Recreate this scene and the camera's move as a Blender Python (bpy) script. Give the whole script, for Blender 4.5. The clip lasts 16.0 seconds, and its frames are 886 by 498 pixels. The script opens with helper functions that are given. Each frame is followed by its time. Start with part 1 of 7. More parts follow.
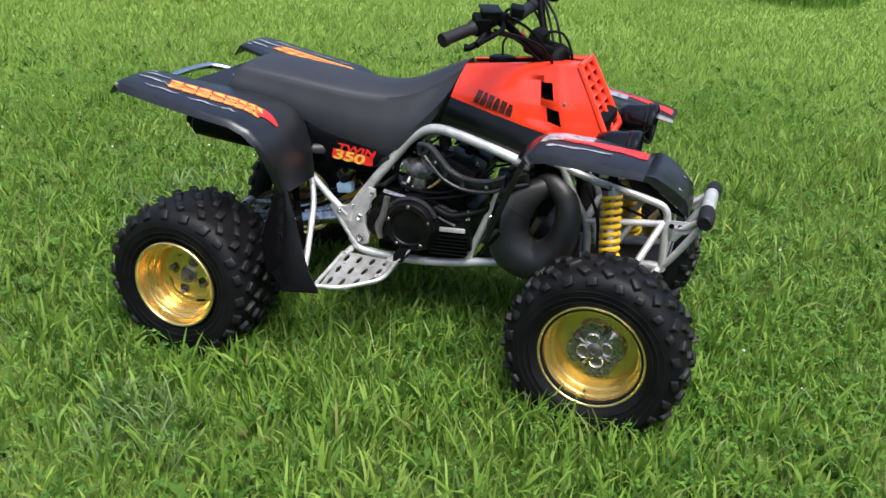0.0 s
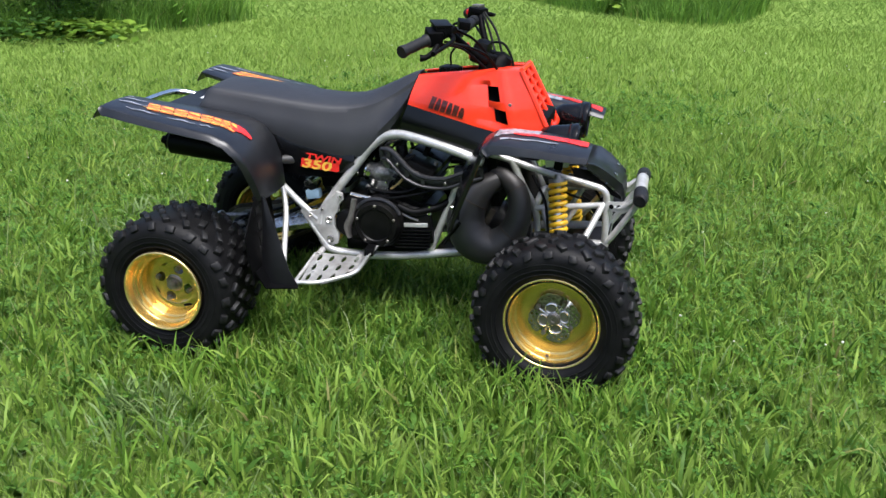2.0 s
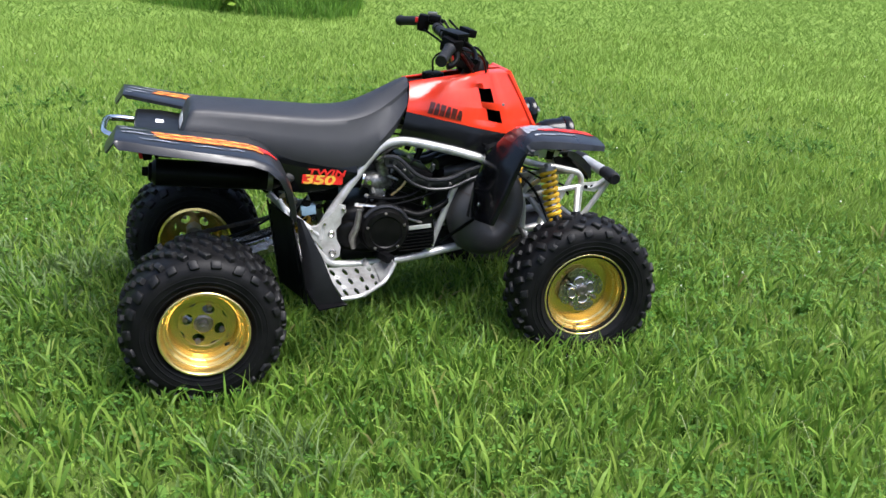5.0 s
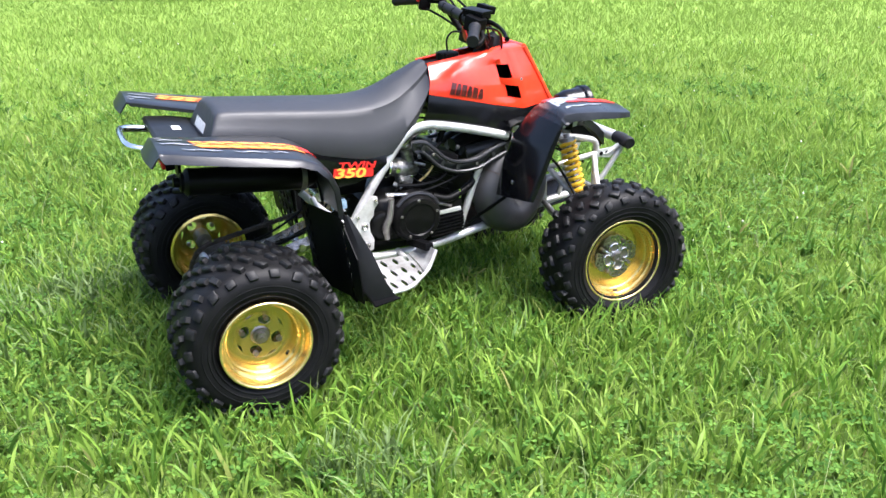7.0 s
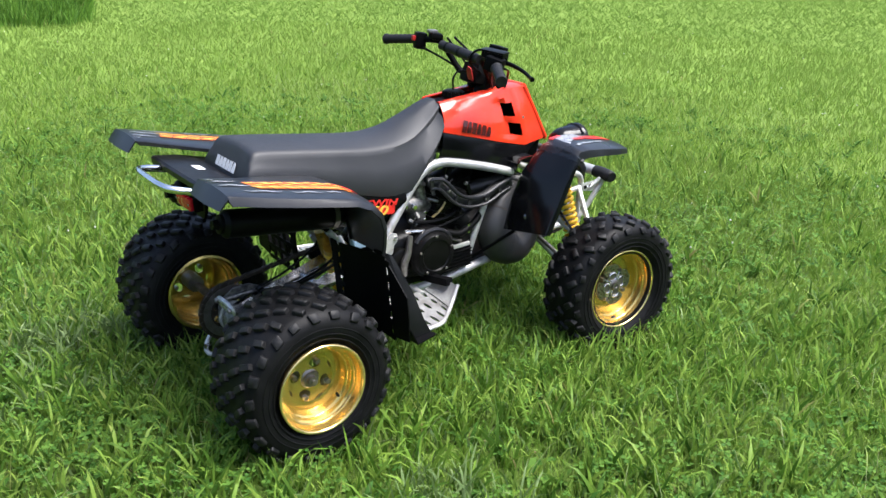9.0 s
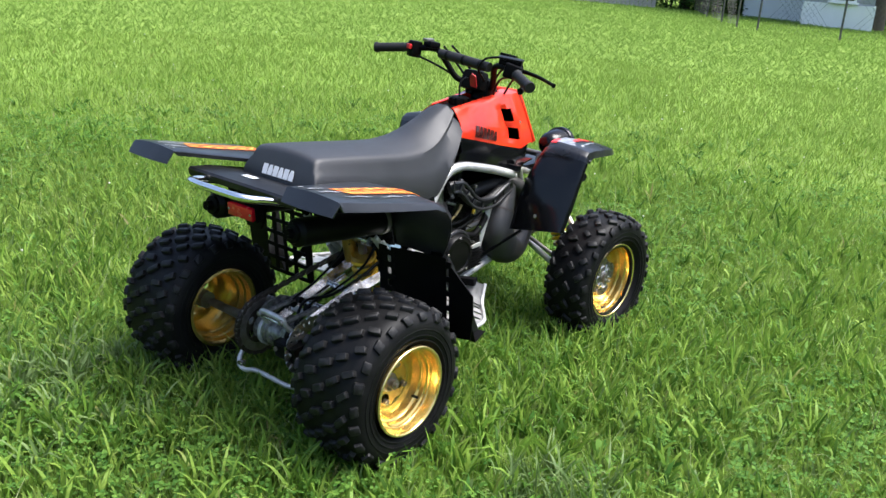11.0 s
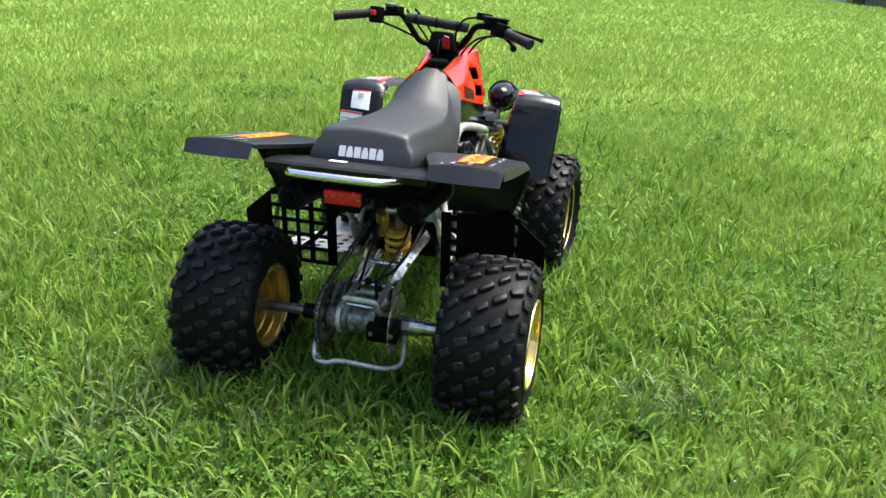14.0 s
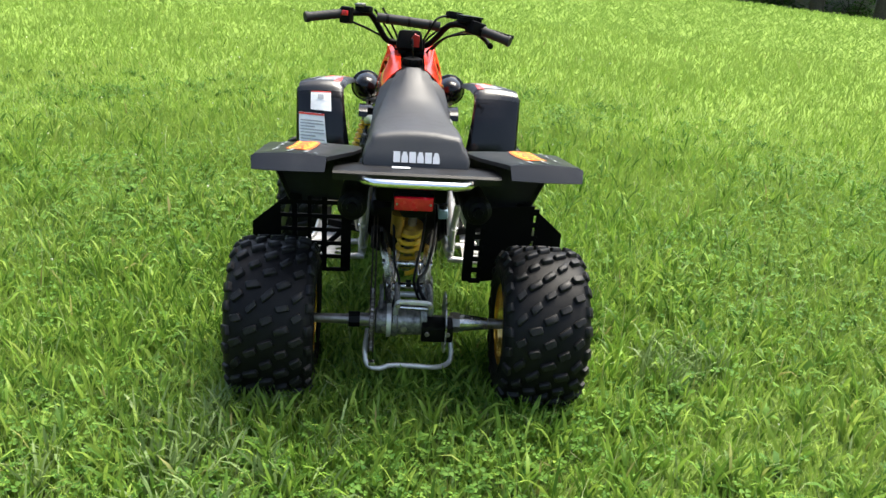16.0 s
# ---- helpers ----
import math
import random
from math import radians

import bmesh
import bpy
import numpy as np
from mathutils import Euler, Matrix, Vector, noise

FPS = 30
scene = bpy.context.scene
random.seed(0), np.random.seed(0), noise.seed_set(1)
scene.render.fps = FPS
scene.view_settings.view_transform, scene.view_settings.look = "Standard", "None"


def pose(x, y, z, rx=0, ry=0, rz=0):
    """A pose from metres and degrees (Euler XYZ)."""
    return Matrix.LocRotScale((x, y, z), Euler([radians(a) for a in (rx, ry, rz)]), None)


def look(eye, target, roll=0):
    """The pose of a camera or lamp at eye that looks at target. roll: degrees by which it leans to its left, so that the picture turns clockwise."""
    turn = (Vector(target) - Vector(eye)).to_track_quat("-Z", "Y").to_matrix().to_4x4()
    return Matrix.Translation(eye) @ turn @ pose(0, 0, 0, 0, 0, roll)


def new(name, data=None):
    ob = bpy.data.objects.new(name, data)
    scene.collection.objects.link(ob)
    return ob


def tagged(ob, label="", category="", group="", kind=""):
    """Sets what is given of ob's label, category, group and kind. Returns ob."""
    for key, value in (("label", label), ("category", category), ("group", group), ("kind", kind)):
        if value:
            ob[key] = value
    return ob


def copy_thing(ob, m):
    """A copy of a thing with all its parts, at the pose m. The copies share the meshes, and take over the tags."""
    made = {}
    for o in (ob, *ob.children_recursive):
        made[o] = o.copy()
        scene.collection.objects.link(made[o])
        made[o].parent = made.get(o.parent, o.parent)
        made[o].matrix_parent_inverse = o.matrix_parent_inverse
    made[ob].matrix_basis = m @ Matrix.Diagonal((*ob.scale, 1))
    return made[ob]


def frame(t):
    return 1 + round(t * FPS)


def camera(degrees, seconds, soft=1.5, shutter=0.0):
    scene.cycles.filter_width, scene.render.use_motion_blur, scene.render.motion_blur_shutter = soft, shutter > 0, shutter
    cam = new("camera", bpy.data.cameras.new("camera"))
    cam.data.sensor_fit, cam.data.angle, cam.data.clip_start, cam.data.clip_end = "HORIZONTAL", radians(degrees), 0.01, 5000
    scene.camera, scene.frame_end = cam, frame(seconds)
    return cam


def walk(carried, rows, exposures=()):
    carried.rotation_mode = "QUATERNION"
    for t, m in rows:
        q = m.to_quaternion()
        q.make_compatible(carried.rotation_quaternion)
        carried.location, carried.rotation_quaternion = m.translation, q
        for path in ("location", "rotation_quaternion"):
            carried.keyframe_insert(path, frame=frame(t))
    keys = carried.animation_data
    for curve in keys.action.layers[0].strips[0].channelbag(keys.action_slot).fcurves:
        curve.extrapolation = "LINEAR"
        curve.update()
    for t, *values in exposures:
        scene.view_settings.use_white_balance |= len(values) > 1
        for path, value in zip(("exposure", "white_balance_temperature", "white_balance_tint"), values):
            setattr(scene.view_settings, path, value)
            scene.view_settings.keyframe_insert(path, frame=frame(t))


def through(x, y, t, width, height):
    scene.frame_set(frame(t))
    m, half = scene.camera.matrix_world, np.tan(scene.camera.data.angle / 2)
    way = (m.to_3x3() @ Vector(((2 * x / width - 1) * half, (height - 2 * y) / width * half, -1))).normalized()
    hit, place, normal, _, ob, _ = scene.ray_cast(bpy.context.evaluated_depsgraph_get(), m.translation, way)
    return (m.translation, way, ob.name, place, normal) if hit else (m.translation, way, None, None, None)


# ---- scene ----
cam = camera(51.1, 16.0)
PATH = [
    (0, (1.581, -2.714, 1.469), (0.998, -0.961, 0.702), 2.8),
    (0.5, (1.583, -2.744, 1.46), (1.009, -0.962, 0.758), 1.2),
    (1, (1.624, -2.848, 1.472), (1.026, -1.076, 0.761), 1.4),
    (1.5, (1.64, -2.96, 1.472), (1.065, -1.16, 0.815), 1.5),
    (2, (1.543, -3.067, 1.449), (1.112, -1.241, 0.754), 0.8),
    (2.5, (1.408, -3.159, 1.455), (1.023, -1.318, 0.775), 1.8),
    (3, (1.189, -3.261, 1.468), (0.984, -1.402, 0.762), 0.8),
    (3.2, (1.1, -3.279, 1.477), (0.937, -1.424, 0.746), 0.1),
    (5.3, (-0.16, -3.132, 1.47), (0.431, -1.346, 0.792), 2.3),
    (5.5, (-0.198, -3.099, 1.48), (0.376, -1.319, 0.772), 0.9),
    (6, (-0.302, -3.006, 1.486), (0.385, -1.253, 0.812), -1.4),
    (6.5, (-0.401, -2.952, 1.488), (0.294, -1.232, 0.739), 0.2),
    (7, (-0.508, -2.95, 1.509), (0.249, -1.256, 0.762), -0.9),
    (7.5, (-0.722, -2.87, 1.495), (0.134, -1.211, 0.776), 1.1),
    (8, (-0.876, -2.77, 1.498), (0.071, -1.136, 0.839), 0.2),
    (8.5, (-1.017, -2.684, 1.521), (-0.027, -1.101, 0.804), 1.7),
    (8.7, (-1.062, -2.661, 1.544), (-0.017, -1.109, 0.836), 2.0),
    (10.8, (-1.786, -2.139, 1.46), (-0.33, -0.92, 0.834), 3.1),
    (11, (-1.856, -2.071, 1.489), (-0.359, -0.906, 0.854), 4.1),
    (11.5, (-2.052, -1.908, 1.494), (-0.487, -0.872, 0.801), 2.0),
    (12, (-2.166, -1.705, 1.485), (-0.55, -0.748, 0.797), 2.5),
    (12.5, (-2.248, -1.489, 1.482), (-0.566, -0.648, 0.8), 1.7),
    (13, (-2.334, -1.299, 1.477), (-0.593, -0.581, 0.802), 3.1),
    (13.5, (-2.473, -1.058, 1.467), (-0.68, -0.538, 0.748), 2.4),
    (14, (-2.534, -0.845, 1.464), (-0.705, -0.418, 0.778), 3.1),
    (14.5, (-2.583, -0.632, 1.465), (-0.733, -0.337, 0.767), 2.9),
    (15, (-2.624, -0.414, 1.493), (-0.748, -0.191, 0.837), 3.9),
    (15.5, (-2.703, -0.125, 1.482), (-0.834, -0.14, 0.768), 1.8),
    (16, (-2.681, 0.108, 1.486), (-0.81, -0.036, 0.793), 3.9),
]
EXPOSURES = [(0, 0.60, 5950, 13), (3.2, 0.70, 5900, 13), (5.4, 0.92, 5900, 14), (6.0, 1.6, 5900, 16), (6.6, 1.85, 5900, 16), (7.0, 1.58, 5900, 16), (7.5, 1.14, 5900, 13), (8.7, 1.02, 5950, 13), (10.8, 1.1, 5980, 12), (13, 1.2, 6150, 10), (16, 1.42, 6600, 8)]
walk(cam, [(t, look(eye, target, roll)) for t, eye, target, roll in PATH], EXPOSURES)

# ---- light ----
world = bpy.data.worlds.new("sky")
scene.world = world
world.use_nodes = True
wn = world.node_tree
sky = wn.nodes.new("ShaderNodeTexSky")
sky.sky_type = "NISHITA"
sky.sun_disc = False
sky.sun_elevation, sky.sun_rotation = radians(66), radians(140)
sky.air_density, sky.dust_density, sky.ozone_density = 1.0, 4.0, 0.6
wn.nodes["Background"].inputs["Strength"].default_value = 0.145
wn.links.new(sky.outputs["Color"], wn.nodes["Background"].inputs["Color"])

sun_data = bpy.data.lights.new("sun", "SUN")
sun_data.energy, sun_data.angle, sun_data.color = 3.5, radians(36), (1.0, 0.96, 0.87)
sun = new("sun", sun_data)
sun.matrix_world = look((2.6, -3.1, 9.0), (0, 0, 0))

# ---- materials ----
def material(name, color, rough=0.5, metal=0.0, spread=0.15, scale=30.0, bump=0.0, bump_scale=200.0,
             dirt=None, dirt_amount=0.0, dirt_scale=6.0, spec=0.5, coat=0.0, rough_spread=0.1):
    """Principled surface with fine and coarse variation of colour, roughness and relief."""
    m = bpy.data.materials.new(name)
    m.use_nodes = True
    nt = m.node_tree
    b = nt.nodes["Principled BSDF"]
    b.inputs["Metallic"].default_value = metal
    b.inputs["Specular IOR Level"].default_value = spec
    b.inputs["Coat Weight"].default_value = coat
    tc = nt.nodes.new("ShaderNodeTexCoord")
    n1 = nt.nodes.new("ShaderNodeTexNoise")
    n1.inputs["Scale"].default_value, n1.inputs["Detail"].default_value = scale, 6
    nt.links.new(tc.outputs["Object"], n1.inputs["Vector"])
    ramp = nt.nodes.new("ShaderNodeValToRGB")
    lo = [c * (1 - spread) for c in color]
    hi = [min(1, c * (1 + spread)) for c in color]
    ramp.color_ramp.elements[0].position, ramp.color_ramp.elements[1].position = 0.3, 0.7
    ramp.color_ramp.elements[0].color, ramp.color_ramp.elements[1].color = (*lo, 1), (*hi, 1)
    nt.links.new(n1.outputs["Fac"], ramp.inputs["Fac"])
    out = ramp.outputs["Color"]
    if dirt:
        n2 = nt.nodes.new("ShaderNodeTexNoise")
        n2.inputs["Scale"].default_value, n2.inputs["Detail"].default_value = dirt_scale, 8
        n2.inputs["Roughness"].default_value = 0.7
        nt.links.new(tc.outputs["Object"], n2.inputs["Vector"])
        mr = nt.nodes.new("ShaderNodeMapRange")
        mr.inputs["From Min"].default_value, mr.inputs["From Max"].default_value = 0.45, 0.75
        mr.inputs["To Max"].default_value = dirt_amount
        nt.links.new(n2.outputs["Fac"], mr.inputs["Value"])
        mix = nt.nodes.new("ShaderNodeMix")
        mix.data_type = "RGBA"
        nt.links.new(mr.outputs["Result"], mix.inputs["Factor"])
        nt.links.new(out, mix.inputs["A"])
        mix.inputs["B"].default_value = (*dirt, 1)
        out = mix.outputs["Result"]
    nt.links.new(out, b.inputs["Base Color"])
    rr = nt.nodes.new("ShaderNodeMapRange")
    rr.inputs["To Min"].default_value, rr.inputs["To Max"].default_value = max(0.02, rough - rough_spread), min(1, rough + rough_spread)
    nt.links.new(n1.outputs["Fac"], rr.inputs["Value"])
    nt.links.new(rr.outputs["Result"], b.inputs["Roughness"])
    if bump:
        n3 = nt.nodes.new("ShaderNodeTexNoise")
        n3.inputs["Scale"].default_value, n3.inputs["Detail"].default_value = bump_scale, 3
        nt.links.new(tc.outputs["Object"], n3.inputs["Vector"])
        bp = nt.nodes.new("ShaderNodeBump")
        bp.inputs["Strength"].default_value, bp.inputs["Distance"].default_value = bump, 0.002
        nt.links.new(n3.outputs["Fac"], bp.inputs["Height"])
        nt.links.new(bp.outputs["Normal"], b.inputs["Normal"])
    return m


BLACK = material("black_plastic", (0.0034, 0.0035, 0.0040), 0.15, spread=0.3, scale=9, bump=0.04, bump_scale=25, dirt=(0.014, 0.014, 0.015), dirt_amount=0.25, dirt_scale=9, rough_spread=0.07, spec=0.30)
GREYISH = material("greyish_black_plastic", (0.0075, 0.0080, 0.0092), 0.31, spread=0.35, scale=7, bump=0.05, bump_scale=40, dirt=(0.040, 0.041, 0.044), dirt_amount=0.4, dirt_scale=8, spec=0.55)
MATTE = material("matte_black_plastic", (0.0024, 0.0024, 0.0027), 0.5, spread=0.3, scale=20, bump=0.1, dirt=(0.010, 0.0095, 0.009), dirt_amount=0.2, spec=0.07)
SATIN = material("satin_black_plastic", (0.006, 0.0062, 0.007), 0.42, spread=0.3, scale=12, bump=0.06, dirt=(0.025, 0.025, 0.024), dirt_amount=0.25, spec=0.26)
VINYL = material("seat_vinyl", (0.0145, 0.0152, 0.0175), 0.52, spread=0.15, scale=14, bump=0.3, bump_scale=420, spec=0.62, dirt=(0.030, 0.031, 0.034), dirt_amount=0.4, dirt_scale=4)
RED = material("red_plastic", (0.84, 0.040, 0.011), 0.2, spread=0.06, scale=8, bump=0.03, bump_scale=30, dirt=(0.62, 0.07, 0.04), dirt_amount=0.5, dirt_scale=10, coat=0.2)
SILVER = material("silver_paint", (0.58, 0.575, 0.555), 0.33, metal=0.4, spread=0.12, scale=22, bump=0.05, dirt=(0.16, 0.13, 0.10), dirt_amount=0.6, dirt_scale=14)
ALLOY = material("cast_alloy", (0.66, 0.64, 0.60), 0.24, metal=0.9, spread=0.3, scale=35, bump=0.3, bump_scale=90, dirt=(0.045, 0.036, 0.028), dirt_amount=0.95, dirt_scale=26)
STEEL = material("dull_steel", (0.30, 0.28, 0.26), 0.42, metal=0.85, spread=0.25, scale=30, bump=0.1, dirt=(0.08, 0.06, 0.045), dirt_amount=0.7, dirt_scale=16)
DISC = material("bare_disc_steel", (0.36, 0.35, 0.33), 0.3, metal=0.9, spread=0.25, scale=50, dirt=(0.10, 0.08, 0.06), dirt_amount=0.6, dirt_scale=30)
CHROME = material("chrome", (0.78, 0.78, 0.76), 0.16, metal=1.0, spread=0.05, dirt=(0.4, 0.4, 0.38), dirt_amount=0.4)
GOLD = material("gold_rim", (0.86, 0.62, 0.20), 0.22, metal=0.9, spread=0.06, scale=6, bump=0.01, dirt=(0.50, 0.33, 0.10), dirt_amount=0.2, dirt_scale=18, rough_spread=0.05)
# paler copy of the rim gold, putting the lip's highlight into its colour
GOLD_LIP = material("gold_lip_highlight", (0.90, 0.70, 0.30), 0.18, metal=0.9, spread=0.06, scale=30)
GOLD_DARK = material("gold_shock_body", (0.62, 0.40, 0.08), 0.3, metal=0.8, spread=0.2, dirt=(0.14, 0.08, 0.02), dirt_amount=0.45)
CARB = material("dirty_cast_alloy", (0.24, 0.235, 0.22), 0.42, metal=0.7, spread=0.5, scale=70, bump=0.4, bump_scale=90, dirt=(0.018, 0.016, 0.014), dirt_amount=1.0, dirt_scale=30)
SPRING = material("yellow_spring", (0.88, 0.53, 0.016), 0.35, spread=0.08, dirt=(0.25, 0.14, 0.02), dirt_amount=0.4, dirt_scale=30)
FOOT = material("worn_alloy_tray", (0.36, 0.36, 0.345), 0.42, metal=0.4, spread=0.2, scale=30, bump=0.1, dirt=(0.12, 0.10, 0.08), dirt_amount=0.8, dirt_scale=10)
SPRING_OLD = material("ochre_spring", (0.86, 0.53, 0.03), 0.38, spread=0.12, dirt=(0.16, 0.09, 0.02), dirt_amount=0.5, dirt_scale=30)
RUBBER = material("tyre_rubber", (0.0050, 0.0050, 0.0054), 0.52, spread=0.35, scale=25, bump=0.25, bump_scale=150, dirt=(0.020, 0.0195, 0.018), dirt_amount=0.35, dirt_scale=9, spec=0.15)
# lighter than the carcass: worn rubber, with the blocks' highlights put into its tone
TREAD = material("worn_lit_tread_rubber", (0.0080, 0.0080, 0.0084), 0.5, spread=0.5, scale=60, bump=0.35, bump_scale=110, dirt=(0.026, 0.025, 0.023), dirt_amount=0.45, dirt_scale=28, spec=0.24)
GRIP = material("grip_rubber", (0.010, 0.010, 0.011), 0.6, spread=0.2, bump=0.3, bump_scale=300, spec=0.3)
ENGINE = material("black_engine", (0.0036, 0.0036, 0.0038), 0.34, spread=0.4, scale=30, bump=0.1, dirt=(0.020, 0.018, 0.014), dirt_amount=0.35, dirt_scale=14, spec=0.14)
PIPE = material("exhaust_black", (0.027, 0.0265, 0.0262), 0.48, spread=0.35, scale=12, bump=0.08, dirt=(0.050, 0.040, 0.032), dirt_amount=0.6, dirt_scale=8, spec=0.5)
HOSE = material("black_hose", (0.004, 0.004, 0.004), 0.42, spread=0.2, spec=0.11)
SHIELD = material("dark_shield", (0.034, 0.034, 0.036), 0.34, metal=0.4, spread=0.25, dirt=(0.015, 0.015, 0.015), dirt_amount=0.5, spec=0.4)
REDLENS = material("red_lens", (0.46, 0.004, 0.016), 0.25, spread=0.2, coat=0.1)
LENS = material("headlamp_lens", (0.30, 0.31, 0.32), 0.12, metal=0.4, spread=0.2, scale=60)
WHITE = material("white_sticker", (0.78, 0.79, 0.80), 0.35, spread=0.04)
PRINT = material("grey_print", (0.34, 0.35, 0.37), 0.5, spread=0.05)
REDPRINT = material("red_print", (0.62, 0.05, 0.03), 0.45, spread=0.05)
ORANGE = material("orange_graphic", (0.72, 0.17, 0.04), 0.35, spread=0.25, scale=60)
YELLOW = material("yellow_graphic", (0.80, 0.45, 0.06), 0.35, spread=0.15, scale=60)
REDGFX = material("red_graphic", (0.70, 0.025, 0.02), 0.3, spread=0.1)
STREAK = material("pale_streak_graphic", (0.24, 0.25, 0.27), 0.3, spread=0.5, scale=60)
# red blotches in the black stand for glare that washes the lettering out
LETTER_GLARE = material("glare_washed_lettering", (0.030, 0.010, 0.009), 0.2, spread=0.3, scale=60, dirt=(0.22, 0.025, 0.015), dirt_amount=0.9, dirt_scale=40)
LETTER_W = material("silver_lettering", (0.62, 0.63, 0.64), 0.4, spread=0.1)
RUST = material("rusty_steel", (0.055, 0.042, 0.032), 0.5, metal=0.4, spread=0.4, scale=40)
SWITCH = material("red_switch", (0.60, 0.02, 0.02), 0.35)
CLEAR = material("fuel_hose", (0.45, 0.33, 0.12), 0.3)
BLUE = material("blue_cap", (0.22, 0.33, 0.42), 0.4)


# ---- mesh helpers ----
V = Vector


def part(name, bm, mat, parent, label="", smooth=True, fix=True):
    """Link a bmesh as one mesh object under a thing or a part."""
    if fix:
        bmesh.ops.recalc_face_normals(bm, faces=bm.faces)
    me = bpy.data.meshes.new(name)
    bm.to_mesh(me)
    bm.free()
    me.materials.append(mat)
    if smooth:
        me.shade_smooth()
        me.set_sharp_from_angle(angle=radians(38))
    ob = new(name, me)
    if parent is not None:
        ob.parent = parent
    if label:
        ob["label"] = label
    return ob


def spline(pts, n=6, closed=False):
    """Points on a smooth curve through the given ones."""
    pts = [V(p) for p in pts]
    k = len(pts)
    out = []
    for i in range(k if closed else k - 1):
        p0 = pts[(i - 1) % k] if closed or i > 0 else pts[0] * 2 - pts[1]
        p1, p2 = pts[i], pts[(i + 1) % k]
        p3 = pts[(i + 2) % k] if closed or i + 2 < k else pts[-1] * 2 - pts[-2]
        for j in range(n):
            t = j / n
            out.append(0.5 * (2 * p1 + (p2 - p0) * t + (2 * p0 - 5 * p1 + 4 * p2 - p3) * t * t + (3 * p1 - p0 - 3 * p2 + p3) * t ** 3))
    if not closed:
        out.append(pts[-1])
    return out


def ring_loft(bm, rings, cap=True, closed=False):
    vs = [[bm.verts.new(p) for p in r] for r in rings]
    m = len(vs[0])
    for i in range(len(vs) if closed else len(vs) - 1):
        a, b = vs[i], vs[(i + 1) % len(vs)]
        for j in range(m):
            bm.faces.new((a[j], a[(j + 1) % m], b[(j + 1) % m], b[j]))
    if cap and not closed:
        bm.faces.new(vs[0][::-1])
        bm.faces.new(vs[-1])
    return bm


def tube(pts, r, seg=10, n=5, closed=False, straight=False, bm=None, flat=1.0):
    """A round bar along a curve. r: one radius or one for each given point. flat: squash across the sideways axis."""
    bm = bm or bmesh.new()
    k = len(pts)
    path = [V(p) for p in pts] if straight else spline(pts, n, closed)
    if isinstance(r, (int, float)):
        rs = [r] * len(path)
    else:
        rs = [float(np.interp(i, np.linspace(0, len(path) - 1, k), r)) for i in range(len(path))]
    up = None
    rings = []
    for i, p in enumerate(path):
        a = path[i - 1] if i > 0 else (path[-1] if closed else p)
        b = path[i + 1] if i + 1 < len(path) else (path[0] if closed else p)
        t = (b - a).normalized()
        if up is None:
            up = t.cross(V((0, 0, 1)))
            if up.length < 0.1:
                up = t.cross(V((0, 1, 0)))
        up = (up - t * up.dot(t)).normalized()
        w = t.cross(up)
        rings.append([p + (up * math.cos(x) * flat + w * math.sin(x)) * rs[i] for x in (2 * math.pi * j / seg for j in range(seg))])
    return ring_loft(bm, rings, closed=closed)


def lathe(profile, seg=40, m=None, bm=None, closed=False):
    """Turn (offset along y, radius) round the y axis, then move by m."""
    bm = bm or bmesh.new()
    m = m or Matrix()
    rings = [[m @ V((r * math.cos(a), y, r * math.sin(a))) for a in (2 * math.pi * j / seg for j in range(seg))] for y, r in profile]
    return ring_loft(bm, rings, cap=not closed, closed=closed)


def box(size, m=None, bm=None, bevel=0.0, taper=1.0):
    """A box of that size about the pose m; taper narrows its top."""
    bm = bm or bmesh.new()
    m = m or Matrix()
    x, y, z = (s / 2 for s in size)
    vs = [bm.verts.new(m @ V((sx * x * (taper if sz > 0 else 1), sy * y * (taper if sz > 0 else 1), sz * z))) for sz in (-1, 1) for sx, sy in ((-1, -1), (1, -1), (1, 1), (-1, 1))]
    fs = [bm.faces.new([vs[i] for i in q]) for q in ((3, 2, 1, 0), (4, 5, 6, 7), (0, 1, 5, 4), (1, 2, 6, 5), (2, 3, 7, 6), (3, 0, 4, 7))]
    if bevel:
        es = list({e for f in fs for e in f.edges})
        bmesh.ops.bevel(bm, geom=es, offset=bevel, segments=2, affect="EDGES", profile=0.6)
    return bm


def lug(bm, size, m, shear):
    """A rounded tread block: three rings that narrow towards the top."""
    x, y, z = (s / 2 for s in size)
    rings = []
    for h, k in ((-z, 1.06), (0.35 * z, 0.97), (0.86 * z, 0.90), (z, 0.78)):
        rings.append([m @ V(((sx * x + shear * sy * y) * k, sy * y * k, h)) for sx, sy in ((-1, -0.8), (-0.75, -1), (0.75, -1), (1, -0.8), (1, 0.8), (0.75, 1), (-0.75, 1), (-1, 0.8))])
    ring_loft(bm, rings)


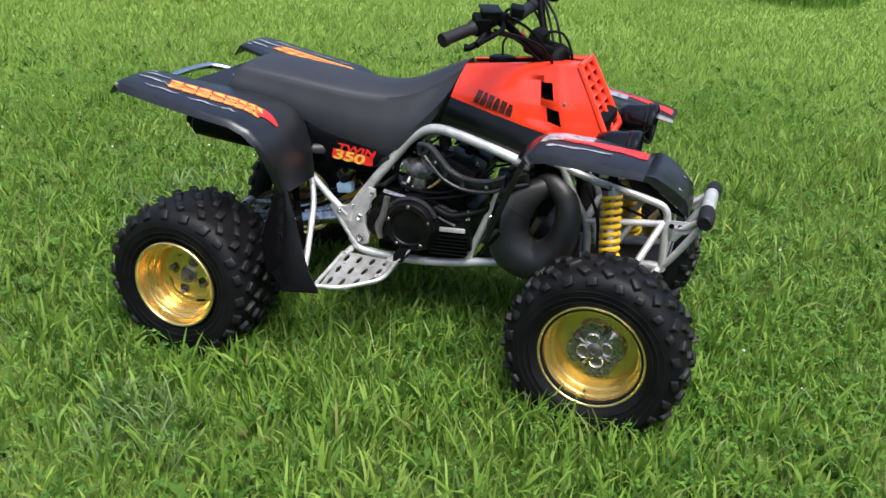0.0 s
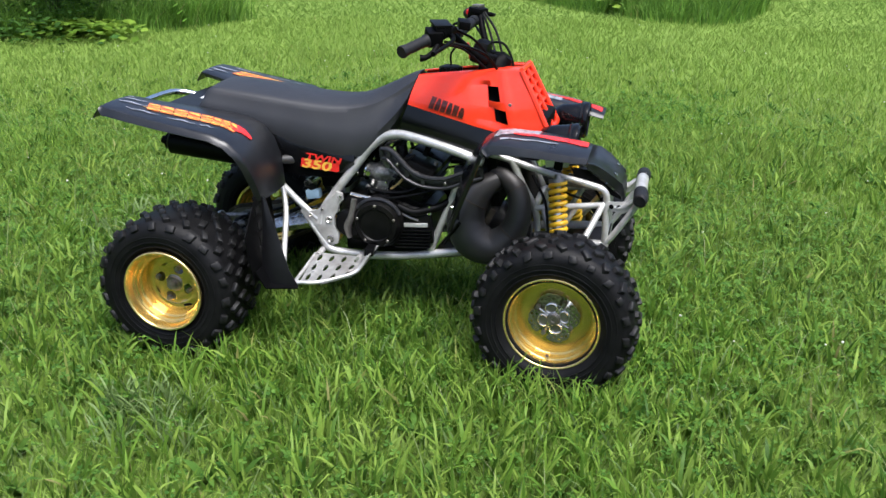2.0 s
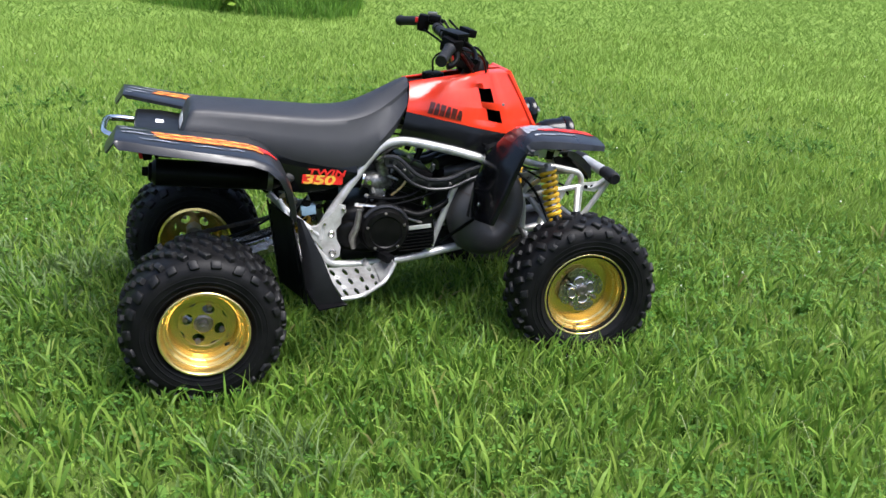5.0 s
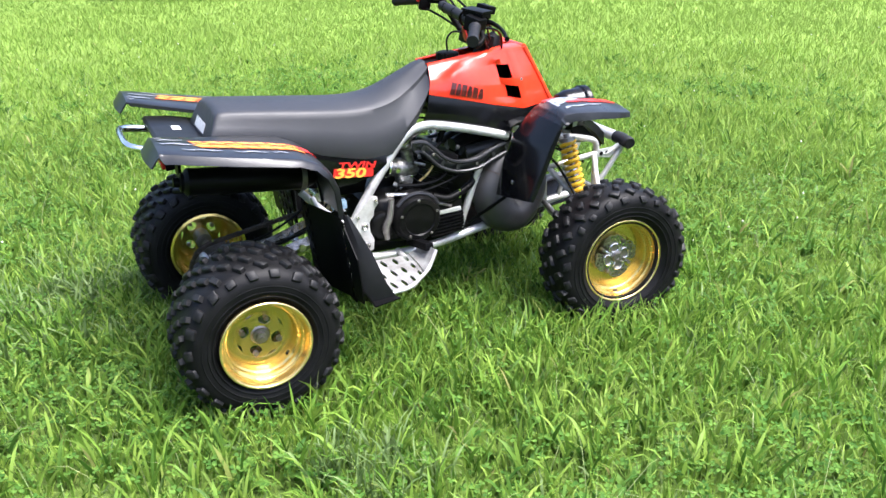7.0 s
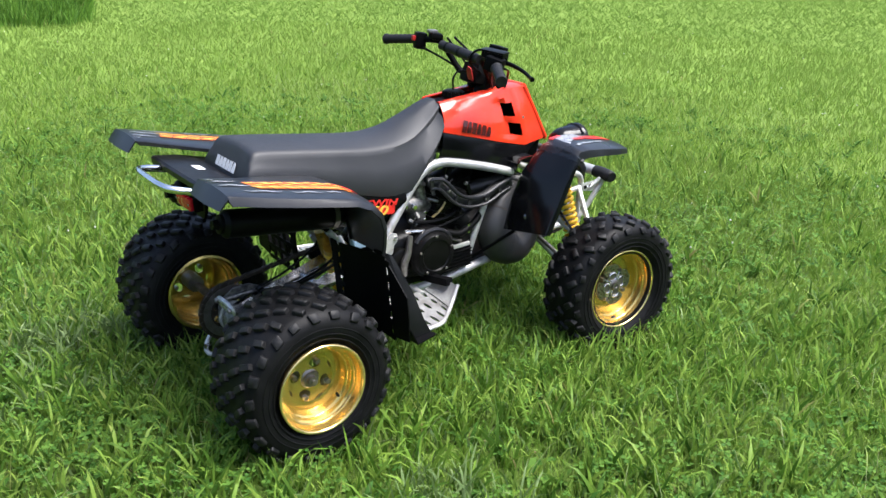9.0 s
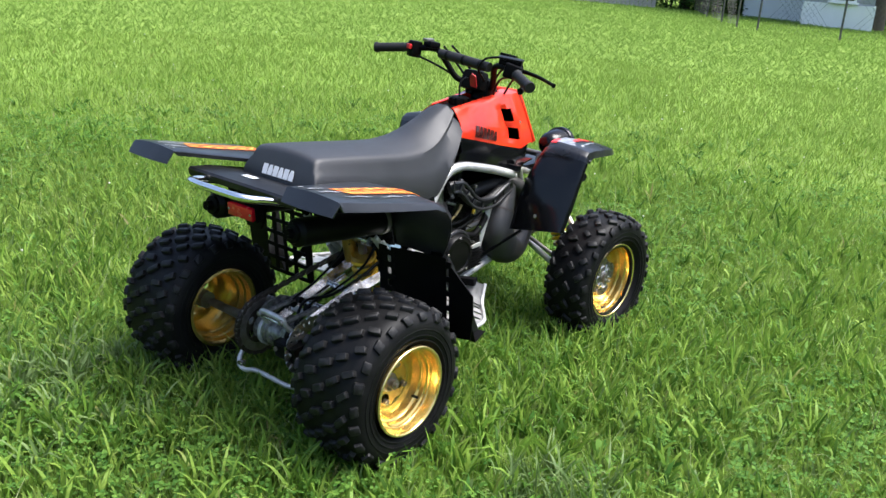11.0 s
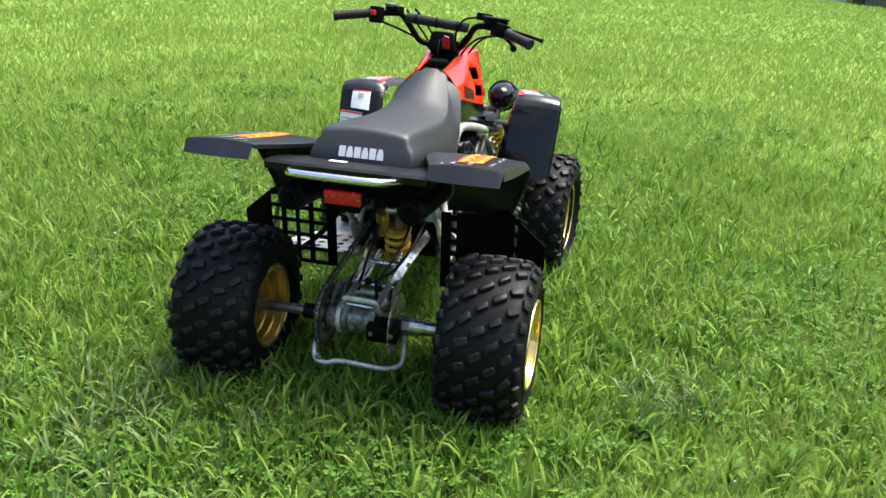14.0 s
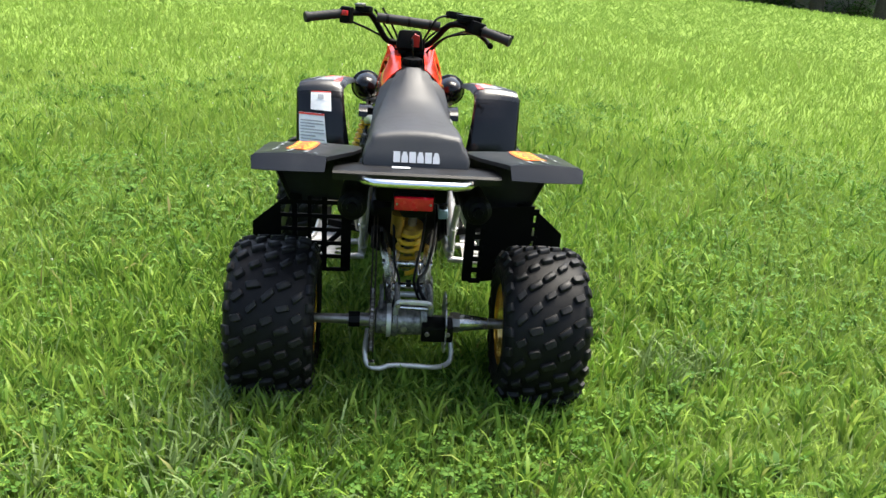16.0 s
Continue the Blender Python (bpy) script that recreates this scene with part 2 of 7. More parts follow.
def slab(grid, thick, bm=None, skip=()):
    """A sheet through a grid of points, thickened against its normals, with closed rims. skip: cells that are open."""
    bm = bm or bmesh.new()
    g = [[V(p) for p in row] for row in grid]
    h, w = len(g), len(g[0])
    low = []
    for i in range(h):
        row = []
        for j in range(w):
            du = g[min(i + 1, h - 1)][j] - g[max(i - 1, 0)][j]
            dv = g[i][min(j + 1, w - 1)] - g[i][max(j - 1, 0)]
            row.append(g[i][j] - du.cross(dv).normalized() * thick)
        low.append(row)
    a = [[bm.verts.new(p) for p in row] for row in g]
    b = [[bm.verts.new(p) for p in row] for row in low]
    cells = {(i, j) for i in range(h - 1) for j in range(w - 1)} - set(skip)
    for i, j in cells:
        bm.faces.new((a[i][j], a[i + 1][j], a[i + 1][j + 1], a[i][j + 1]))
        bm.faces.new((b[i][j], b[i][j + 1], b[i + 1][j + 1], b[i + 1][j]))
        for near, p, q in (((i - 1, j), (i, j), (i, j + 1)), ((i + 1, j), (i + 1, j + 1), (i + 1, j)),
                           ((i, j - 1), (i + 1, j), (i, j)), ((i, j + 1), (i, j + 1), (i + 1, j + 1))):
            if near not in cells:
                bm.faces.new((a[p[0]][p[1]], a[q[0]][q[1]], b[q[0]][q[1]], b[p[0]][p[1]]))
    return bm


def plate(poly, thick, m=None, bm=None, bevel=0.0):
    """A flat plate: a polygon in the pose's x, y plane, with thickness along its z."""
    bm = bm or bmesh.new()
    m = m or Matrix()
    a = [bm.verts.new(m @ V((x, y, -thick / 2))) for x, y in poly]
    b = [bm.verts.new(m @ V((x, y, thick / 2))) for x, y in poly]
    n = len(poly)
    fs = [bm.faces.new(a[::-1]), bm.faces.new(b)] + [bm.faces.new((a[i], a[(i + 1) % n], b[(i + 1) % n], b[i])) for i in range(n)]
    if bevel:
        bmesh.ops.bevel(bm, geom=list(fs[0].edges) + list(fs[1].edges), offset=bevel, segments=2, affect="EDGES", profile=0.6)
    return bm


def disc_hole_cell(bm, corners, hole, thick, n=16):
    """A four-cornered piece of plate with a round or oval hole through it. hole: share of the cell in both directions."""
    c = [V(p) for p in corners]

    def at(u, v):
        return (c[0] * (1 - u) * (1 - v) + c[1] * u * (1 - v) + c[2] * u * v + c[3] * (1 - u) * v)
    nrm = (c[1] - c[0]).cross(c[3] - c[0]).normalized() * thick / 2
    loops = []
    for k in range(n):
        a = 2 * math.pi * (k + 0.5) / n
        x, y = math.cos(a), math.sin(a)
        s = 0.5 / max(abs(x), abs(y))
        o = at(0.5 + x * s, 0.5 + y * s)
        i = at(0.5 + x * hole[0] / 2, 0.5 + y * hole[1] / 2)
        loops.append([bm.verts.new(p) for p in (o + nrm, i + nrm, i - nrm, o - nrm)])
    for k in range(n):
        p, q = loops[k], loops[(k + 1) % n]
        for e in range(4):
            bm.faces.new((p[e], p[(e + 1) % 4], q[(e + 1) % 4], q[e]))
    return bm


def bolt(name, at, axis, r, h, mat, parent, seg=6):
    """A bolt head or nut that stands out along an axis."""
    bm = bmesh.new()
    turn = V((0, 1, 0)).rotation_difference(V(axis)).to_matrix().to_4x4()
    lathe([(0, r), (h * 0.75, r), (h, r * 0.8)], seg, Matrix.Translation(at) @ turn, bm)
    return part(name, bm, mat, parent, smooth=False)


def spring(a, b, r, wire, turns, seg=8):
    """A coil from a to b."""
    a, b = V(a), V(b)
    t = (b - a).normalized()
    u = t.cross(V((0, 1, 0.2))).normalized()
    w = t.cross(u)
    n = int(turns * 16)
    pts = [a + (b - a) * (i / n) + (u * math.cos(2 * math.pi * turns * i / n) + w * math.sin(2 * math.pi * turns * i / n)) * r for i in range(n + 1)]
    return tube(pts, wire, seg, straight=True)


def rod(a, b, r, seg=14, r2=None, bm=None):
    return tube([a, b], [r, r if r2 is None else r2], seg, straight=True, bm=bm)


def side(p, s):
    """A place given for the bike's right side, on its right (s = -1) or mirrored to its left (s = 1)."""
    return (p[0], -p[1] * s, p[2])

# ---- the quad bike: x ahead, y to its left, rear axle over the origin ----
bike = new("quad_bike")
tagged(bike, "red and black sport quad bike with gold rims parked on grass", "quad bike")


def tyre_radius(profile, y):
    ys = [p[0] for p in profile]
    a, b = ys.index(min(ys)), ys.index(max(ys))
    return float(np.interp(y, ys[a:b + 1], [p[1] for p in profile][a:b + 1]))


def make_tyre(half, crown, bead, columns, around, size, parent, seed):
    """A knobbly balloon tyre: carcass and blocks. columns: (y, slant, stretch)."""
    rnd = random.Random(seed)
    outer = [(-half * 0.80, bead), (-half * 0.96, bead + 0.022), (-half, bead + (crown - bead) * 0.45), (-half * 0.97, bead + (crown - bead) * 0.68),
             (-half * 0.86, crown - 0.016), (-half * 0.68, crown - 0.005), (-half * 0.35, crown - 0.001), (0, crown)]
    outer += [(-y, r) for y, r in outer[-2::-1]]
    fine = [(p.x, p.y) for p in spline([V((y, r, 0)) for y, r in outer], 3)]
    bm = lathe(fine + [(half * 0.78, bead - 0.012), (-half * 0.78, bead - 0.012)], 72, closed=True)
    tyre = part("tyre", bm, RUBBER, parent, "black knobbly rubber tyre", fix=True)
    bm = bmesh.new()
    for c, (y0, slant, lx, ly) in enumerate(columns):
        for k in range(around):
            a = 2 * math.pi * (k + (0.5 if c % 2 else 0.0)) / around + rnd.uniform(-0.02, 0.02)
            grow = 1.0 + 0.18 * ((k + c) % 2) + rnd.uniform(-0.05, 0.05)
            r0 = tyre_radius(fine[: len(fine)], y0)
            dr = (tyre_radius(fine, y0 + 0.012) - tyre_radius(fine, y0 - 0.012)) / 0.024
            lean = math.atan(dr)
            turn = Matrix.Rotation(-a, 4, "Y") @ Matrix.Translation((r0, y0, 0)) @ Matrix.Rotation(-lean, 4, "Z")
            turn = turn @ Matrix.Rotation(radians(slant + rnd.uniform(-3, 3)), 4, "X") @ Matrix.Rotation(radians(90), 4, "Y")
            lug(bm, (lx * rnd.uniform(0.9, 1.12), ly * grow, size * (1.5 if abs(y0) > 0.85 * half else 2)), turn, 0.3 * rnd.uniform(-1, 1))
    part("tread", bm, TREAD, tyre, "worn rubber tread blocks in a lightened tone", fix=True)
    # moulded ribs round both sidewalls
    for sg in (-1, 1):
        for up, out in ((0.20, 0.990), (0.34, 1.004), (0.50, 1.003)):
            r = bead + (crown - bead) * up
            part("sidewall_rib", lathe([(sg * half * out + 0.0014 * math.cos(a), r + 0.0022 * math.sin(a)) for a in (math.pi * k / 3 for k in range(6))], 64, closed=True), RUBBER, tyre)
    return tyre


def polar_cell_disc(bm, r0, r1, y0, y1, count, hole, turn=0.0, thick=0.004):
    """A dished disc round the y axis with a row of round holes."""
    n = 16
    for c in range(count):
        def at(u, v):
            a = 2 * math.pi * (c + u) / count + turn
            r = r0 + (r1 - r0) * v
            return V((r * math.cos(a), y0 + (y1 - y0) * v, r * math.sin(a)))
        rows = []
        for k in range(n):
            a = 2 * math.pi * (k + 0.5) / n
            x, y = math.cos(a), math.sin(a)
            s = 0.5 / max(abs(x), abs(y))
            o, i = at(0.5 + x * s, 0.5 + y * s), at(0.5 + x * hole[0] / 2, 0.5 + y * hole[1] / 2)
            d = V((0, thick / 2, 0))
            rows.append([bm.verts.new(p) for p in (o - d, i - d, i + d, o + d)])
        for k in range(n):
            p, q = rows[k], rows[(k + 1) % n]
            for e in range(4):
                bm.faces.new((p[e], p[(e + 1) % 4], q[(e + 1) % 4], q[e]))


def rim_barrel(lip, steps, inner_lip):
    """The stepped gold barrel, as one turned ring: outside steps, then the back of the same wall."""
    th = 0.004
    face = steps
    back = [(y, r + th) for y, r in steps[1:-1]][::-1]
    return lathe(face + back, 72, closed=True)


def rear_wheel():
    steps = [(-0.137, 0.128), (-0.140, 0.134), (-0.134, 0.1385), (-0.129, 0.134), (-0.126, 0.1245), (-0.112, 0.1215), (-0.104, 0.1195), (-0.100, 0.114),
             (-0.085, 0.112), (-0.080, 0.106), (-0.060, 0.104), (-0.052, 0.100), (0.02, 0.102), (0.06, 0.106), (0.064, 0.112), (0.09, 0.114), (0.094, 0.120),
             (0.118, 0.123), (0.122, 0.131), (0.128, 0.134), (0.131, 0.129)]
    steps = [(-0.134, 0.1385), (-0.140, 0.1345), (-0.137, 0.1275)] + steps[4:]
    w = part("wheel", rim_barrel(None, steps, None), GOLD, bike, "gold-painted steel rim with a wide black tyre")
    make_tyre(0.142, 0.243, 0.134, [(-0.128, 6, 0.030, 0.026), (-0.094, 30, 0.023, 0.036), (-0.048, 24, 0.023, 0.040), (0.0, 24, 0.023, 0.040), (0.047, 24, 0.023, 0.040), (0.092, 30, 0.023, 0.036), (0.128, 6, 0.030, 0.026)], 22, 0.013, w, 3)
    for y, r, k in ((-0.1405, 0.1345, 0.0050), (-0.1125, 0.1205, 0.0028), (-0.084, 0.1115, 0.0026)):
        part("rim_lip", lathe([(y + k * math.cos(a), r + k * math.sin(a)) for a in (math.pi * j / 5 for j in range(10))], 64, closed=True), GOLD_LIP, w)
    bm = bmesh.new()
    polar_cell_disc(bm, 0.026, 0.074, -0.050, -0.050, 4, (0.48, 0.62), radians(45))
    lathe([(-0.048, 0.073), (-0.053, 0.073), (-0.056, 0.080), (-0.053, 0.101), (-0.049, 0.101)], 56, bm=bm, closed=True)
    part("rim_disc", bm, GOLD, w)
    bm = lathe([(0.03, 0.03), (-0.052, 0.03), (-0.056, 0.024), (-0.062, 0.024), (-0.062, 0.015), (-0.078, 0.015), (-0.078, 0.006), (-0.086, 0.006)], 16)
    part("hub", bm, STEEL, w, "dull steel axle hub and nut")
    for k in range(4):
        a = radians(90 * k)
        bolt("wheel_nut", (0.058 * math.cos(a), -0.052, 0.058 * math.sin(a)), (0, -1, 0), 0.009, 0.016, STEEL, w)
    bm = rod((0.088, -0.085, -0.03), (0.076, -0.112, -0.026), 0.0045, 8)
    part("valve", bm, HOSE, w)
    return w


def front_wheel():
    steps = [(-0.066, 0.1395), (-0.071, 0.1365), (-0.069, 0.130), (-0.060, 0.127), (-0.046, 0.125), (-0.042, 0.119), (-0.022, 0.117), (-0.018, 0.110), (0.010, 0.107),
             (0.016, 0.113), (0.046, 0.116), (0.050, 0.124), (0.062, 0.127), (0.067, 0.136), (0.072, 0.139), (0.075, 0.135)]
    steps = [(y, r * 1.08) for y, r in steps]
    w = part("wheel", rim_barrel(None, steps, None), GOLD, bike, "gold-painted steel rim with a narrow black tyre")
    make_tyre(0.092, 0.253, 0.149, [(-0.085, 12, 0.026, 0.022), (-0.062, 40, 0.023, 0.032), (-0.022, -35, 0.022, 0.034), (0.022, 35, 0.022, 0.034), (0.062, -40, 0.023, 0.032), (0.085, 12, 0.026, 0.022)], 22, 0.011, w, 5)
    bm = bmesh.new()
    lathe([(0.006, 0.117), (0.0, 0.117), (-0.004, 0.092), (0.0, 0.070), (0.004, 0.070), (0.002, 0.088)], 56, bm=bm, closed=True)
    part("rim_disc", bm, GOLD, w)
    for y, r, k in ((-0.0715, 0.1475, 0.0050), (-0.044, 0.1335, 0.0028), (-0.020, 0.1235, 0.0026)):
        part("rim_lip", lathe([(y + k * math.cos(a), r + k * math.sin(a)) for a in (math.pi * j / 5 for j in range(10))], 64, closed=True), GOLD_LIP, w)
    # drilled four-lobed disc and a cast hub with rounded webs before it
    bm = bmesh.new()
    for k in range(4):
        a = radians(90 * k + 20)
        for u in range(3):
            for v_ in range(2):
                def at(du, dv):
                    ang = a + radians((u + du - 1.5) * 21)
                    r = 0.048 + (v_ + dv) * (0.0195 - 0.004 * abs(u + du - 1.5))
                    return (r * math.cos(ang), -0.020, r * math.sin(ang))
                disc_hole_cell(bm, [at(0, 0), at(1, 0), at(1, 1), at(0, 1)], (0.50, 0.56), 0.006, 8)
    bmesh.ops.remove_doubles(bm, verts=bm.verts, dist=0.0002)
    part("brake_disc", bm, DISC, w, "drilled bare steel brake disc")
    bm = bmesh.new()
    poly = []
    for k in range(48):
        a = 2 * math.pi * k / 48
        r = 0.049 + 0.007 * math.cos(4 * (a - radians(20)))
        poly.append((r * math.cos(a), r * math.sin(a)))
    plate(poly, 0.008, Matrix.Translation((0, -0.019, 0)) @ Matrix.Rotation(radians(90), 4, "X"), bm, bevel=0.002)
    hub = part("hub", bm, STEEL, w, "cast alloy hub with four webs")
    for k in range(4):
        a = radians(90 * k + 20)
        web = [((0.034 + 0.0155 * math.cos(q)) * math.cos(a) - 0.019 * math.sin(q) * math.sin(a), -0.025, (0.034 + 0.0155 * math.cos(q)) * math.sin(a) + 0.019 * math.sin(q) * math.cos(a)) for q in (2 * math.pi * j / 14 for j in range(14))]
        part("web", tube(web, 0.0034, 6, 1, closed=True), ALLOY, hub)
        a += radians(45)
        part("rib", rod((0.020 * math.cos(a), -0.024, 0.020 * math.sin(a)), (0.062 * math.cos(a), -0.020, 0.062 * math.sin(a)), 0.005, 8, 0.0035), ALLOY, hub)
    bm = lathe([(0.05, 0.022), (-0.028, 0.022), (-0.031, 0.016), (-0.040, 0.016), (-0.040, 0.008), (-0.036, 0.006)], 20)
    part("hub_cap", bm, STEEL, w)
    for k in range(4):
        a = radians(90 * k + 65)
        bolt("wheel_nut", (0.060 * math.cos(a), -0.008, 0.060 * math.sin(a)), (0, -1, 0), 0.008, 0.020, STEEL, w)
    bm = rod((0.0, -0.042, -0.123), (0.0, -0.056, -0.115), 0.0045, 8)
    part("valve", bm, RUST, w)
    return w


REAR_Y, FRONT_Y, REAR_Z, FRONT_Z, BASE_X = 0.416, 0.420, 0.245, 0.257, 1.28
STEER = -3.0
wr = rear_wheel()
wr.matrix_basis = pose(0, -REAR_Y, REAR_Z, 0, 20, 0) @ Matrix.Diagonal((1, 0.925, 1, 1))
copy_thing(wr, pose(0, REAR_Y, REAR_Z, 0, 35, 180))
wf = front_wheel()
wf.matrix_basis = pose(BASE_X, -FRONT_Y, FRONT_Z, 0, 5, STEER)
copy_thing(wf, pose(BASE_X - 0.06, FRONT_Y, FRONT_Z, 0, 50, 180 + STEER))

# ---- seat ----
def seat_section(x, base, crease, zb, zc, zt, n=7):
    """A ring across the seat: bottom, bulged side, rounded crease, crowned top."""
    half = [(base * 0.90, zb - 0.004), (base, zb + 0.004), (base + 0.004, zb + (zc - zb) * 0.3), ((base + crease) / 2 + 0.006, zb + (zc - zb) * 0.62), (crease + 0.0085, zc - 0.022), (crease + 0.005, zc - 0.006), (crease - 0.004, zc + 0.0015), (crease - 0.020, zc + (zt - zc) * 0.32), (crease * 0.5, zc + (zt - zc) * 0.8), (0.02, zt)]
    return [V((x, y, z)) for y, z in half] + [V((x, -y, z)) for y, z in half[::-1]]


SEAT = [  # x of the bottom, lean of the ring, base, crease, bottom, crease height, top
    (-0.040, 0.030, 0.150, 0.120, 0.752, 0.822, 0.828), (-0.036, 0.040, 0.155, 0.127, 0.748, 0.838, 0.850), (0.00, 0.030, 0.158, 0.130, 0.744, 0.843, 0.856),
    (0.10, 0.01, 0.158, 0.130, 0.722, 0.836, 0.853), (0.20, 0.0, 0.158, 0.130, 0.702, 0.827, 0.846), (0.30, 0.0, 0.158, 0.128, 0.678, 0.816, 0.837),
    (0.40, 0.0, 0.157, 0.124, 0.655, 0.806, 0.829), (0.48, 0.0, 0.155, 0.118, 0.640, 0.804, 0.829), (0.55, 0.0, 0.150, 0.109, 0.640, 0.812, 0.841),
    (0.60, 0.01, 0.145, 0.098, 0.668, 0.830, 0.866), (0.645, 0.02, 0.137, 0.082, 0.720, 0.858, 0.893), (0.685, 0.025, 0.126, 0.068, 0.775, 0.888, 0.914), (0.710, 0.030, 0.114, 0.055, 0.822, 0.910, 0.924)]
rings = []
for x, lean, base, crease, zb, zc, zt in SEAT:
    ring = seat_section(x, base, crease, zb, zc, zt)
    for p in ring:
        p.x += lean * (p.z - zb) / max(0.05, zt - zb)
    rings.append(ring)
fine = []
for j in range(len(rings[0])):
    fine.append(spline([r[j] for r in rings], 4))
rings = [[fine[j][i] for j in range(len(fine))] for i in range(len(fine[0]))]
bm = ring_loft(bmesh.new(), rings)
seat = part("seat", bm, VINYL, bike, "black vinyl saddle with a raised front")
def emblem(parent, at, count, mat, name="emblem"):
    """A row of plain slanted blocks where the maker's mark stands. at(u, v): the place along and up the row."""
    for k in range(count):
        u0, u1 = k / count + 0.012, (k + 1) / count - 0.014
        bm = bmesh.new()
        rows = [[at(u0 + (u1 - u0) * (i / 4), v) for i in range(5)] for v in (0.0, 0.5, 1.0)]
        if k % 2:
            rows[2][0], rows[2][1] = at(u0 + (u1 - u0) * 0.25, 1.0), at(u0 + (u1 - u0) * 0.38, 1.0)
            rows[2][3], rows[2][4] = at(u0 + (u1 - u0) * 0.62, 1.0), at(u0 + (u1 - u0) * 0.75, 1.0)
        slab(rows, 0.0012, bm)
        part(name, bm, mat, parent, smooth=False)


def seat_back(u, v):
    y = 0.070 - 0.14 * u
    z = 0.772 + 0.030 * v
    return V((-0.0405 + 0.030 * (z - 0.752) / 0.076 - 0.0025, y, z))


emblem(seat, seat_back, 6, LETTER_W)

# ---- rear fenders ----
REAR = [(-0.246, 0.792, 0.256, 0.446), (-0.220, 0.828, 0.252, 0.450), (-0.19, 0.824, 0.246, 0.453), (-0.10, 0.807, 0.222, 0.456), (0.0, 0.790, 0.188, 0.459), (0.1, 0.774, 0.166, 0.460),
        (0.17, 0.762, 0.164, 0.460), (0.222, 0.740, 0.166, 0.458), (0.260, 0.702, 0.172, 0.452), (0.284, 0.650, 0.180, 0.438), (0.297, 0.590, 0.188, 0.416), (0.304, 0.540, 0.195, 0.396)]


def fender_at(t, u, s, lift=0.0):
    """A place on a rear fender: t along its stations, u from its inner to its outer edge."""
    i = min(max(int(t), 0), len(REAR) - 2)
    f = t - i
    x, z, a, b = (REAR[i][k] * (1 - f) + REAR[i + 1][k] * f for k in range(4))
    tx, tz = REAR[i + 1][0] - REAR[i][0], REAR[i + 1][1] - REAR[i][1]
    l = math.hypot(tx, tz)
    n = V((-tz / l, 0, tx / l)) if i > 0 else V((-1, 0, 0))
    crown = 0.006 * math.sin(math.pi * u)
    return V((x, s * (a + (b - a) * u), z)) + n * (lift + crown)


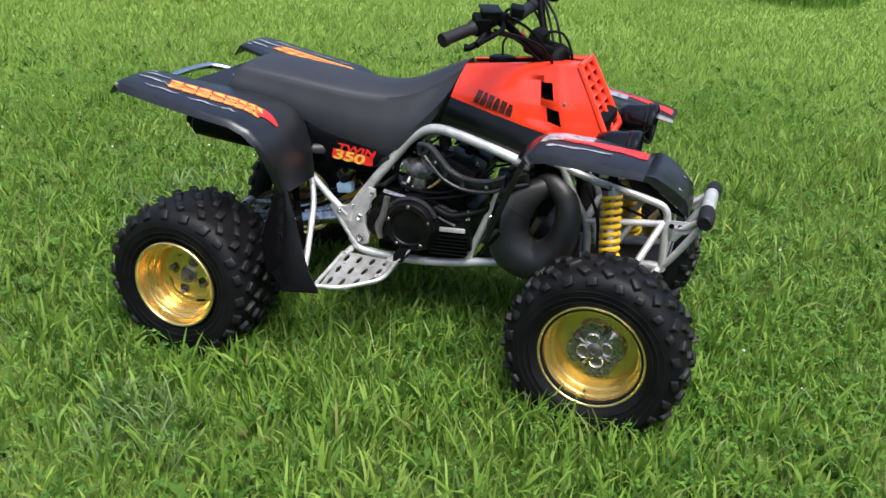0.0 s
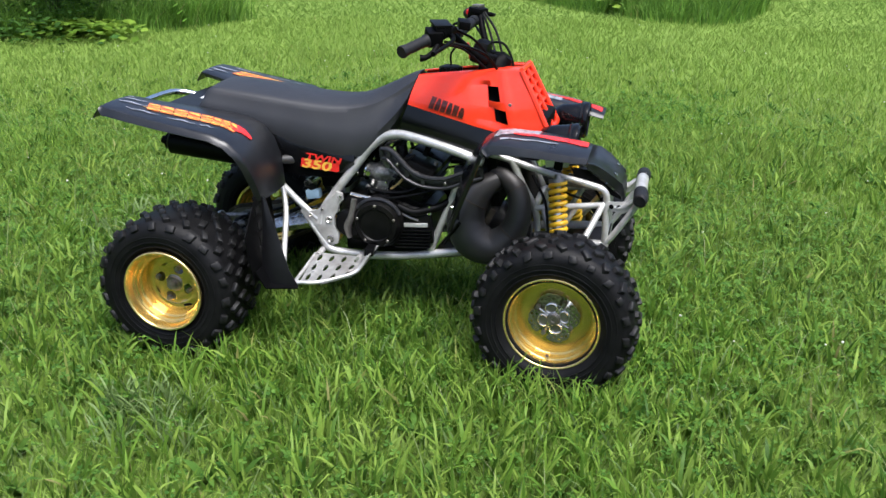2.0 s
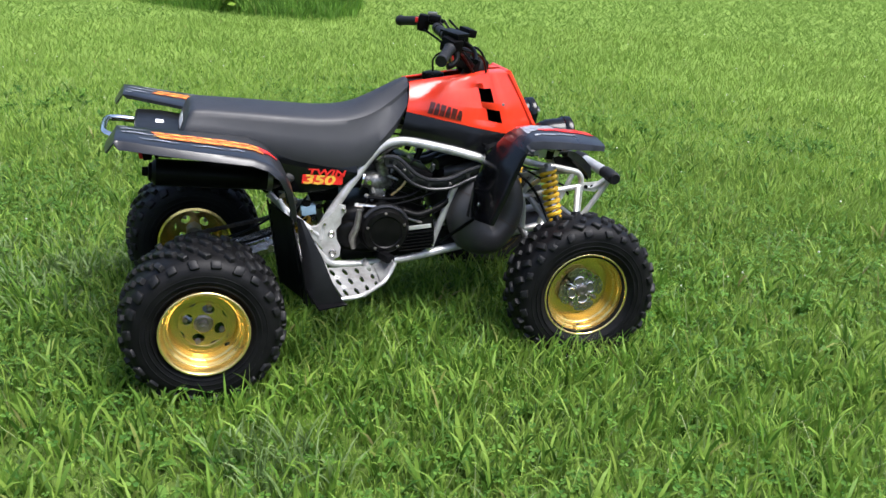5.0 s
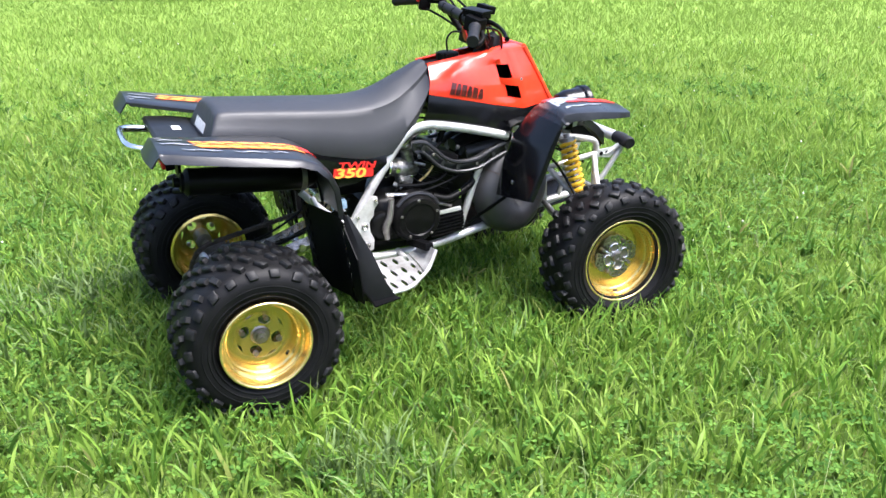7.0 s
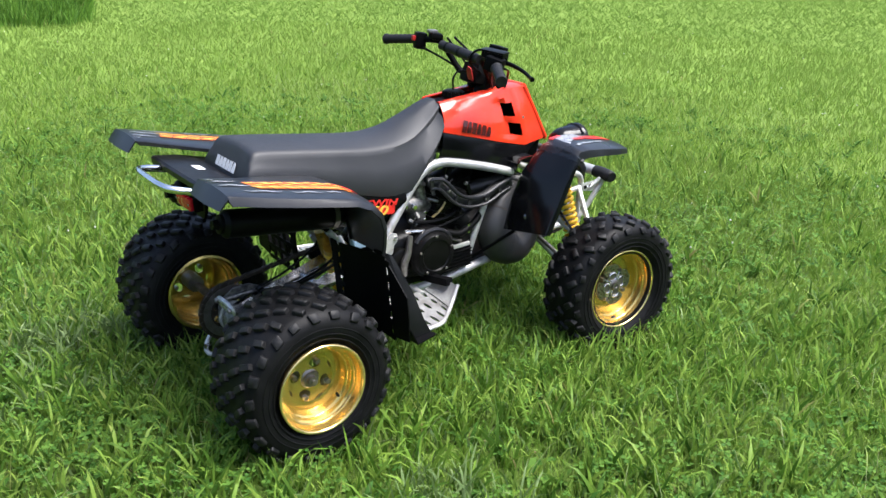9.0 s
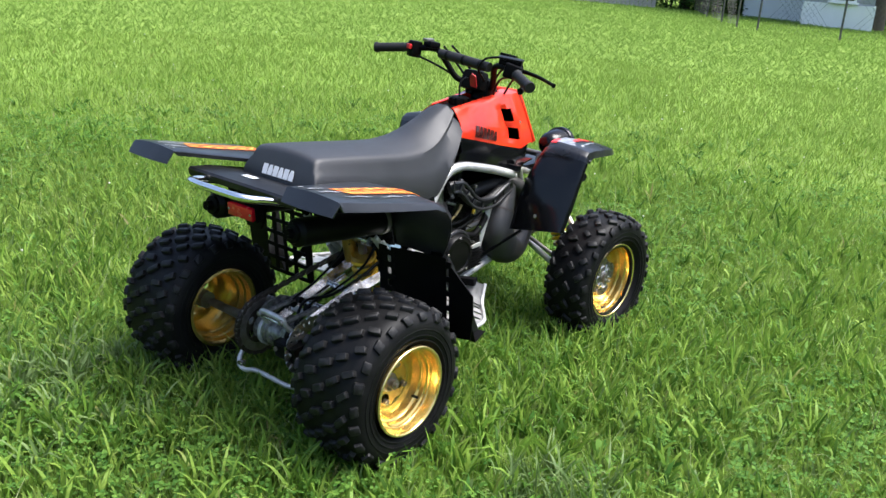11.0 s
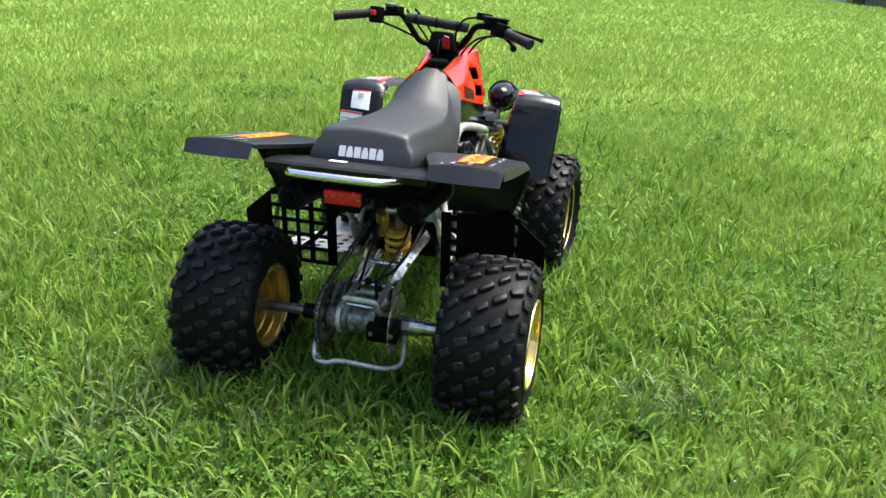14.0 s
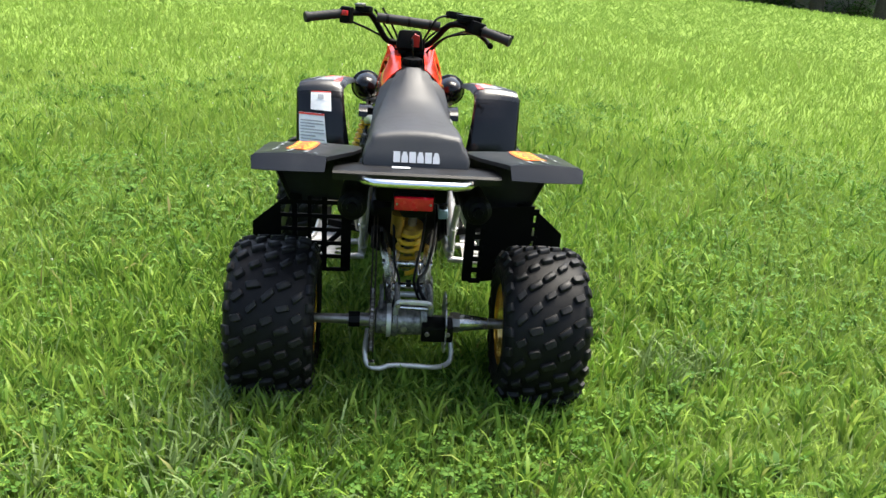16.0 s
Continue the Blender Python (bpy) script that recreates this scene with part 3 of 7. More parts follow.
for s in (-1, 1):
    grid = []
    ts = [0.0, 0.6, 1.0, 1.15, 1.5, 2, 2.5, 3, 3.5, 4, 4.5, 5, 5.5, 6, 6.3, 6.6, 7, 7.3, 7.6, 8, 8.5, 9, 9.5, 10, 10.5, 11]
    for t in ts:
        row = []
        deep = (0.027 - 0.0016 * min(t, 6)) * min(1.0, max(0.0, t - 0.9) * 2) + 0.0005
        for u, drop in ((0.0, 0.6), (0.0, 0.1), (0.03, 0.0), (0.2, 0), (0.4, 0), (0.6, 0), (0.8, 0), (0.955, 0.0), (0.985, 0.06), (1.012, 0.5), (1.034, 1.0)):
            row.append(fender_at(t, u, s, -drop * deep))
        grid.append(row if s > 0 else row[::-1])
    fender = part("rear_fender", slab(grid, 0.0045), GREYISH, bike, "glossy black plastic rear fender with orange flame graphics")
    # a band of slanted orange and yellow blocks, fading to red where the fender turns down
    for k in range(8):
        t0, long = 2.75 + 0.46 * k, 0.40
        ua, ub = 0.36 + 0.016 * k, 0.66 + 0.004 * k
        for v0, v1, tint, lift in ((0.0, 1.0, ORANGE, 0.0018), (0.12, 0.52, YELLOW, 0.0026), (0.30 + 0.1 * (k % 2), 0.42 + 0.1 * (k % 2), REDGFX, 0.0034), (0.78, 0.92, YELLOW, 0.0026)):
            inset = 0.0 if v1 - v0 > 0.9 else 0.07
            rows = [[fender_at(t0 + inset + (long - 2 * inset) * i / 2 + 0.30 * v, ua + (ub - ua) * (v0 + (v1 - v0) * v), s, lift) for i in range(3)] for v in (0, 1)]
            part("graphic", slab(rows if s > 0 else rows[::-1], 0.0006), tint, fender, "orange and yellow graphic", smooth=False)
    rows = [[fender_at(6.35 + 0.30 * i, 0.46 + 0.02 * i + (0.20 - 0.04 * i) * v, s, 0.0022) for i in range(5)] for v in (0, 1)]
    part("graphic", slab(rows if s > 0 else rows[::-1], 0.001), REDGFX, fender, "red graphic", smooth=False)
    for t0, t1, u0, w in ((1.3, 2.6, 0.30, 0.05), (1.5, 2.9, 0.52, 0.05), (2.4, 3.6, 0.76, 0.035), (3.9, 4.9, 0.78, 0.03), (5.0, 5.7, 0.77, 0.025), (1.2, 2.0, 0.16, 0.04)):
        rows = [[fender_at(t0 + (t1 - t0) * i / 7, u0 + 0.02 * math.sin(i * 1.3) + w * v * math.sin(math.pi * (i + 0.4) / 7.8), s, 0.0020) for i in range(8)] for v in (0, 1)]
        part("graphic", slab(rows if s > 0 else rows[::-1], 0.001), STREAK, fender, "pale grey streak graphic", smooth=False)
    # heel guard between the fender and the footrest: solid bands joined by slats
    lean_x = lambda z: 0.352 - 0.12 * z
    guard = part("heel_guard", plate([(0.360, 0.562), (0.395, 0.566), (0.435, 0.535), (0.525, 0.455), (0.525, 0.385), (0.515, 0.300), (0.43, 0.285), (0.43, 0.52), (0.36, 0.53)], 0.004,
                 Matrix(((0, -0.12, 0.9928, 0.352), (s, 0, 0, 0), (0, 1, 0.0, 0), (0, 0, 0, 1)))), MATTE, bike, "black plastic heel guard with slots", smooth=False)
    # its outer edge folds ahead to the footrest
    fold = [[V((x, s * y, z)) for x, y, z in row] for row in (((0.300, 0.392, 0.555), (0.310, 0.402, 0.552), (0.320, 0.404, 0.548)), ((0.310, 0.418, 0.440), (0.340, 0.440, 0.435), (0.375, 0.440, 0.430)), ((0.318, 0.455, 0.335), (0.360, 0.466, 0.332), (0.412, 0.455, 0.330)), ((0.335, 0.462, 0.284), (0.375, 0.470, 0.282), (0.440, 0.456, 0.281)))]
    part("wing", slab(fold if s < 0 else fold[::-1], 0.004), SATIN, guard)
    # on the right its inner edge sweeps back towards the wheel
    back = lambda y: 0.055 * min(1.0, max(0.0, (0.40 - y) / 0.17)) if s < 0 else 0.0
    if s < 0:
        rows = [[V((lean_x(z) - back(y), s * y, z)) for y in np.linspace(0.421, 0.238, 7)] for z in (0.556, 0.50, 0.42, 0.35, 0.281)]
        part("band", slab(rows, 0.005), MATTE, guard)
        bands = ((0.205, 0.034),)
    else:
        bands = ((0.385, 0.018), (0.335, 0.014), (0.285, 0.018), (0.212, 0.034))
    for y, w in bands:
        part("band", box((0.006, w, 0.275), pose(lean_x(0.415) - back(y), s * y, 0.418, 0, -7, 0), bevel=0.001), MATTE, guard, smooth=False)
    spans = ((0.415, 0.05, 5), (0.233, 0.04, 6)) if s < 0 else ((0.318, 0.225, 5),)
    for y, w, count in spans:
        for k in range(count + 1):
            z = 0.535 - 0.25 * k / count
            part("slat", box((0.006, w, 0.018 if s < 0 else 0.014), pose(lean_x(z) - 0.001 - back(y), s * y, z), bevel=0.001), MATTE, guard, smooth=False)

# ---- tail plate, grab bar, tail lamp ----
tail = part("tail_plate", slab([[V((x, y, z)) for y in np.linspace(-0.238, 0.238, 9)] for x, z in ((-0.176, 0.752), (-0.180, 0.772), (-0.172, 0.778), (-0.10, 0.772), (-0.03, 0.758), (0.06, 0.74))], 0.006), SATIN, bike, "black plastic tail plate under the saddle")
part("sticker", slab([[V((x, y, z + 0.0022)) for y in (0.020, 0.072)] for x, z in ((-0.112, 0.7736), (-0.086, 0.7708))], 0.001), WHITE, tail, "white warning sticker")
bar = [(-0.02, 0.165, 0.705), (-0.10, 0.163, 0.735), (-0.20, 0.150, 0.760), (-0.252, 0.128, 0.770), (-0.270, 0.088, 0.774)]
bm = tube([(x, -y, z) for x, y, z in bar] + [(-0.274, 0.0, 0.775)] + bar[::-1], 0.0115, 12, 5)
part("grab_bar", bm, CHROME, bike, "bright bare metal grab bar")
lampb = part("tail_lamp", box((0.030, 0.120, 0.046), pose(-0.145, 0.006, 0.686, 0, -6, 0), bevel=0.006), MATTE, bike, "red rear lamp in a black housing")
part("lens", box((0.018, 0.112, 0.040), pose(-0.163, 0.006, 0.687, 0, -6, 0), bevel=0.006), REDLENS, lampb, "red plastic lens")
for y in (-0.042, 0.054):
    bolt("screw", (-0.170, y, 0.687), (-1, 0, 0), 0.004, 0.004, STEEL, lampb)
part("tail_bracket", plate([(-0.055, 0.74), (0.06, 0.74), (0.05, 0.66), (0.03, 0.63), (-0.03, 0.63), (-0.045, 0.66)], 0.01, Matrix(((0, 0, 1, -0.115), (1, 0, 0, 0.003), (0, 1, 0, 0), (0, 0, 0, 1))), bevel=0.002), MATTE, bike)
for s in (-1, 1):
    bm = rod((-0.13, s * 0.10, 0.735), (0.22, s * 0.11, 0.66), 0.011)
    part("frame_tube", bm, MATTE, bike)

# ---- silencers ----
for s in (-1, 1):
    rear, front = V((-0.130, s * 0.182, 0.660)), V((0.290, s * 0.180, 0.620))
    at = lambda u: rear.lerp(front, u)
    sil = part("silencer", tube([at(u) for u in (0.0, 0.015, 0.03, 0.07, 0.5, 0.88, 0.96, 0.99, 1.0)], [0.030, 0.038, 0.043, 0.043, 0.042, 0.040, 0.028, 0.016, 0.012], 28, straight=True), HOSE, bike, "matte black exhaust silencer")
    part("end_cap", tube([at(u) for u in (0.01, -0.02, -0.028, -0.07, -0.07, -0.02)], [0.031, 0.029, 0.016, 0.014, 0.009, 0.008], 24, straight=True), MATTE, sil)
    part("clamp", rod(at(0.86), at(0.90), 0.0425, 24), STEEL, sil)
    part("exhaust_pipe", tube([(0.28, s * 0.180, 0.621), (0.31, s * 0.152, 0.618), (0.34, s * 0.12, 0.616), (0.42, s * 0.085, 0.612)], [0.014, 0.017, 0.019, 0.02], 14), PIPE, bike)

# ---- red tank cover ----
TOP = [(0.740, 0.054, 0.914), (0.84, 0.070, 0.926), (0.94, 0.080, 0.938), (1.02, 0.088, 0.950), (1.088, 0.089, 0.953)]
LOW = [(0.717, 0.114, 0.826), (0.83, 0.125, 0.800), (0.95, 0.131, 0.771), (1.07, 0.131, 0.745), (1.190, 0.110, 0.756)]


def cover_at(a, b, s, lift=0.0):
    """A place on the tank cover's side: a ahead along it, b from its top edge down."""
    t = [V([float(np.interp(a * 4, range(5), [p[k] for p in e])) for k in range(3)]) for e in (TOP, LOW)]
    p = t[0].lerp(t[1], b)
    bulge = 0.014 * math.sin(math.pi * min(1, max(0, b))) * (1 - 0.8 * max(0.0, (a - 0.78) / 0.22)) + 0.004 * max(0.0, 1 - abs(a - 0.785) / 0.05)
    dent = 0.0
    for b0, b1, a1 in ((0.23, 0.48, 0.61), (0.60, 0.83, 0.65)):
        if b0 - 0.01 <= b <= b1 + 0.01 and a1 - 0.17 < a < a1 + 0.13:
            dent = 0.017 * max(0.0, min(1.0, (a - a1 + 0.16) / 0.16)) if a <= a1 + 0.001 else 0.0
    p.y += bulge - dent + lift
    return V((p.x, p.y * s, p.z))


A = [0, 0.06, 0.12, 0.2, 0.28, 0.36, 0.42, 0.46, 0.5, 0.56, 0.61, 0.65, 0.72, 0.753, 0.785, 0.82, 0.86, 0.93, 1.0]
B = [0, 0.06, 0.14, 0.22, 0.235, 0.35, 0.475, 0.49, 0.59, 0.605, 0.72, 0.825, 0.84, 0.92, 0.975, 1.0]
for s in (-1, 1):
    grid = []
    for a in A:
        p0 = cover_at(a, 0, s)
        inner = 0.044 if a < 0.80 else 0.02
        row = [V((p0.x - 0.004, s * inner, p0.z + 0.004)), V((p0.x - 0.001, s * (abs(p0.y) * 0.55 + inner * 0.45), p0.z + 0.005)), V((p0.x, p0.y - s * 0.007, p0.z + 0.003))]
        row += [cover_at(a, b, s) for b in B]
        grid.append(row if s > 0 else row[::-1])
    n = len(grid[0])
    open_cells = set()
    for i in range(len(A) - 1):
        for j in range(len(B) - 1):
            am, bmid = (A[i] + A[i + 1]) / 2, (B[j] + B[j + 1]) / 2
            if (0.61 < am < 0.72 and 0.23 < bmid < 0.48) or (0.65 < am < 0.753 and 0.60 < bmid < 0.83):
                open_cells.add((i, j + 3 if s > 0 else n - 2 - (j + 3)))
    cover = part("tank_cover", slab(grid, 0.004, skip=open_cells), RED, bike, "glossy red plastic tank cover with two vents")

    def cover_mark(u, v):
        a = 0.165 + 0.265 * u + 0.02 * (v - 0.5)
        lo, hi = 0.90 + 0.02 * u, 0.55 + 0.15 * u
        return cover_at(a if s < 0 else 0.595 - a, lo + (hi - lo) * v, s, 0.0022)
    emblem(cover, (lambda u, v: cover_mark(u, v)), 6, LETTER_GLARE)
    bolt("screw", cover_at(0.80, 0.51, s, 0.0), (0, s, 0), 0.006, 0.003, STEEL, cover, 10)
# front grille of the cover
top_l, top_r, low_l, low_r = V((1.092, 0.086, 0.952)), V((1.092, -0.086, 0.952)), V((1.194, 0.107, 0.757)), V((1.194, -0.107, 0.757))
grille = part("grille", tube([top_r, low_r], 0.010, 8, straight=True), RED, bike, "red slatted front grille")
part("rail", tube([top_l, low_l], 0.010, 8, straight=True), RED, grille)
part("rail", tube([top_l, top_r], 0.010, 8, straight=True), RED, grille)
part("rail", tube([low_l, low_r], 0.010, 8, straight=True), RED, grille)
part("rail", tube([(top_l + top_r) / 2, (low_l + low_r) / 2], 0.008, 8, straight=True), RED, grille)
for k in range(1, 7):
    a, b = top_l.lerp(low_l, k / 7), top_r.lerp(low_r, k / 7)
    c = (a + b) / 2
    part("slat", box((0.022, (a - b).length, 0.006), pose(c.x - 0.006, 0, c.z, 0, 20, 0), bevel=0.001), RED, grille, smooth=False)
part("grille_backing", slab([[top_r + V((-0.03, 0, 0)), top_l + V((-0.03, 0, 0))], [low_r + V((-0.03, 0, 0)), low_l + V((-0.03, 0, 0))]], 0.003), MATTE, bike)

# fuel tank, its black lower flanks and filler cap
rings = []
for x, hw, zt, zb, wb in ((0.715, 0.040, 0.905, 0.80, 0.095), (0.75, 0.046, 0.912, 0.76, 0.108), (0.85, 0.050, 0.918, 0.72, 0.112), (0.95, 0.050, 0.920, 0.70, 0.112), (1.02, 0.045, 0.915, 0.70, 0.105), (1.06, 0.03, 0.88, 0.72, 0.09)):
    half = [(hw * 0.7, zt), (hw, zt - 0.006), (wb * 0.75, zt - 0.09), (wb, (zt + zb) / 2 - 0.03), (wb * 0.9, zb)]
    rings.append([V((x, y, z)) for y, z in half] + [V((x, -y, z)) for y, z in half[::-1]])
tank = part("fuel_tank", ring_loft(bmesh.new(), rings), MATTE, bike, "black plastic fuel tank")
bm = lathe([(0.0, 0.034), (0.018, 0.036), (0.028, 0.034), (0.031, 0.026), (0.031, 0.010)], 24, Matrix.Translation((0.838, 0.0, 0.914)) @ Matrix.Rotation(radians(90), 4, "X"))
for k in range(10):
    a = 2 * math.pi * k / 10
    box((0.007, 0.010, 0.020), Matrix.Translation((0.838 + 0.036 * math.cos(a), 0.036 * math.sin(a), 0.930)) @ Matrix.Rotation(a, 4, "Z"), bm)
cap = part("filler_cap", bm, HOSE, tank, "black ribbed filler cap")
part("breather_hose", tube([(0.838, 0, 0.945), (0.838, 0.002, 0.985), (0.862, 0.004, 1.008), (0.90, 0.006, 1.002), (0.93, 0.008, 0.985)], 0.0035, 8), HOSE, tank)
for s in (-1, 1):
    rows = []
    for a in np.linspace(0, 1, 9):
        p = cover_at(a * 0.90, 1.0, s)
        q = V((0.690 + 0.315 * a, s * (0.128 + 0.022 * a), 0.742 - 0.070 * a))
        mid = p.lerp(q, 0.5)
        mid.y += s * 0.010
        r = [V((p.x, p.y - s * 0.003, p.z + 0.012)), V((p.x, p.y - s * 0.001, p.z - 0.004)), mid, q]
        rows.append(r if s > 0 else r[::-1])
    part("tank_flank", slab(rows, 0.004), BLACK, bike, "glossy black lower tank panel")

# under-seat side panels with the engine size
def text_mesh(words, size, deep=0.0008):
    cu = bpy.data.curves.new("words", "FONT")
    cu.body, cu.size, cu.extrude, cu.align_x, cu.shear = words, size, deep, "LEFT", 0.15
    cu.offset = size * 0.028
    ob = bpy.data.objects.new("words", cu)
    scene.collection.objects.link(ob)
    me = bpy.data.meshes.new_from_object(ob.evaluated_get(bpy.context.evaluated_depsgraph_get()))
    bpy.data.objects.remove(ob)
    return me


for s in (-1, 1):
    rows = []
    for x, zt, zb in ((0.20, 0.71, 0.60), (0.27, 0.695, 0.572), (0.35, 0.672, 0.560), (0.43, 0.656, 0.566), (0.50, 0.644, 0.585), (0.54, 0.640, 0.615)):
        out = 0.006 if x < 0.33 else 0.0
        r = [V((x, s * (0.152 + out), zt + 0.008)), V((x, s * (0.158 + out), zt - 0.012)), V((x, s * (0.160 + out), (zt + zb) / 2)), V((x, s * 0.150, zb))]
        rows.append(r if s > 0 else r[::-1])
    panel = part("side_panel", slab(rows, 0.004), BLACK, bike, "black side panel with red and yellow lettering")
    m = Matrix(((1, 0, 0, 0), (0, 0, s, s * 0.1630), (0, 1, 0, 0), (0, 0, 0, 1)))
    part("graphic", plate([(x if s < 0 else 0.84 - x, z) for x, z in ((0.348, 0.599), (0.478, 0.587), (0.488, 0.590), (0.490, 0.628), (0.481, 0.629), (0.477, 0.617), (0.353, 0.629))], 0.0012, m), REDGFX, panel, smooth=False)
    for words, size, x0, z0, mat in (("350", 0.044, 0.351, 0.5985, YELLOW), ("TWIN", 0.030, 0.366, 0.628, REDGFX)):
        me = text_mesh(words, size)
        me.materials.append(mat)
        ob = new("lettering", me)
        ob.parent = panel
        tilt = Matrix.Rotation(radians(-5), 4, "Y") if s < 0 else Matrix.Rotation(radians(5), 4, "Y")
        ob.matrix_basis = Matrix.Translation((x0, s * 0.1652, z0)) @ Matrix.Rotation(radians(5 if s < 0 else -5), 4, "Y") @ Matrix.Rotation(radians(90), 4, "X") if s < 0 else \
            Matrix.Translation((0.84 - x0, s * 0.1652, z0)) @ Matrix.Rotation(radians(-5), 4, "Y") @ Matrix.Rotation(radians(180), 4, "Z") @ Matrix.Rotation(radians(90), 4, "X")
        ob.matrix_basis = ob.matrix_basis @ Matrix.Diagonal((1.62, 1.0, 1.0, 1))

# ---- front fenders and nose ----
FRONT = [((0.912, 0.230, 0.478), (0.932, 0.432, 0.508)), ((0.928, 0.250, 0.600), (0.968, 0.441, 0.600)), ((0.955, 0.265, 0.690), (1.002, 0.445, 0.690)), ((0.995, 0.272, 0.748), (1.022, 0.446, 0.742)),
         ((1.035, 0.275, 0.787), (1.036, 0.445, 0.776)), ((1.062, 0.272, 0.801), (1.054, 0.443, 0.789)), ((1.11, 0.262, 0.804), (1.095, 0.440, 0.790)), ((1.20, 0.243, 0.794), (1.19, 0.429, 0.780)), ((1.29, 0.228, 0.777), (1.285, 0.410, 0.765)), ((1.347, 0.222, 0.763), (1.345, 0.386, 0.753))]


def front_at(t, u, s, lift=0.0):
    i = min(max(int(t), 0), len(FRONT) - 2)
    f = t - i
    a = V(FRONT[i][0]).lerp(V(FRONT[i + 1][0]), f)
    b = V(FRONT[i][1]).lerp(V(FRONT[i + 1][1]), f)
    along = (V(FRONT[i + 1][0]) + V(FRONT[i + 1][1]) - V(FRONT[i][0]) - V(FRONT[i][1])).normalized()
    n = along.cross((b - a).normalized())
    if (n.x > 0) if abs(n.z) < 0.5 else (n.z < 0):
        n = -n
    p = a.lerp(b, u) + n * (lift + 0.008 * math.sin(math.pi * min(1, max(0, u))))
    return V((p.x, p.y * s, p.z))


for s in (-1, 1):
    pieces = []
    for stations in (np.linspace(3.5, 9, 23), np.linspace(0, 3.55, 15)):
        grid = []
        for t in stations:
            deep = 0.034 - 0.0036 * (t - 4) if t > 4 else 0.012
            row = [front_at(t, u, s, -d * deep) for u, d in ((-0.06, 0.9), (-0.02, 0.3), (0.04, 0.0), (0.2, 0), (0.4, 0), (0.6, 0), (0.8, 0), (0.94, 0.0), (0.985, 0.06), (1.012, 0.5), (1.035, 1.0))]
            grid.append(row if s > 0 else row[::-1])
        pieces.append(slab(grid, 0.0045))
    ff = part("front_fender", pieces[0], GREYISH, bike, "greyish black plastic front fender with red and grey graphics")
    part("mud_flap", pieces[1], BLACK, ff, "upright black mud flap behind the front wheel")
    bolt("screw", front_at(0.5, 0.42, s, 0.0), (-1, 0, 0.2), 0.007, 0.004, CHROME, ff, 10)
    # first strip paints in the red cover's reflection; the others are printed graphics
    for t0, t1, ua, ub, uc, ud, mat in ((4.8, 5.9, 0.02, 0.16, 0.04, 0.14, REDGFX), (5.1, 6.9, 0.14, 0.62, 0.06, 0.34, STREAK), (6.1, 8.8, 0.40, 0.46, 0.10, 0.48, REDGFX), (5.6, 7.6, 0.70, 0.76, 0.60, 0.63, STREAK)):
        rows = [[front_at(t0 + (t1 - t0) * i / 8, (ua + (uc - ua) * i / 8) * (1 - v) + (ub + (ud - ub) * i / 8) * v + 0.02 * math.sin(i * 2.1) * v, s, 0.0022) for i in range(9)] for v in (0, 1)]
        part("graphic", slab(rows[::-1] if s > 0 else rows, 0.001), mat, ff, smooth=False)
    rows = [[V((x, s * y, z - 0.03 * (0.27 - y))) for y in (0.13, 0.165, 0.20)] for x, z in ((0.985, 0.680), (0.990, 0.700), (1.005, 0.710), (1.03, 0.716), (1.06, 0.718))]
    part("fender_bridge", slab(rows, 0.005), BLACK, bike, "black plastic fender bridge")
    rows = [[V((0.990, s * y, z)) for y in (0.10, 0.13, 0.165)] for z in (0.715, 0.70, 0.672)]
    part("splash_panel", slab(rows, 0.004), MATTE, bike, "flat black splash panel")
    if s > 0:
        for t0, t1, u0, u1 in ((2.07, 3.40, 0.32, 0.78), (0.45, 1.92, 0.05, 0.62)):
            rows = [[front_at(t0 + (t1 - t0) * i / 4, 1 - (u0 + (u1 - u0) * v), s, 0.003) for i in range(5)] for v in (0, 0.5, 1)]
            st = part("sticker", slab(rows, 0.001), WHITE, ff, "white warning sticker with a red top edge", smooth=False)
            rows = [[front_at(t1 - 0.09 + 0.08 * i, 1 - (u0 + (u1 - u0) * v), s, 0.0042) for i in range(2)] for v in (0, 0.5, 1)]
            part("bar", slab(rows, 0.0008), REDPRINT, st, smooth=False)
            count = 9 if t1 < 2 else 1
            for k in range(count):
                tt = t1 - 0.30 - (t1 - t0 - 0.35) * k / max(1, count)
                ua, ub = (0.06, 0.94) if count > 1 else (0.36, 0.64)
                if k % 3 == 2:
                    ub = 0.62
                rows = [[front_at(tt - (0.055 if count > 1 else 0.30) * i, 1 - (u0 + (u1 - u0) * (ua + (ub - ua) * v)), s, 0.0042) for i in range(2)] for v in (0, 0.5, 1)]
                part("bar", slab(rows, 0.0008), PRINT, st, smooth=False)
rows = []
for x, z, w in ((1.20, 0.655, 0.08), (1.27, 0.668, 0.11), (1.325, 0.680, 0.130), (1.350, 0.677, 0.130), (1.385, 0.656, 0.119), (1.415, 0.632, 0.106), (1.436, 0.611, 0.094), (1.448, 0.590, 0.085), (1.452, 0.558, 0.081)):
    rows.append([V((x, y * w, z - 0.014 * (1 - abs(y) ** 2) - 0.006 * abs(y) ** 6)) for y in (1, 0.93, 0.6, 0.3, 0, -0.3, -0.6, -0.93, -1)][::-1])
nose = part("nose_panel", slab(rows, 0.006), GREYISH, bike, "black plastic nose panel")
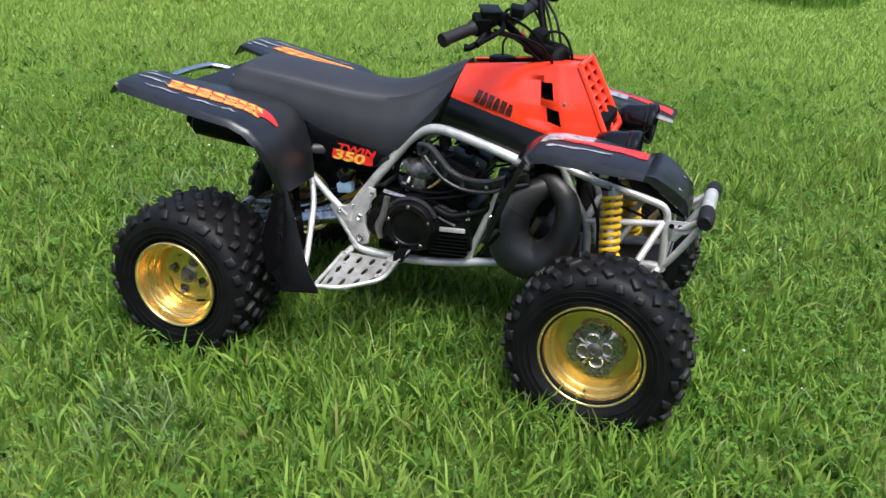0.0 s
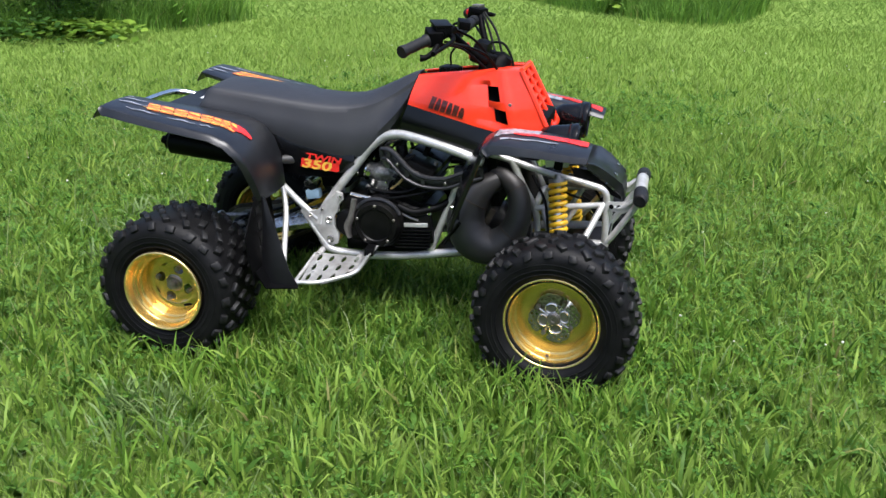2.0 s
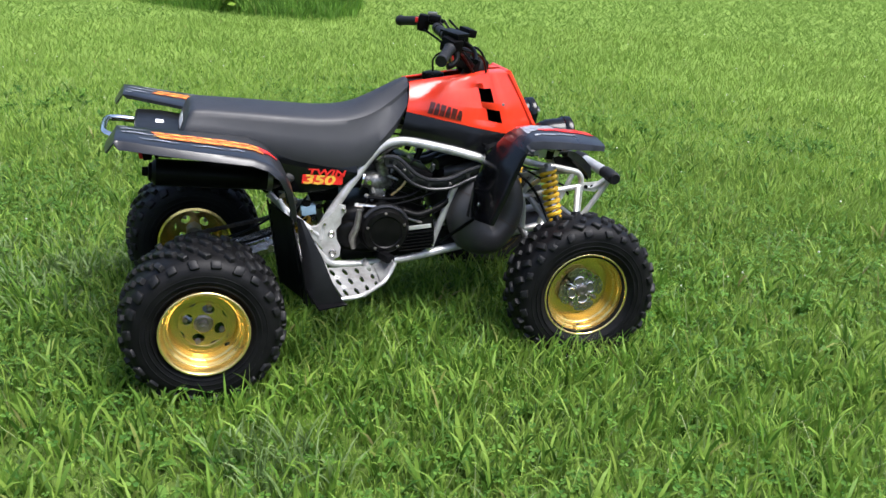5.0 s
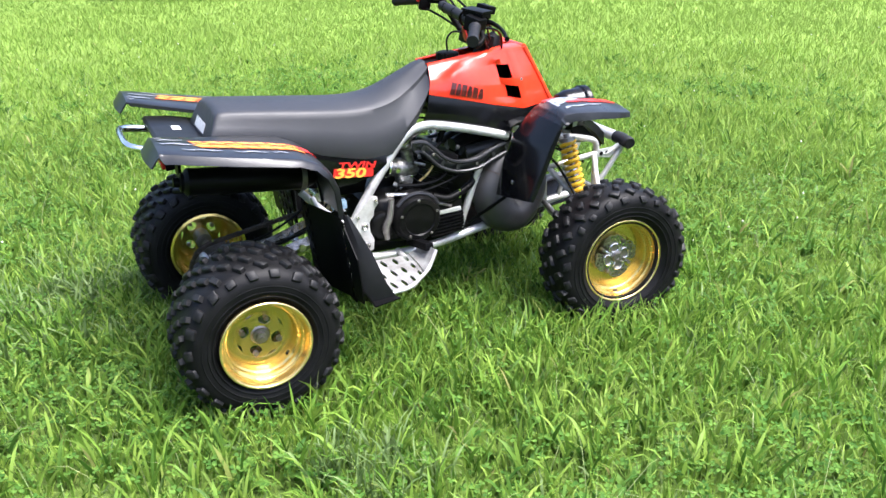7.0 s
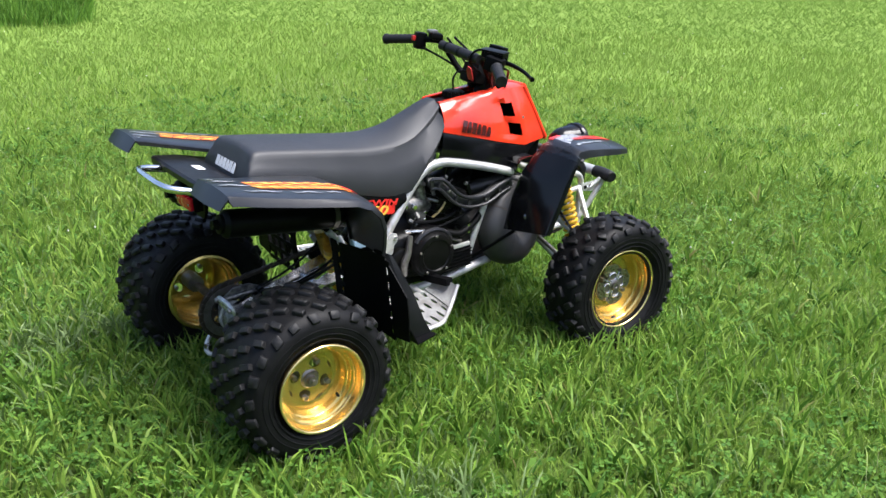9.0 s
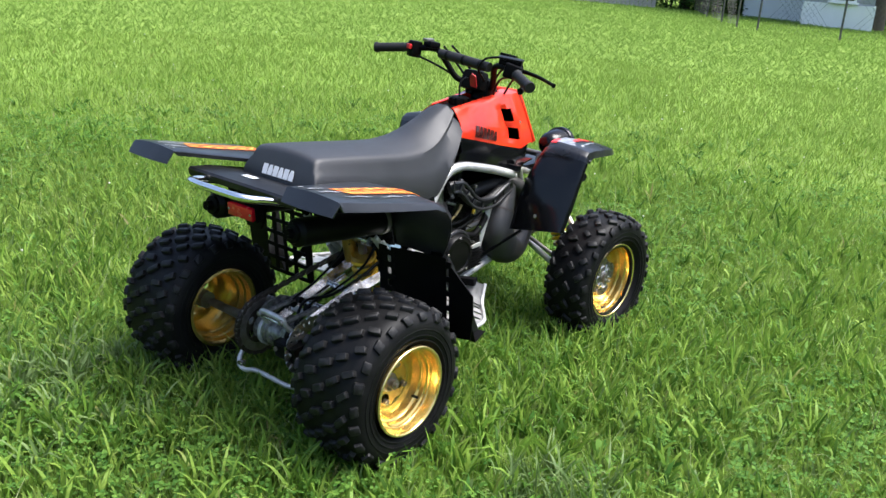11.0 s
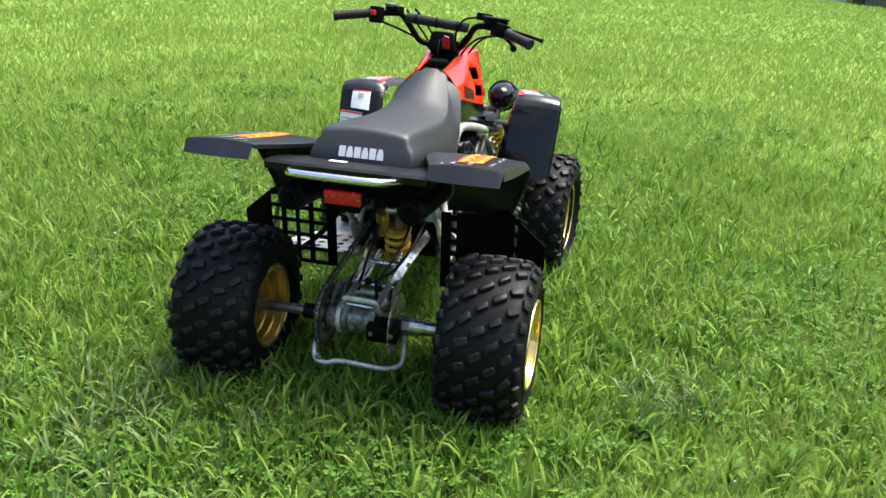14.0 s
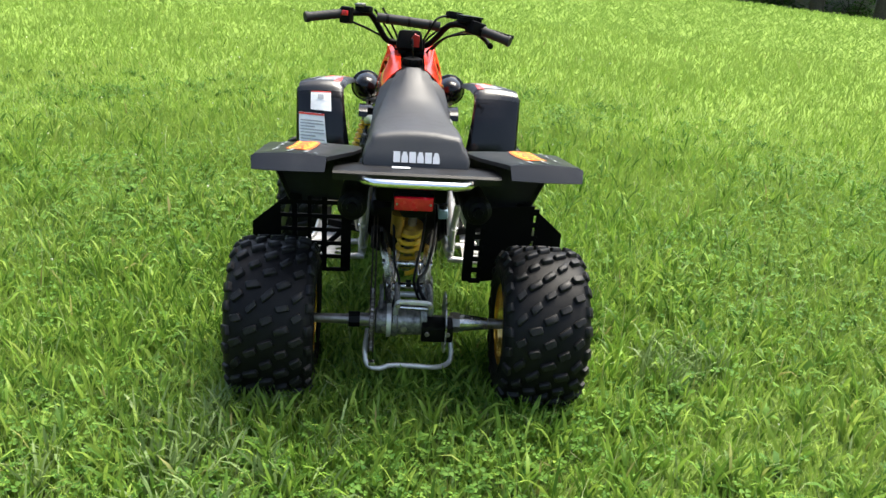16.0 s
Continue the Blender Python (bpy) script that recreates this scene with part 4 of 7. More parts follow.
for s in (-1, 1):
    part("nose_flank", slab([[V((1.325, s * 0.132, 0.674)), V((1.385, s * 0.121, 0.650)), V((1.442, s * 0.092, 0.602))], [V((1.325, s * 0.134, 0.657)), V((1.39, s * 0.116, 0.612)), V((1.446, s * 0.083, 0.556))]], 0.004), GREYISH, nose)
    part("nose_skirt", slab([[V((1.27, s * 0.120, 0.655)), V((1.33, s * 0.120, 0.648)), V((1.44, s * 0.080, 0.556))], [V((1.29, s * 0.116, 0.612)), V((1.36, s * 0.112, 0.585)), V((1.44, s * 0.080, 0.546))]], 0.004), MATTE, nose)
    bolt("screw", (1.416, s * 0.066, 0.626), (0.7, 0, 1), 0.007, 0.004, CHROME, nose, 10)

# ---- headlamps ----
for s in (-1, 1):
    m = Matrix.Translation((1.240, s * 0.178, 0.752)) @ Matrix.Rotation(radians(-90), 4, "Z") @ Matrix.Rotation(radians(-4), 4, "X")
    hl = part("headlamp", lathe([(-0.070, 0.018), (-0.062, 0.034), (-0.035, 0.048), (0.01, 0.055), (0.024, 0.058), (0.028, 0.064), (0.034, 0.061), (0.040, 0.064), (0.052, 0.064), (0.058, 0.058), (0.050, 0.052), (0.020, 0.048)], 32, m), BLACK, bike, "round black headlamp bucket with a clear lens")
    part("lens", lathe([(0.022, 0.050), (0.028, 0.048), (0.036, 0.035), (0.040, 0.012)], 32, m), LENS, hl, "clear ribbed lens")
    part("bracket", box((0.03, 0.02, 0.07), pose(1.24, s * 0.165, 0.69, 0, 10, 0), bevel=0.004), MATTE, hl)
bm = rod((1.235, -0.19, 0.70), (1.235, 0.19, 0.70), 0.012)
part("lamp_bar", bm, STEEL, bike)

# ---- silver frame ----
def frame_part(name, pts, r, mat=SILVER, label="", seg=12, n=5, parent=bike, straight=False):
    return part(name, tube(pts, r, seg, n, straight=straight), mat, parent, label)


for s in (-1, 1):
    sd = lambda *ps: [side(p, s) for p in ps]
    frame_part("frame_tube", sd((0.990, -0.165, 0.662), (0.90, -0.157, 0.688), (0.80, -0.148, 0.712), (0.715, -0.138, 0.727), (0.665, -0.132, 0.724), (0.625, -0.131, 0.706), (0.585, -0.133, 0.668), (0.535, -0.137, 0.602), (0.475, -0.145, 0.522), (0.425, -0.152, 0.448), (0.408, -0.156, 0.395)), 0.0155, label="silver painted upper frame tube")
    frame_part("frame_tube", sd((0.415, -0.156, 0.34), (0.45, -0.158, 0.303), (0.52, -0.156, 0.293), (0.62, -0.152, 0.293), (0.74, -0.146, 0.303), (0.88, -0.138, 0.326), (1.02, -0.126, 0.345), (1.16, -0.112, 0.370), (1.28, -0.100, 0.385), (1.40, -0.100, 0.392)), 0.0145, label="silver painted lower frame rail")
    frame_part("frame_tube", sd((0.905, -0.140, 0.585), (0.855, -0.138, 0.45), (0.805, -0.140, 0.318)), 0.0125)
    frame_part("frame_tube", sd((1.000, -0.150, 0.690), (1.08, -0.130, 0.665), (1.20, -0.120, 0.628), (1.33, -0.118, 0.602), (1.39, -0.116, 0.575), (1.395, -0.112, 0.50), (1.398, -0.104, 0.40)), 0.0112)
    frame_part("frame_tube", sd((1.08, -0.132, 0.665), (1.12, -0.125, 0.58), (1.165, -0.118, 0.49), (1.175, -0.112, 0.375)), 0.0115)
    frame_part("frame_tube", sd((1.16, -0.120, 0.505), (1.28, -0.118, 0.520), (1.395, -0.116, 0.535)), 0.0105)
    frame_part("frame_tube", sd((1.30, -0.116, 0.522), (1.26, -0.110, 0.45), (1.24, -0.105, 0.385)), 0.0095)
    # rear subframe strut and hanger
    frame_part("subframe_strut", sd((0.238, -0.158, 0.566), (0.300, -0.157, 0.500), (0.360, -0.157, 0.445), (0.405, -0.158, 0.410)), 0.0115)
    frame_part("subframe_strut", sd((0.055, -0.125, 0.70), (0.150, -0.145, 0.645), (0.238, -0.155, 0.572)), 0.0105, MATTE)
    frame_part("subframe_strut", sd((0.272, -0.162, 0.545), (0.304, -0.205, 0.46), (0.326, -0.275, 0.375), (0.352, -0.360, 0.300)), 0.0095, SILVER if s < 0 else MATTE)
    frame_part("subframe_strut", sd((0.345, -0.157, 0.44), (0.405, -0.160, 0.355), (0.450, -0.162, 0.30)), 0.009)
    # cast pivot plate with bores
    m = Matrix(((1, 0, 0, 0), (0, 0, s, s * 0.160), (0, 1, 0, 0), (0, 0, 0, 1)))
    piv = part("pivot_plate", plate([(0.345, 0.452), (0.372, 0.437), (0.402, 0.440), (0.440, 0.478), (0.476, 0.520), (0.498, 0.512), (0.500, 0.488), (0.480, 0.470), (0.484, 0.448), (0.462, 0.428), (0.464, 0.392), (0.482, 0.362), (0.478, 0.328), (0.448, 0.315), (0.425, 0.330), (0.418, 0.365), (0.385, 0.400), (0.352, 0.425)], 0.014, m, bevel=0.0035), SILVER, bike, "cast silver swingarm pivot plate")
    for x, z, r in ((0.448, 0.415, 0.012), (0.490, 0.500, 0.007), (0.452, 0.345, 0.014), (0.380, 0.428, 0.007), (0.425, 0.450, 0.006)):
        part("boss", lathe([(0, r), (0.006, r), (0.008, r * 0.8), (0.004, r * 0.45)], 14, Matrix.Translation((x, s * 0.166, z)) @ Matrix.Rotation(0 if s > 0 else math.pi, 4, "Z")), ALLOY, piv)
    # footrest: drilled tray, rolled edge, toothed kick-up
    bm = bmesh.new()
    for i in range(3):
        for j in range(4):
            def at(u, v):
                k, l = (j + u) / 4, (i + v) / 3
                wide = 0.235 - 0.16 * max(0.0, k - 0.45)
                return V((0.412 + 0.178 * k + 0.03 * l * (1 - k), s * (0.205 + wide * l), 0.300 - 0.014 * l))
            disc_hole_cell(bm, [at(0, 0), at(1, 0), at(1, 1), at(0, 1)] if s > 0 else [at(0, 0), at(0, 1), at(1, 1), at(1, 0)], (0.66, 0.36), 0.005, 12)
    bmesh.ops.remove_doubles(bm, verts=bm.verts, dist=0.0002)
    peg = part("footrest", bm, FOOT, bike, "silver footrest tray with oval holes")
    rows = [[V((0.590, s * 0.205, 0.302)), V((0.590, s * 0.28, 0.297)), V((0.588, s * 0.350, 0.290))], [V((0.618, s * 0.205, 0.312)), V((0.618, s * 0.28, 0.308)), V((0.612, s * 0.340, 0.304))], [V((0.642, s * 0.205, 0.350)), V((0.642, s * 0.27, 0.350)), V((0.638, s * 0.325, 0.350))]]
    part("toe_guard", slab(rows, 0.005), FOOT, peg)
    part("peg_bar", box((0.030, 0.135, 0.026), pose(0.622, s * 0.225, 0.344, 8 * s, 0, -8 * s), bevel=0.003), MATTE, peg, "black steel foot peg")
    frame_part("edge_tube", [(x, s * y, z) for x, y, z in ((0.408, 0.205, 0.297), (0.418, 0.33, 0.291), (0.428, 0.436, 0.287), (0.45, 0.443, 0.287), (0.50, 0.432, 0.288), (0.555, 0.388, 0.292), (0.605, 0.344, 0.304), (0.640, 0.326, 0.354))], 0.0065, SILVER, parent=peg)
    part("guard_plate", slab([[V((0.318, s * 0.38, 0.335)), V((0.320, s * 0.515, 0.335))], [V((0.345, s * 0.38, 0.280)), V((0.352, s * 0.510, 0.279))], [V((0.425, s * 0.41, 0.276)), V((0.450, s * 0.475, 0.276))]], 0.004), MATTE, peg)
    for x in (0.42, 0.57):
        part("peg_bracket", rod((x, s * 0.15, 0.300), (x, s * 0.22, 0.296), 0.011), SILVER, peg)
    # front bumper stays
    frame_part("bumper_stay", sd((1.398, -0.104, 0.395), (1.43, -0.115, 0.44), (1.498, -0.135, 0.555)), 0.0105)
    frame_part("bumper_stay", sd((1.394, -0.114, 0.535), (1.44, -0.12, 0.53), (1.485, -0.132, 0.56)), 0.0095)
    bp_ = part("bumper_bracket", plate([(1.395, 0.548), (1.475, 0.552), (1.488, 0.535), (1.452, 0.512), (1.400, 0.520)], 0.006, Matrix(((1, 0, 0, 0), (0, 0, s, s * 0.122), (0, 1, 0, 0), (0, 0, 0, 1))), bevel=0.001), SILVER, bike)
    for x in (1.412, 1.437):
        part("bore", lathe([(0, 0.008), (0.002, 0.008), (0.002, 0.004)], 12, Matrix.Translation((x, s * 0.1255, 0.533)) @ Matrix.Rotation(0 if s > 0 else math.pi, 4, "Z")), MATTE, bp_)
    part("end_cap", tube([(1.502, s * 0.085, 0.578), (1.504, s * 0.12, 0.577), (1.504, s * 0.168, 0.573), (1.503, s * 0.176, 0.572)], [0.0225, 0.0245, 0.0235, 0.017], 16), GRIP, bike, "black rubber bumper end")
part("bumper_bar", rod((1.502, -0.09, 0.578), (1.502, 0.09, 0.578), 0.0205, 20), SILVER, bike, "thick silver front bumper bar")
for z, x in ((0.392, 1.40), (0.60, 1.33), (0.505, 1.16)):
    part("cross_tube", rod((x, -0.115, z), (x, 0.115, z), 0.0115), SILVER, bike)
part("skid_plate", slab([[V((x, y, z)) for y in (-0.11, 0.11)] for x, z in ((0.80, 0.285), (1.05, 0.325), (1.30, 0.365), (1.41, 0.40))][::-1], 0.004), RUST, bike)

# ---- engine ----
rings = []
for x, y, z0, z1 in ((0.475, 0.12, 0.36, 0.47), (0.50, 0.145, 0.325, 0.500), (0.58, 0.160, 0.312, 0.515), (0.68, 0.160, 0.310, 0.515), (0.76, 0.150, 0.315, 0.500), (0.805, 0.12, 0.335, 0.47)):
    zc, h = (z0 + z1) / 2, (z1 - z0) / 2
    rings.append([V((x, y * math.copysign(abs(math.cos(a)) ** 0.5, math.cos(a)), zc + h * math.copysign(abs(math.sin(a)) ** 0.5, math.sin(a)))) for a in (2 * math.pi * (k + 0.5) / 20 for k in range(20))])
engine = part("engine", ring_loft(bmesh.new(), rings), ENGINE, bike, "black two-cylinder engine block")
for s in (-1, 1):
    mm = Matrix.Translation((0.632, s * 0.150, 0.425)) @ Matrix.Rotation(0 if s > 0 else math.pi, 4, "Z")
    cov = part("clutch_cover" if s < 0 else "generator_cover", lathe([(0.0, 0.092), (0.028, 0.090), (0.036, 0.083), (0.040, 0.080), (0.052, 0.079), (0.062, 0.073), (0.064, 0.058), (0.060, 0.054), (0.060, 0.02)], 40, mm), ENGINE, engine, "round black engine side cover")
    for k in range(5):
        a = radians(72 * k + 20)
        bolt("screw", (0.632 + 0.068 * math.cos(a), s * 0.211, 0.425 + 0.068 * math.sin(a)), (0, s, 0), 0.0055, 0.005, STEEL, cov)
    part("crescent", tube([(0.632 + 0.086 * math.cos(radians(a)), s * 0.188, 0.425 + 0.086 * math.sin(radians(a))) for a in range(25, 150, 12)], 0.008, 8, 3), SHIELD, cov, "curved strip along the cover's upper edge")
    part("lower_case", box((0.13, 0.03, 0.11), pose(0.755, s * 0.150, 0.405, 0, -6, 0), bevel=0.012), ENGINE, engine)
    part("name_bar", box((0.105, 0.008, 0.014), pose(0.752, s * 0.172, 0.424, 0, -4, 0), bevel=0.002), SILVER, engine, "bare metal bar on the crankcase")
    for k in range(6):
        part("fin", box((0.125, 0.022, 0.0035), pose(0.752, s * 0.168, 0.404 - 0.012 * k, 0, -4, 0), bevel=0.001), ENGINE, engine, smooth=False)
    part("rear_cover", lathe([(0, 0.05), (0.03, 0.047), (0.036, 0.036), (0.034, 0.014)], 24, Matrix.Translation((0.518, s * 0.135, 0.405)) @ Matrix.Rotation(0 if s > 0 else math.pi, 4, "Z")), ENGINE, engine)
    part("lever_arm", tube([(0.545, s * 0.175, 0.50), (0.535, s * 0.178, 0.44), (0.520, s * 0.178, 0.40), (0.525, s * 0.176, 0.36)], [0.010, 0.012, 0.014, 0.009], 8), STEEL, engine)
    part("cable_stop", rod((0.530, s * 0.165, 0.515), (0.605, s * 0.170, 0.506), 0.0065, 8), ALLOY, engine)
    part("water_pipe", tube([(0.70, s * 0.165, 0.485), (0.75, s * 0.172, 0.470), (0.80, s * 0.160, 0.478), (0.86, s * 0.14, 0.50), (0.92, s * 0.13, 0.56)], 0.013, 10), HOSE, engine)
    part("hose_clip", rod((0.806, s * 0.160, 0.462), (0.806, s * 0.160, 0.495), 0.0085, 8), CHROME, engine)
    part("water_pipe", tube([(0.71, s * 0.168, 0.462), (0.735, s * 0.170, 0.452), (0.77, s * 0.168, 0.440)], 0.005, 8), STEEL, engine)
    # cylinder barrel with cooling ribs, leaning ahead
    cyl = part("cylinder", box((0.12, 0.13, 0.16), pose(0.735, s * 0.070, 0.555, 0, 22, 0), bevel=0.014), ENGINE, engine, "black finned cylinder")
    for k in range(5):
        part("fin", box((0.136, 0.144, 0.004), pose(0.718 + 0.0085 * k, s * 0.070, 0.512 + 0.022 * k, 0, 22, 0), bevel=0.001), ENGINE, cyl, smooth=False)
    for dx in (-0.045, 0.045):
        bolt("head_nut", (0.772 + dx, s * 0.118, 0.645 - 0.4 * dx), (0.37, 0, 0.93), 0.008, 0.012, STEEL, cyl)
    part("spark_plug_cap", tube([(0.768, s * 0.07, 0.645), (0.785, s * 0.07, 0.685), (0.80, s * 0.065, 0.70)], 0.011, 8), HOSE, cyl)
    # carburettor
    carb = part("carburettor", lathe([(-0.055, 0.026), (-0.03, 0.030), (-0.02, 0.036), (0.02, 0.036), (0.03, 0.030), (0.055, 0.027)], 18, Matrix.Translation((0.622, s * 0.085, 0.575)) @ Matrix.Rotation(radians(90), 4, "Z") @ Matrix.Rotation(radians(10), 4, "X")), CARB, bike, "dull alloy carburettor")
    part("slide_top", lathe([(-0.045, 0.021), (0.015, 0.021), (0.018, 0.025), (0.026, 0.025), (0.028, 0.021), (0.046, 0.021), (0.050, 0.014)], 18, Matrix.Translation((0.640, s * 0.087, 0.622)) @ Matrix.Rotation(radians(90), 4, "X") @ Matrix.Rotation(radians(12), 4, "Z")), CARB, carb)
    part("float_bowl", box((0.052, 0.052, 0.04), pose(0.625, s * 0.092, 0.535), bevel=0.008), CARB, carb)
    for dx, dz in ((-0.018, 0.012), (0.018, 0.012), (-0.018, -0.012), (0.018, -0.012)):
        bolt("screw", (0.625 + dx, s * 0.119, 0.54 + dz), (0, s, 0), 0.005, 0.004, CHROME, carb)
    bolt("fuel_tap", (0.585, s * 0.130, 0.585), (0, s, 0), 0.010, 0.014, CHROME, carb, 12)
    part("throttle_cable", tube([(0.650, s * 0.09, 0.665), (0.70, s * 0.09, 0.70), (0.78, s * 0.07, 0.70)], 0.004, 8), HOSE, carb)
    part("fuel_hose", tube([(0.665, s * 0.135, 0.535), (0.695, s * 0.140, 0.56), (0.715, s * 0.140, 0.585)], 0.0045, 8), CLEAR, carb, "amber fuel hose")
    part("inlet_rubber", tube([V((0.47, s * 0.075, 0.606)).lerp(V((0.572, s * 0.085, 0.584)), k / 8) for k in range(9)], [0.040, 0.036, 0.040, 0.036, 0.039, 0.035, 0.036, 0.034, 0.034], 18, straight=True), HOSE, carb)
    for u in (0.70, 0.95):
        c0, c1 = V((0.47, s * 0.075, 0.606)).lerp(V((0.572, s * 0.085, 0.584)), u), V((0.47, s * 0.075, 0.606)).lerp(V((0.572, s * 0.085, 0.584)), u + 0.06)
        part("hose_clamp", rod(c0, c1, 0.0375, 18), CHROME, carb)
    for p, q, r in (((0.600, 0.128, 0.560), (0.600, 0.148, 0.545), 0.007), ((0.655, 0.118, 0.600), (0.690, 0.130, 0.588), 0.006), ((0.575, 0.120, 0.535), (0.600, 0.135, 0.520), 0.008), ((0.668, 0.120, 0.640), (0.668, 0.135, 0.615), 0.007)):
        part("fitting", rod((p[0], s * p[1], p[2]), (q[0], s * q[1], q[2]), r, 8), CARB, carb)
    for pts in (((0.60, 0.135, 0.54), (0.57, 0.140, 0.50), (0.60, 0.150, 0.47)), ((0.66, 0.125, 0.61), (0.70, 0.135, 0.63), (0.75, 0.13, 0.66)), ((0.61, 0.12, 0.52), (0.66, 0.14, 0.505), (0.70, 0.14, 0.49))):
        part("vent_hose", tube([(x, s * y, z) for x, y, z in pts], 0.0042, 8), HOSE, carb)
    # slotted header shield
    run = spline([side(p, s) for p in ((0.640, -0.160, 0.664), (0.668, -0.172, 0.664), (0.700, -0.178, 0.636), (0.735, -0.180, 0.604), (0.790, -0.180, 0.582), (0.865, -0.178, 0.582), (0.930, -0.174, 0.607), (0.985, -0.166, 0.622))], 4)
    across = []
    for i, p in enumerate(run):
        d = (run[min(i + 1, len(run) - 1)] - run[max(i - 1, 0)]).normalized()
        across.append(V((-d.z, 0, d.x)).normalized())
    sh = part("pipe_shield", tube([p + w * 0.0165 for p, w in zip(run, across)], 0.0072, 8, straight=True), SHIELD, bike, "dark grey slotted heat shield")
    part("rail", tube([p - w * 0.0165 for p, w in zip(run, across)], 0.0062, 8, straight=True), SHIELD, sh)
    for i in range(0, len(run), 4):
        part("rung", box((0.014, 0.007, 0.034), Matrix.Translation(run[i]) @ Matrix.Rotation(-math.atan2(across[i].x, across[i].z), 4, "Y").inverted(), bevel=0.002), SHIELD, sh, smooth=False)
    part("header_pipe", tube([p - V((0, s * 0.026, 0)) for p in run], 0.017, 12, straight=True), PIPE, sh)
    for p in ((0.700, -0.184, 0.636), (0.865, -0.184, 0.582)):
        bolt("screw", side((p[0], p[1] + 0.004, p[2]), s), (0, s, 0), 0.005, 0.003, STEEL, sh, 8)
    # expansion chamber
    loop = [side(p, s) for p in ((0.88, -0.060, 0.59), (0.96, -0.085, 0.606), (1.04, -0.115, 0.612), (1.098, -0.140, 0.572), (1.114, -0.150, 0.500), (1.092, -0.154, 0.422), (1.030, -0.156, 0.368), (0.962, -0.156, 0.388), (0.933, -0.152, 0.450), (0.955, -0.144, 0.522), (1.000, -0.130, 0.577), (1.06, -0.105, 0.600))]
    ch = part("expansion_chamber", tube(loop, [0.024, 0.026, 0.029, 0.035, 0.040, 0.048, 0.061, 0.069, 0.066, 0.055, 0.042, 0.028], 22, 7), PIPE, bike, "matte black expansion chamber exhaust")
    for k, r in ((3, 0.0360), (5, 0.0492), (9, 0.0562)):
        c, d = V(loop[k]), (V(loop[k + 1]) - V(loop[k - 1])).normalized()
        part("weld_seam", rod(c - d * 0.0025, c + d * 0.0025, r, 22), RUST, ch, "browned weld seam")
    part("bracket", box((0.020, 0.006, 0.060), pose(1.015, s * 0.150, 0.470, 0, 25, 0), bevel=0.002), RUST, ch)
    part("flap_stay", rod(side((0.935, -0.262, 0.476), s), side((0.85, -0.135, 0.352), s), 0.006, 8), MATTE, bike)
for s in (-1, 1):
    part("clutch_cable", tube([(0.55, s * 0.155, 0.508), (0.66, s * 0.172, 0.512), (0.76, s * 0.168, 0.532), (0.86, s * 0.15, 0.565), (0.96, s * 0.13, 0.62)], 0.0045, 8), HOSE, bike)
    part("wire_loom", tube([(0.58, s * 0.145, 0.535), (0.66, s * 0.155, 0.528), (0.74, s * 0.15, 0.540), (0.80, s * 0.13, 0.58)], 0.006, 8), HOSE, bike)
    part("brace", tube([(0.62, s * 0.10, 0.66), (0.66, s * 0.12, 0.70), (0.70, s * 0.13, 0.715)], 0.010, 8), ALLOY, bike)
part("crankcase_sump", box((0.30, 0.23, 0.07), pose(0.64, 0, 0.325), bevel=0.015), ENGINE, engine)
part("air_box", box((0.26, 0.24, 0.14), pose(0.36, 0, 0.62, 0, 6, 0), bevel=0.02), MATTE, bike)
part("oil_tank", box((0.10, 0.14, 0.07), pose(0.44, -0.01, 0.540), bevel=0.012), MATTE, bike)
part("fluid_reservoir", box((0.052, 0.034, 0.034), pose(0.376, -0.118, 0.490, 0, -8, 0), bevel=0.008), BLUE, bike, "pale blue fluid reservoir")
part("reservoir_cap", rod((0.372, -0.118, 0.505), (0.370, -0.118, 0.520), 0.014, 14), HOSE, bike)
part("radiator", box((0.035, 0.26, 0.24), pose(1.015, 0, 0.62, 0, -8, 0), bevel=0.006), MATTE, bike)
part("inner_fairing", box((0.10, 0.20, 0.16), pose(1.13, 0, 0.74, 0, 10, 0), bevel=0.02), MATTE, bike)

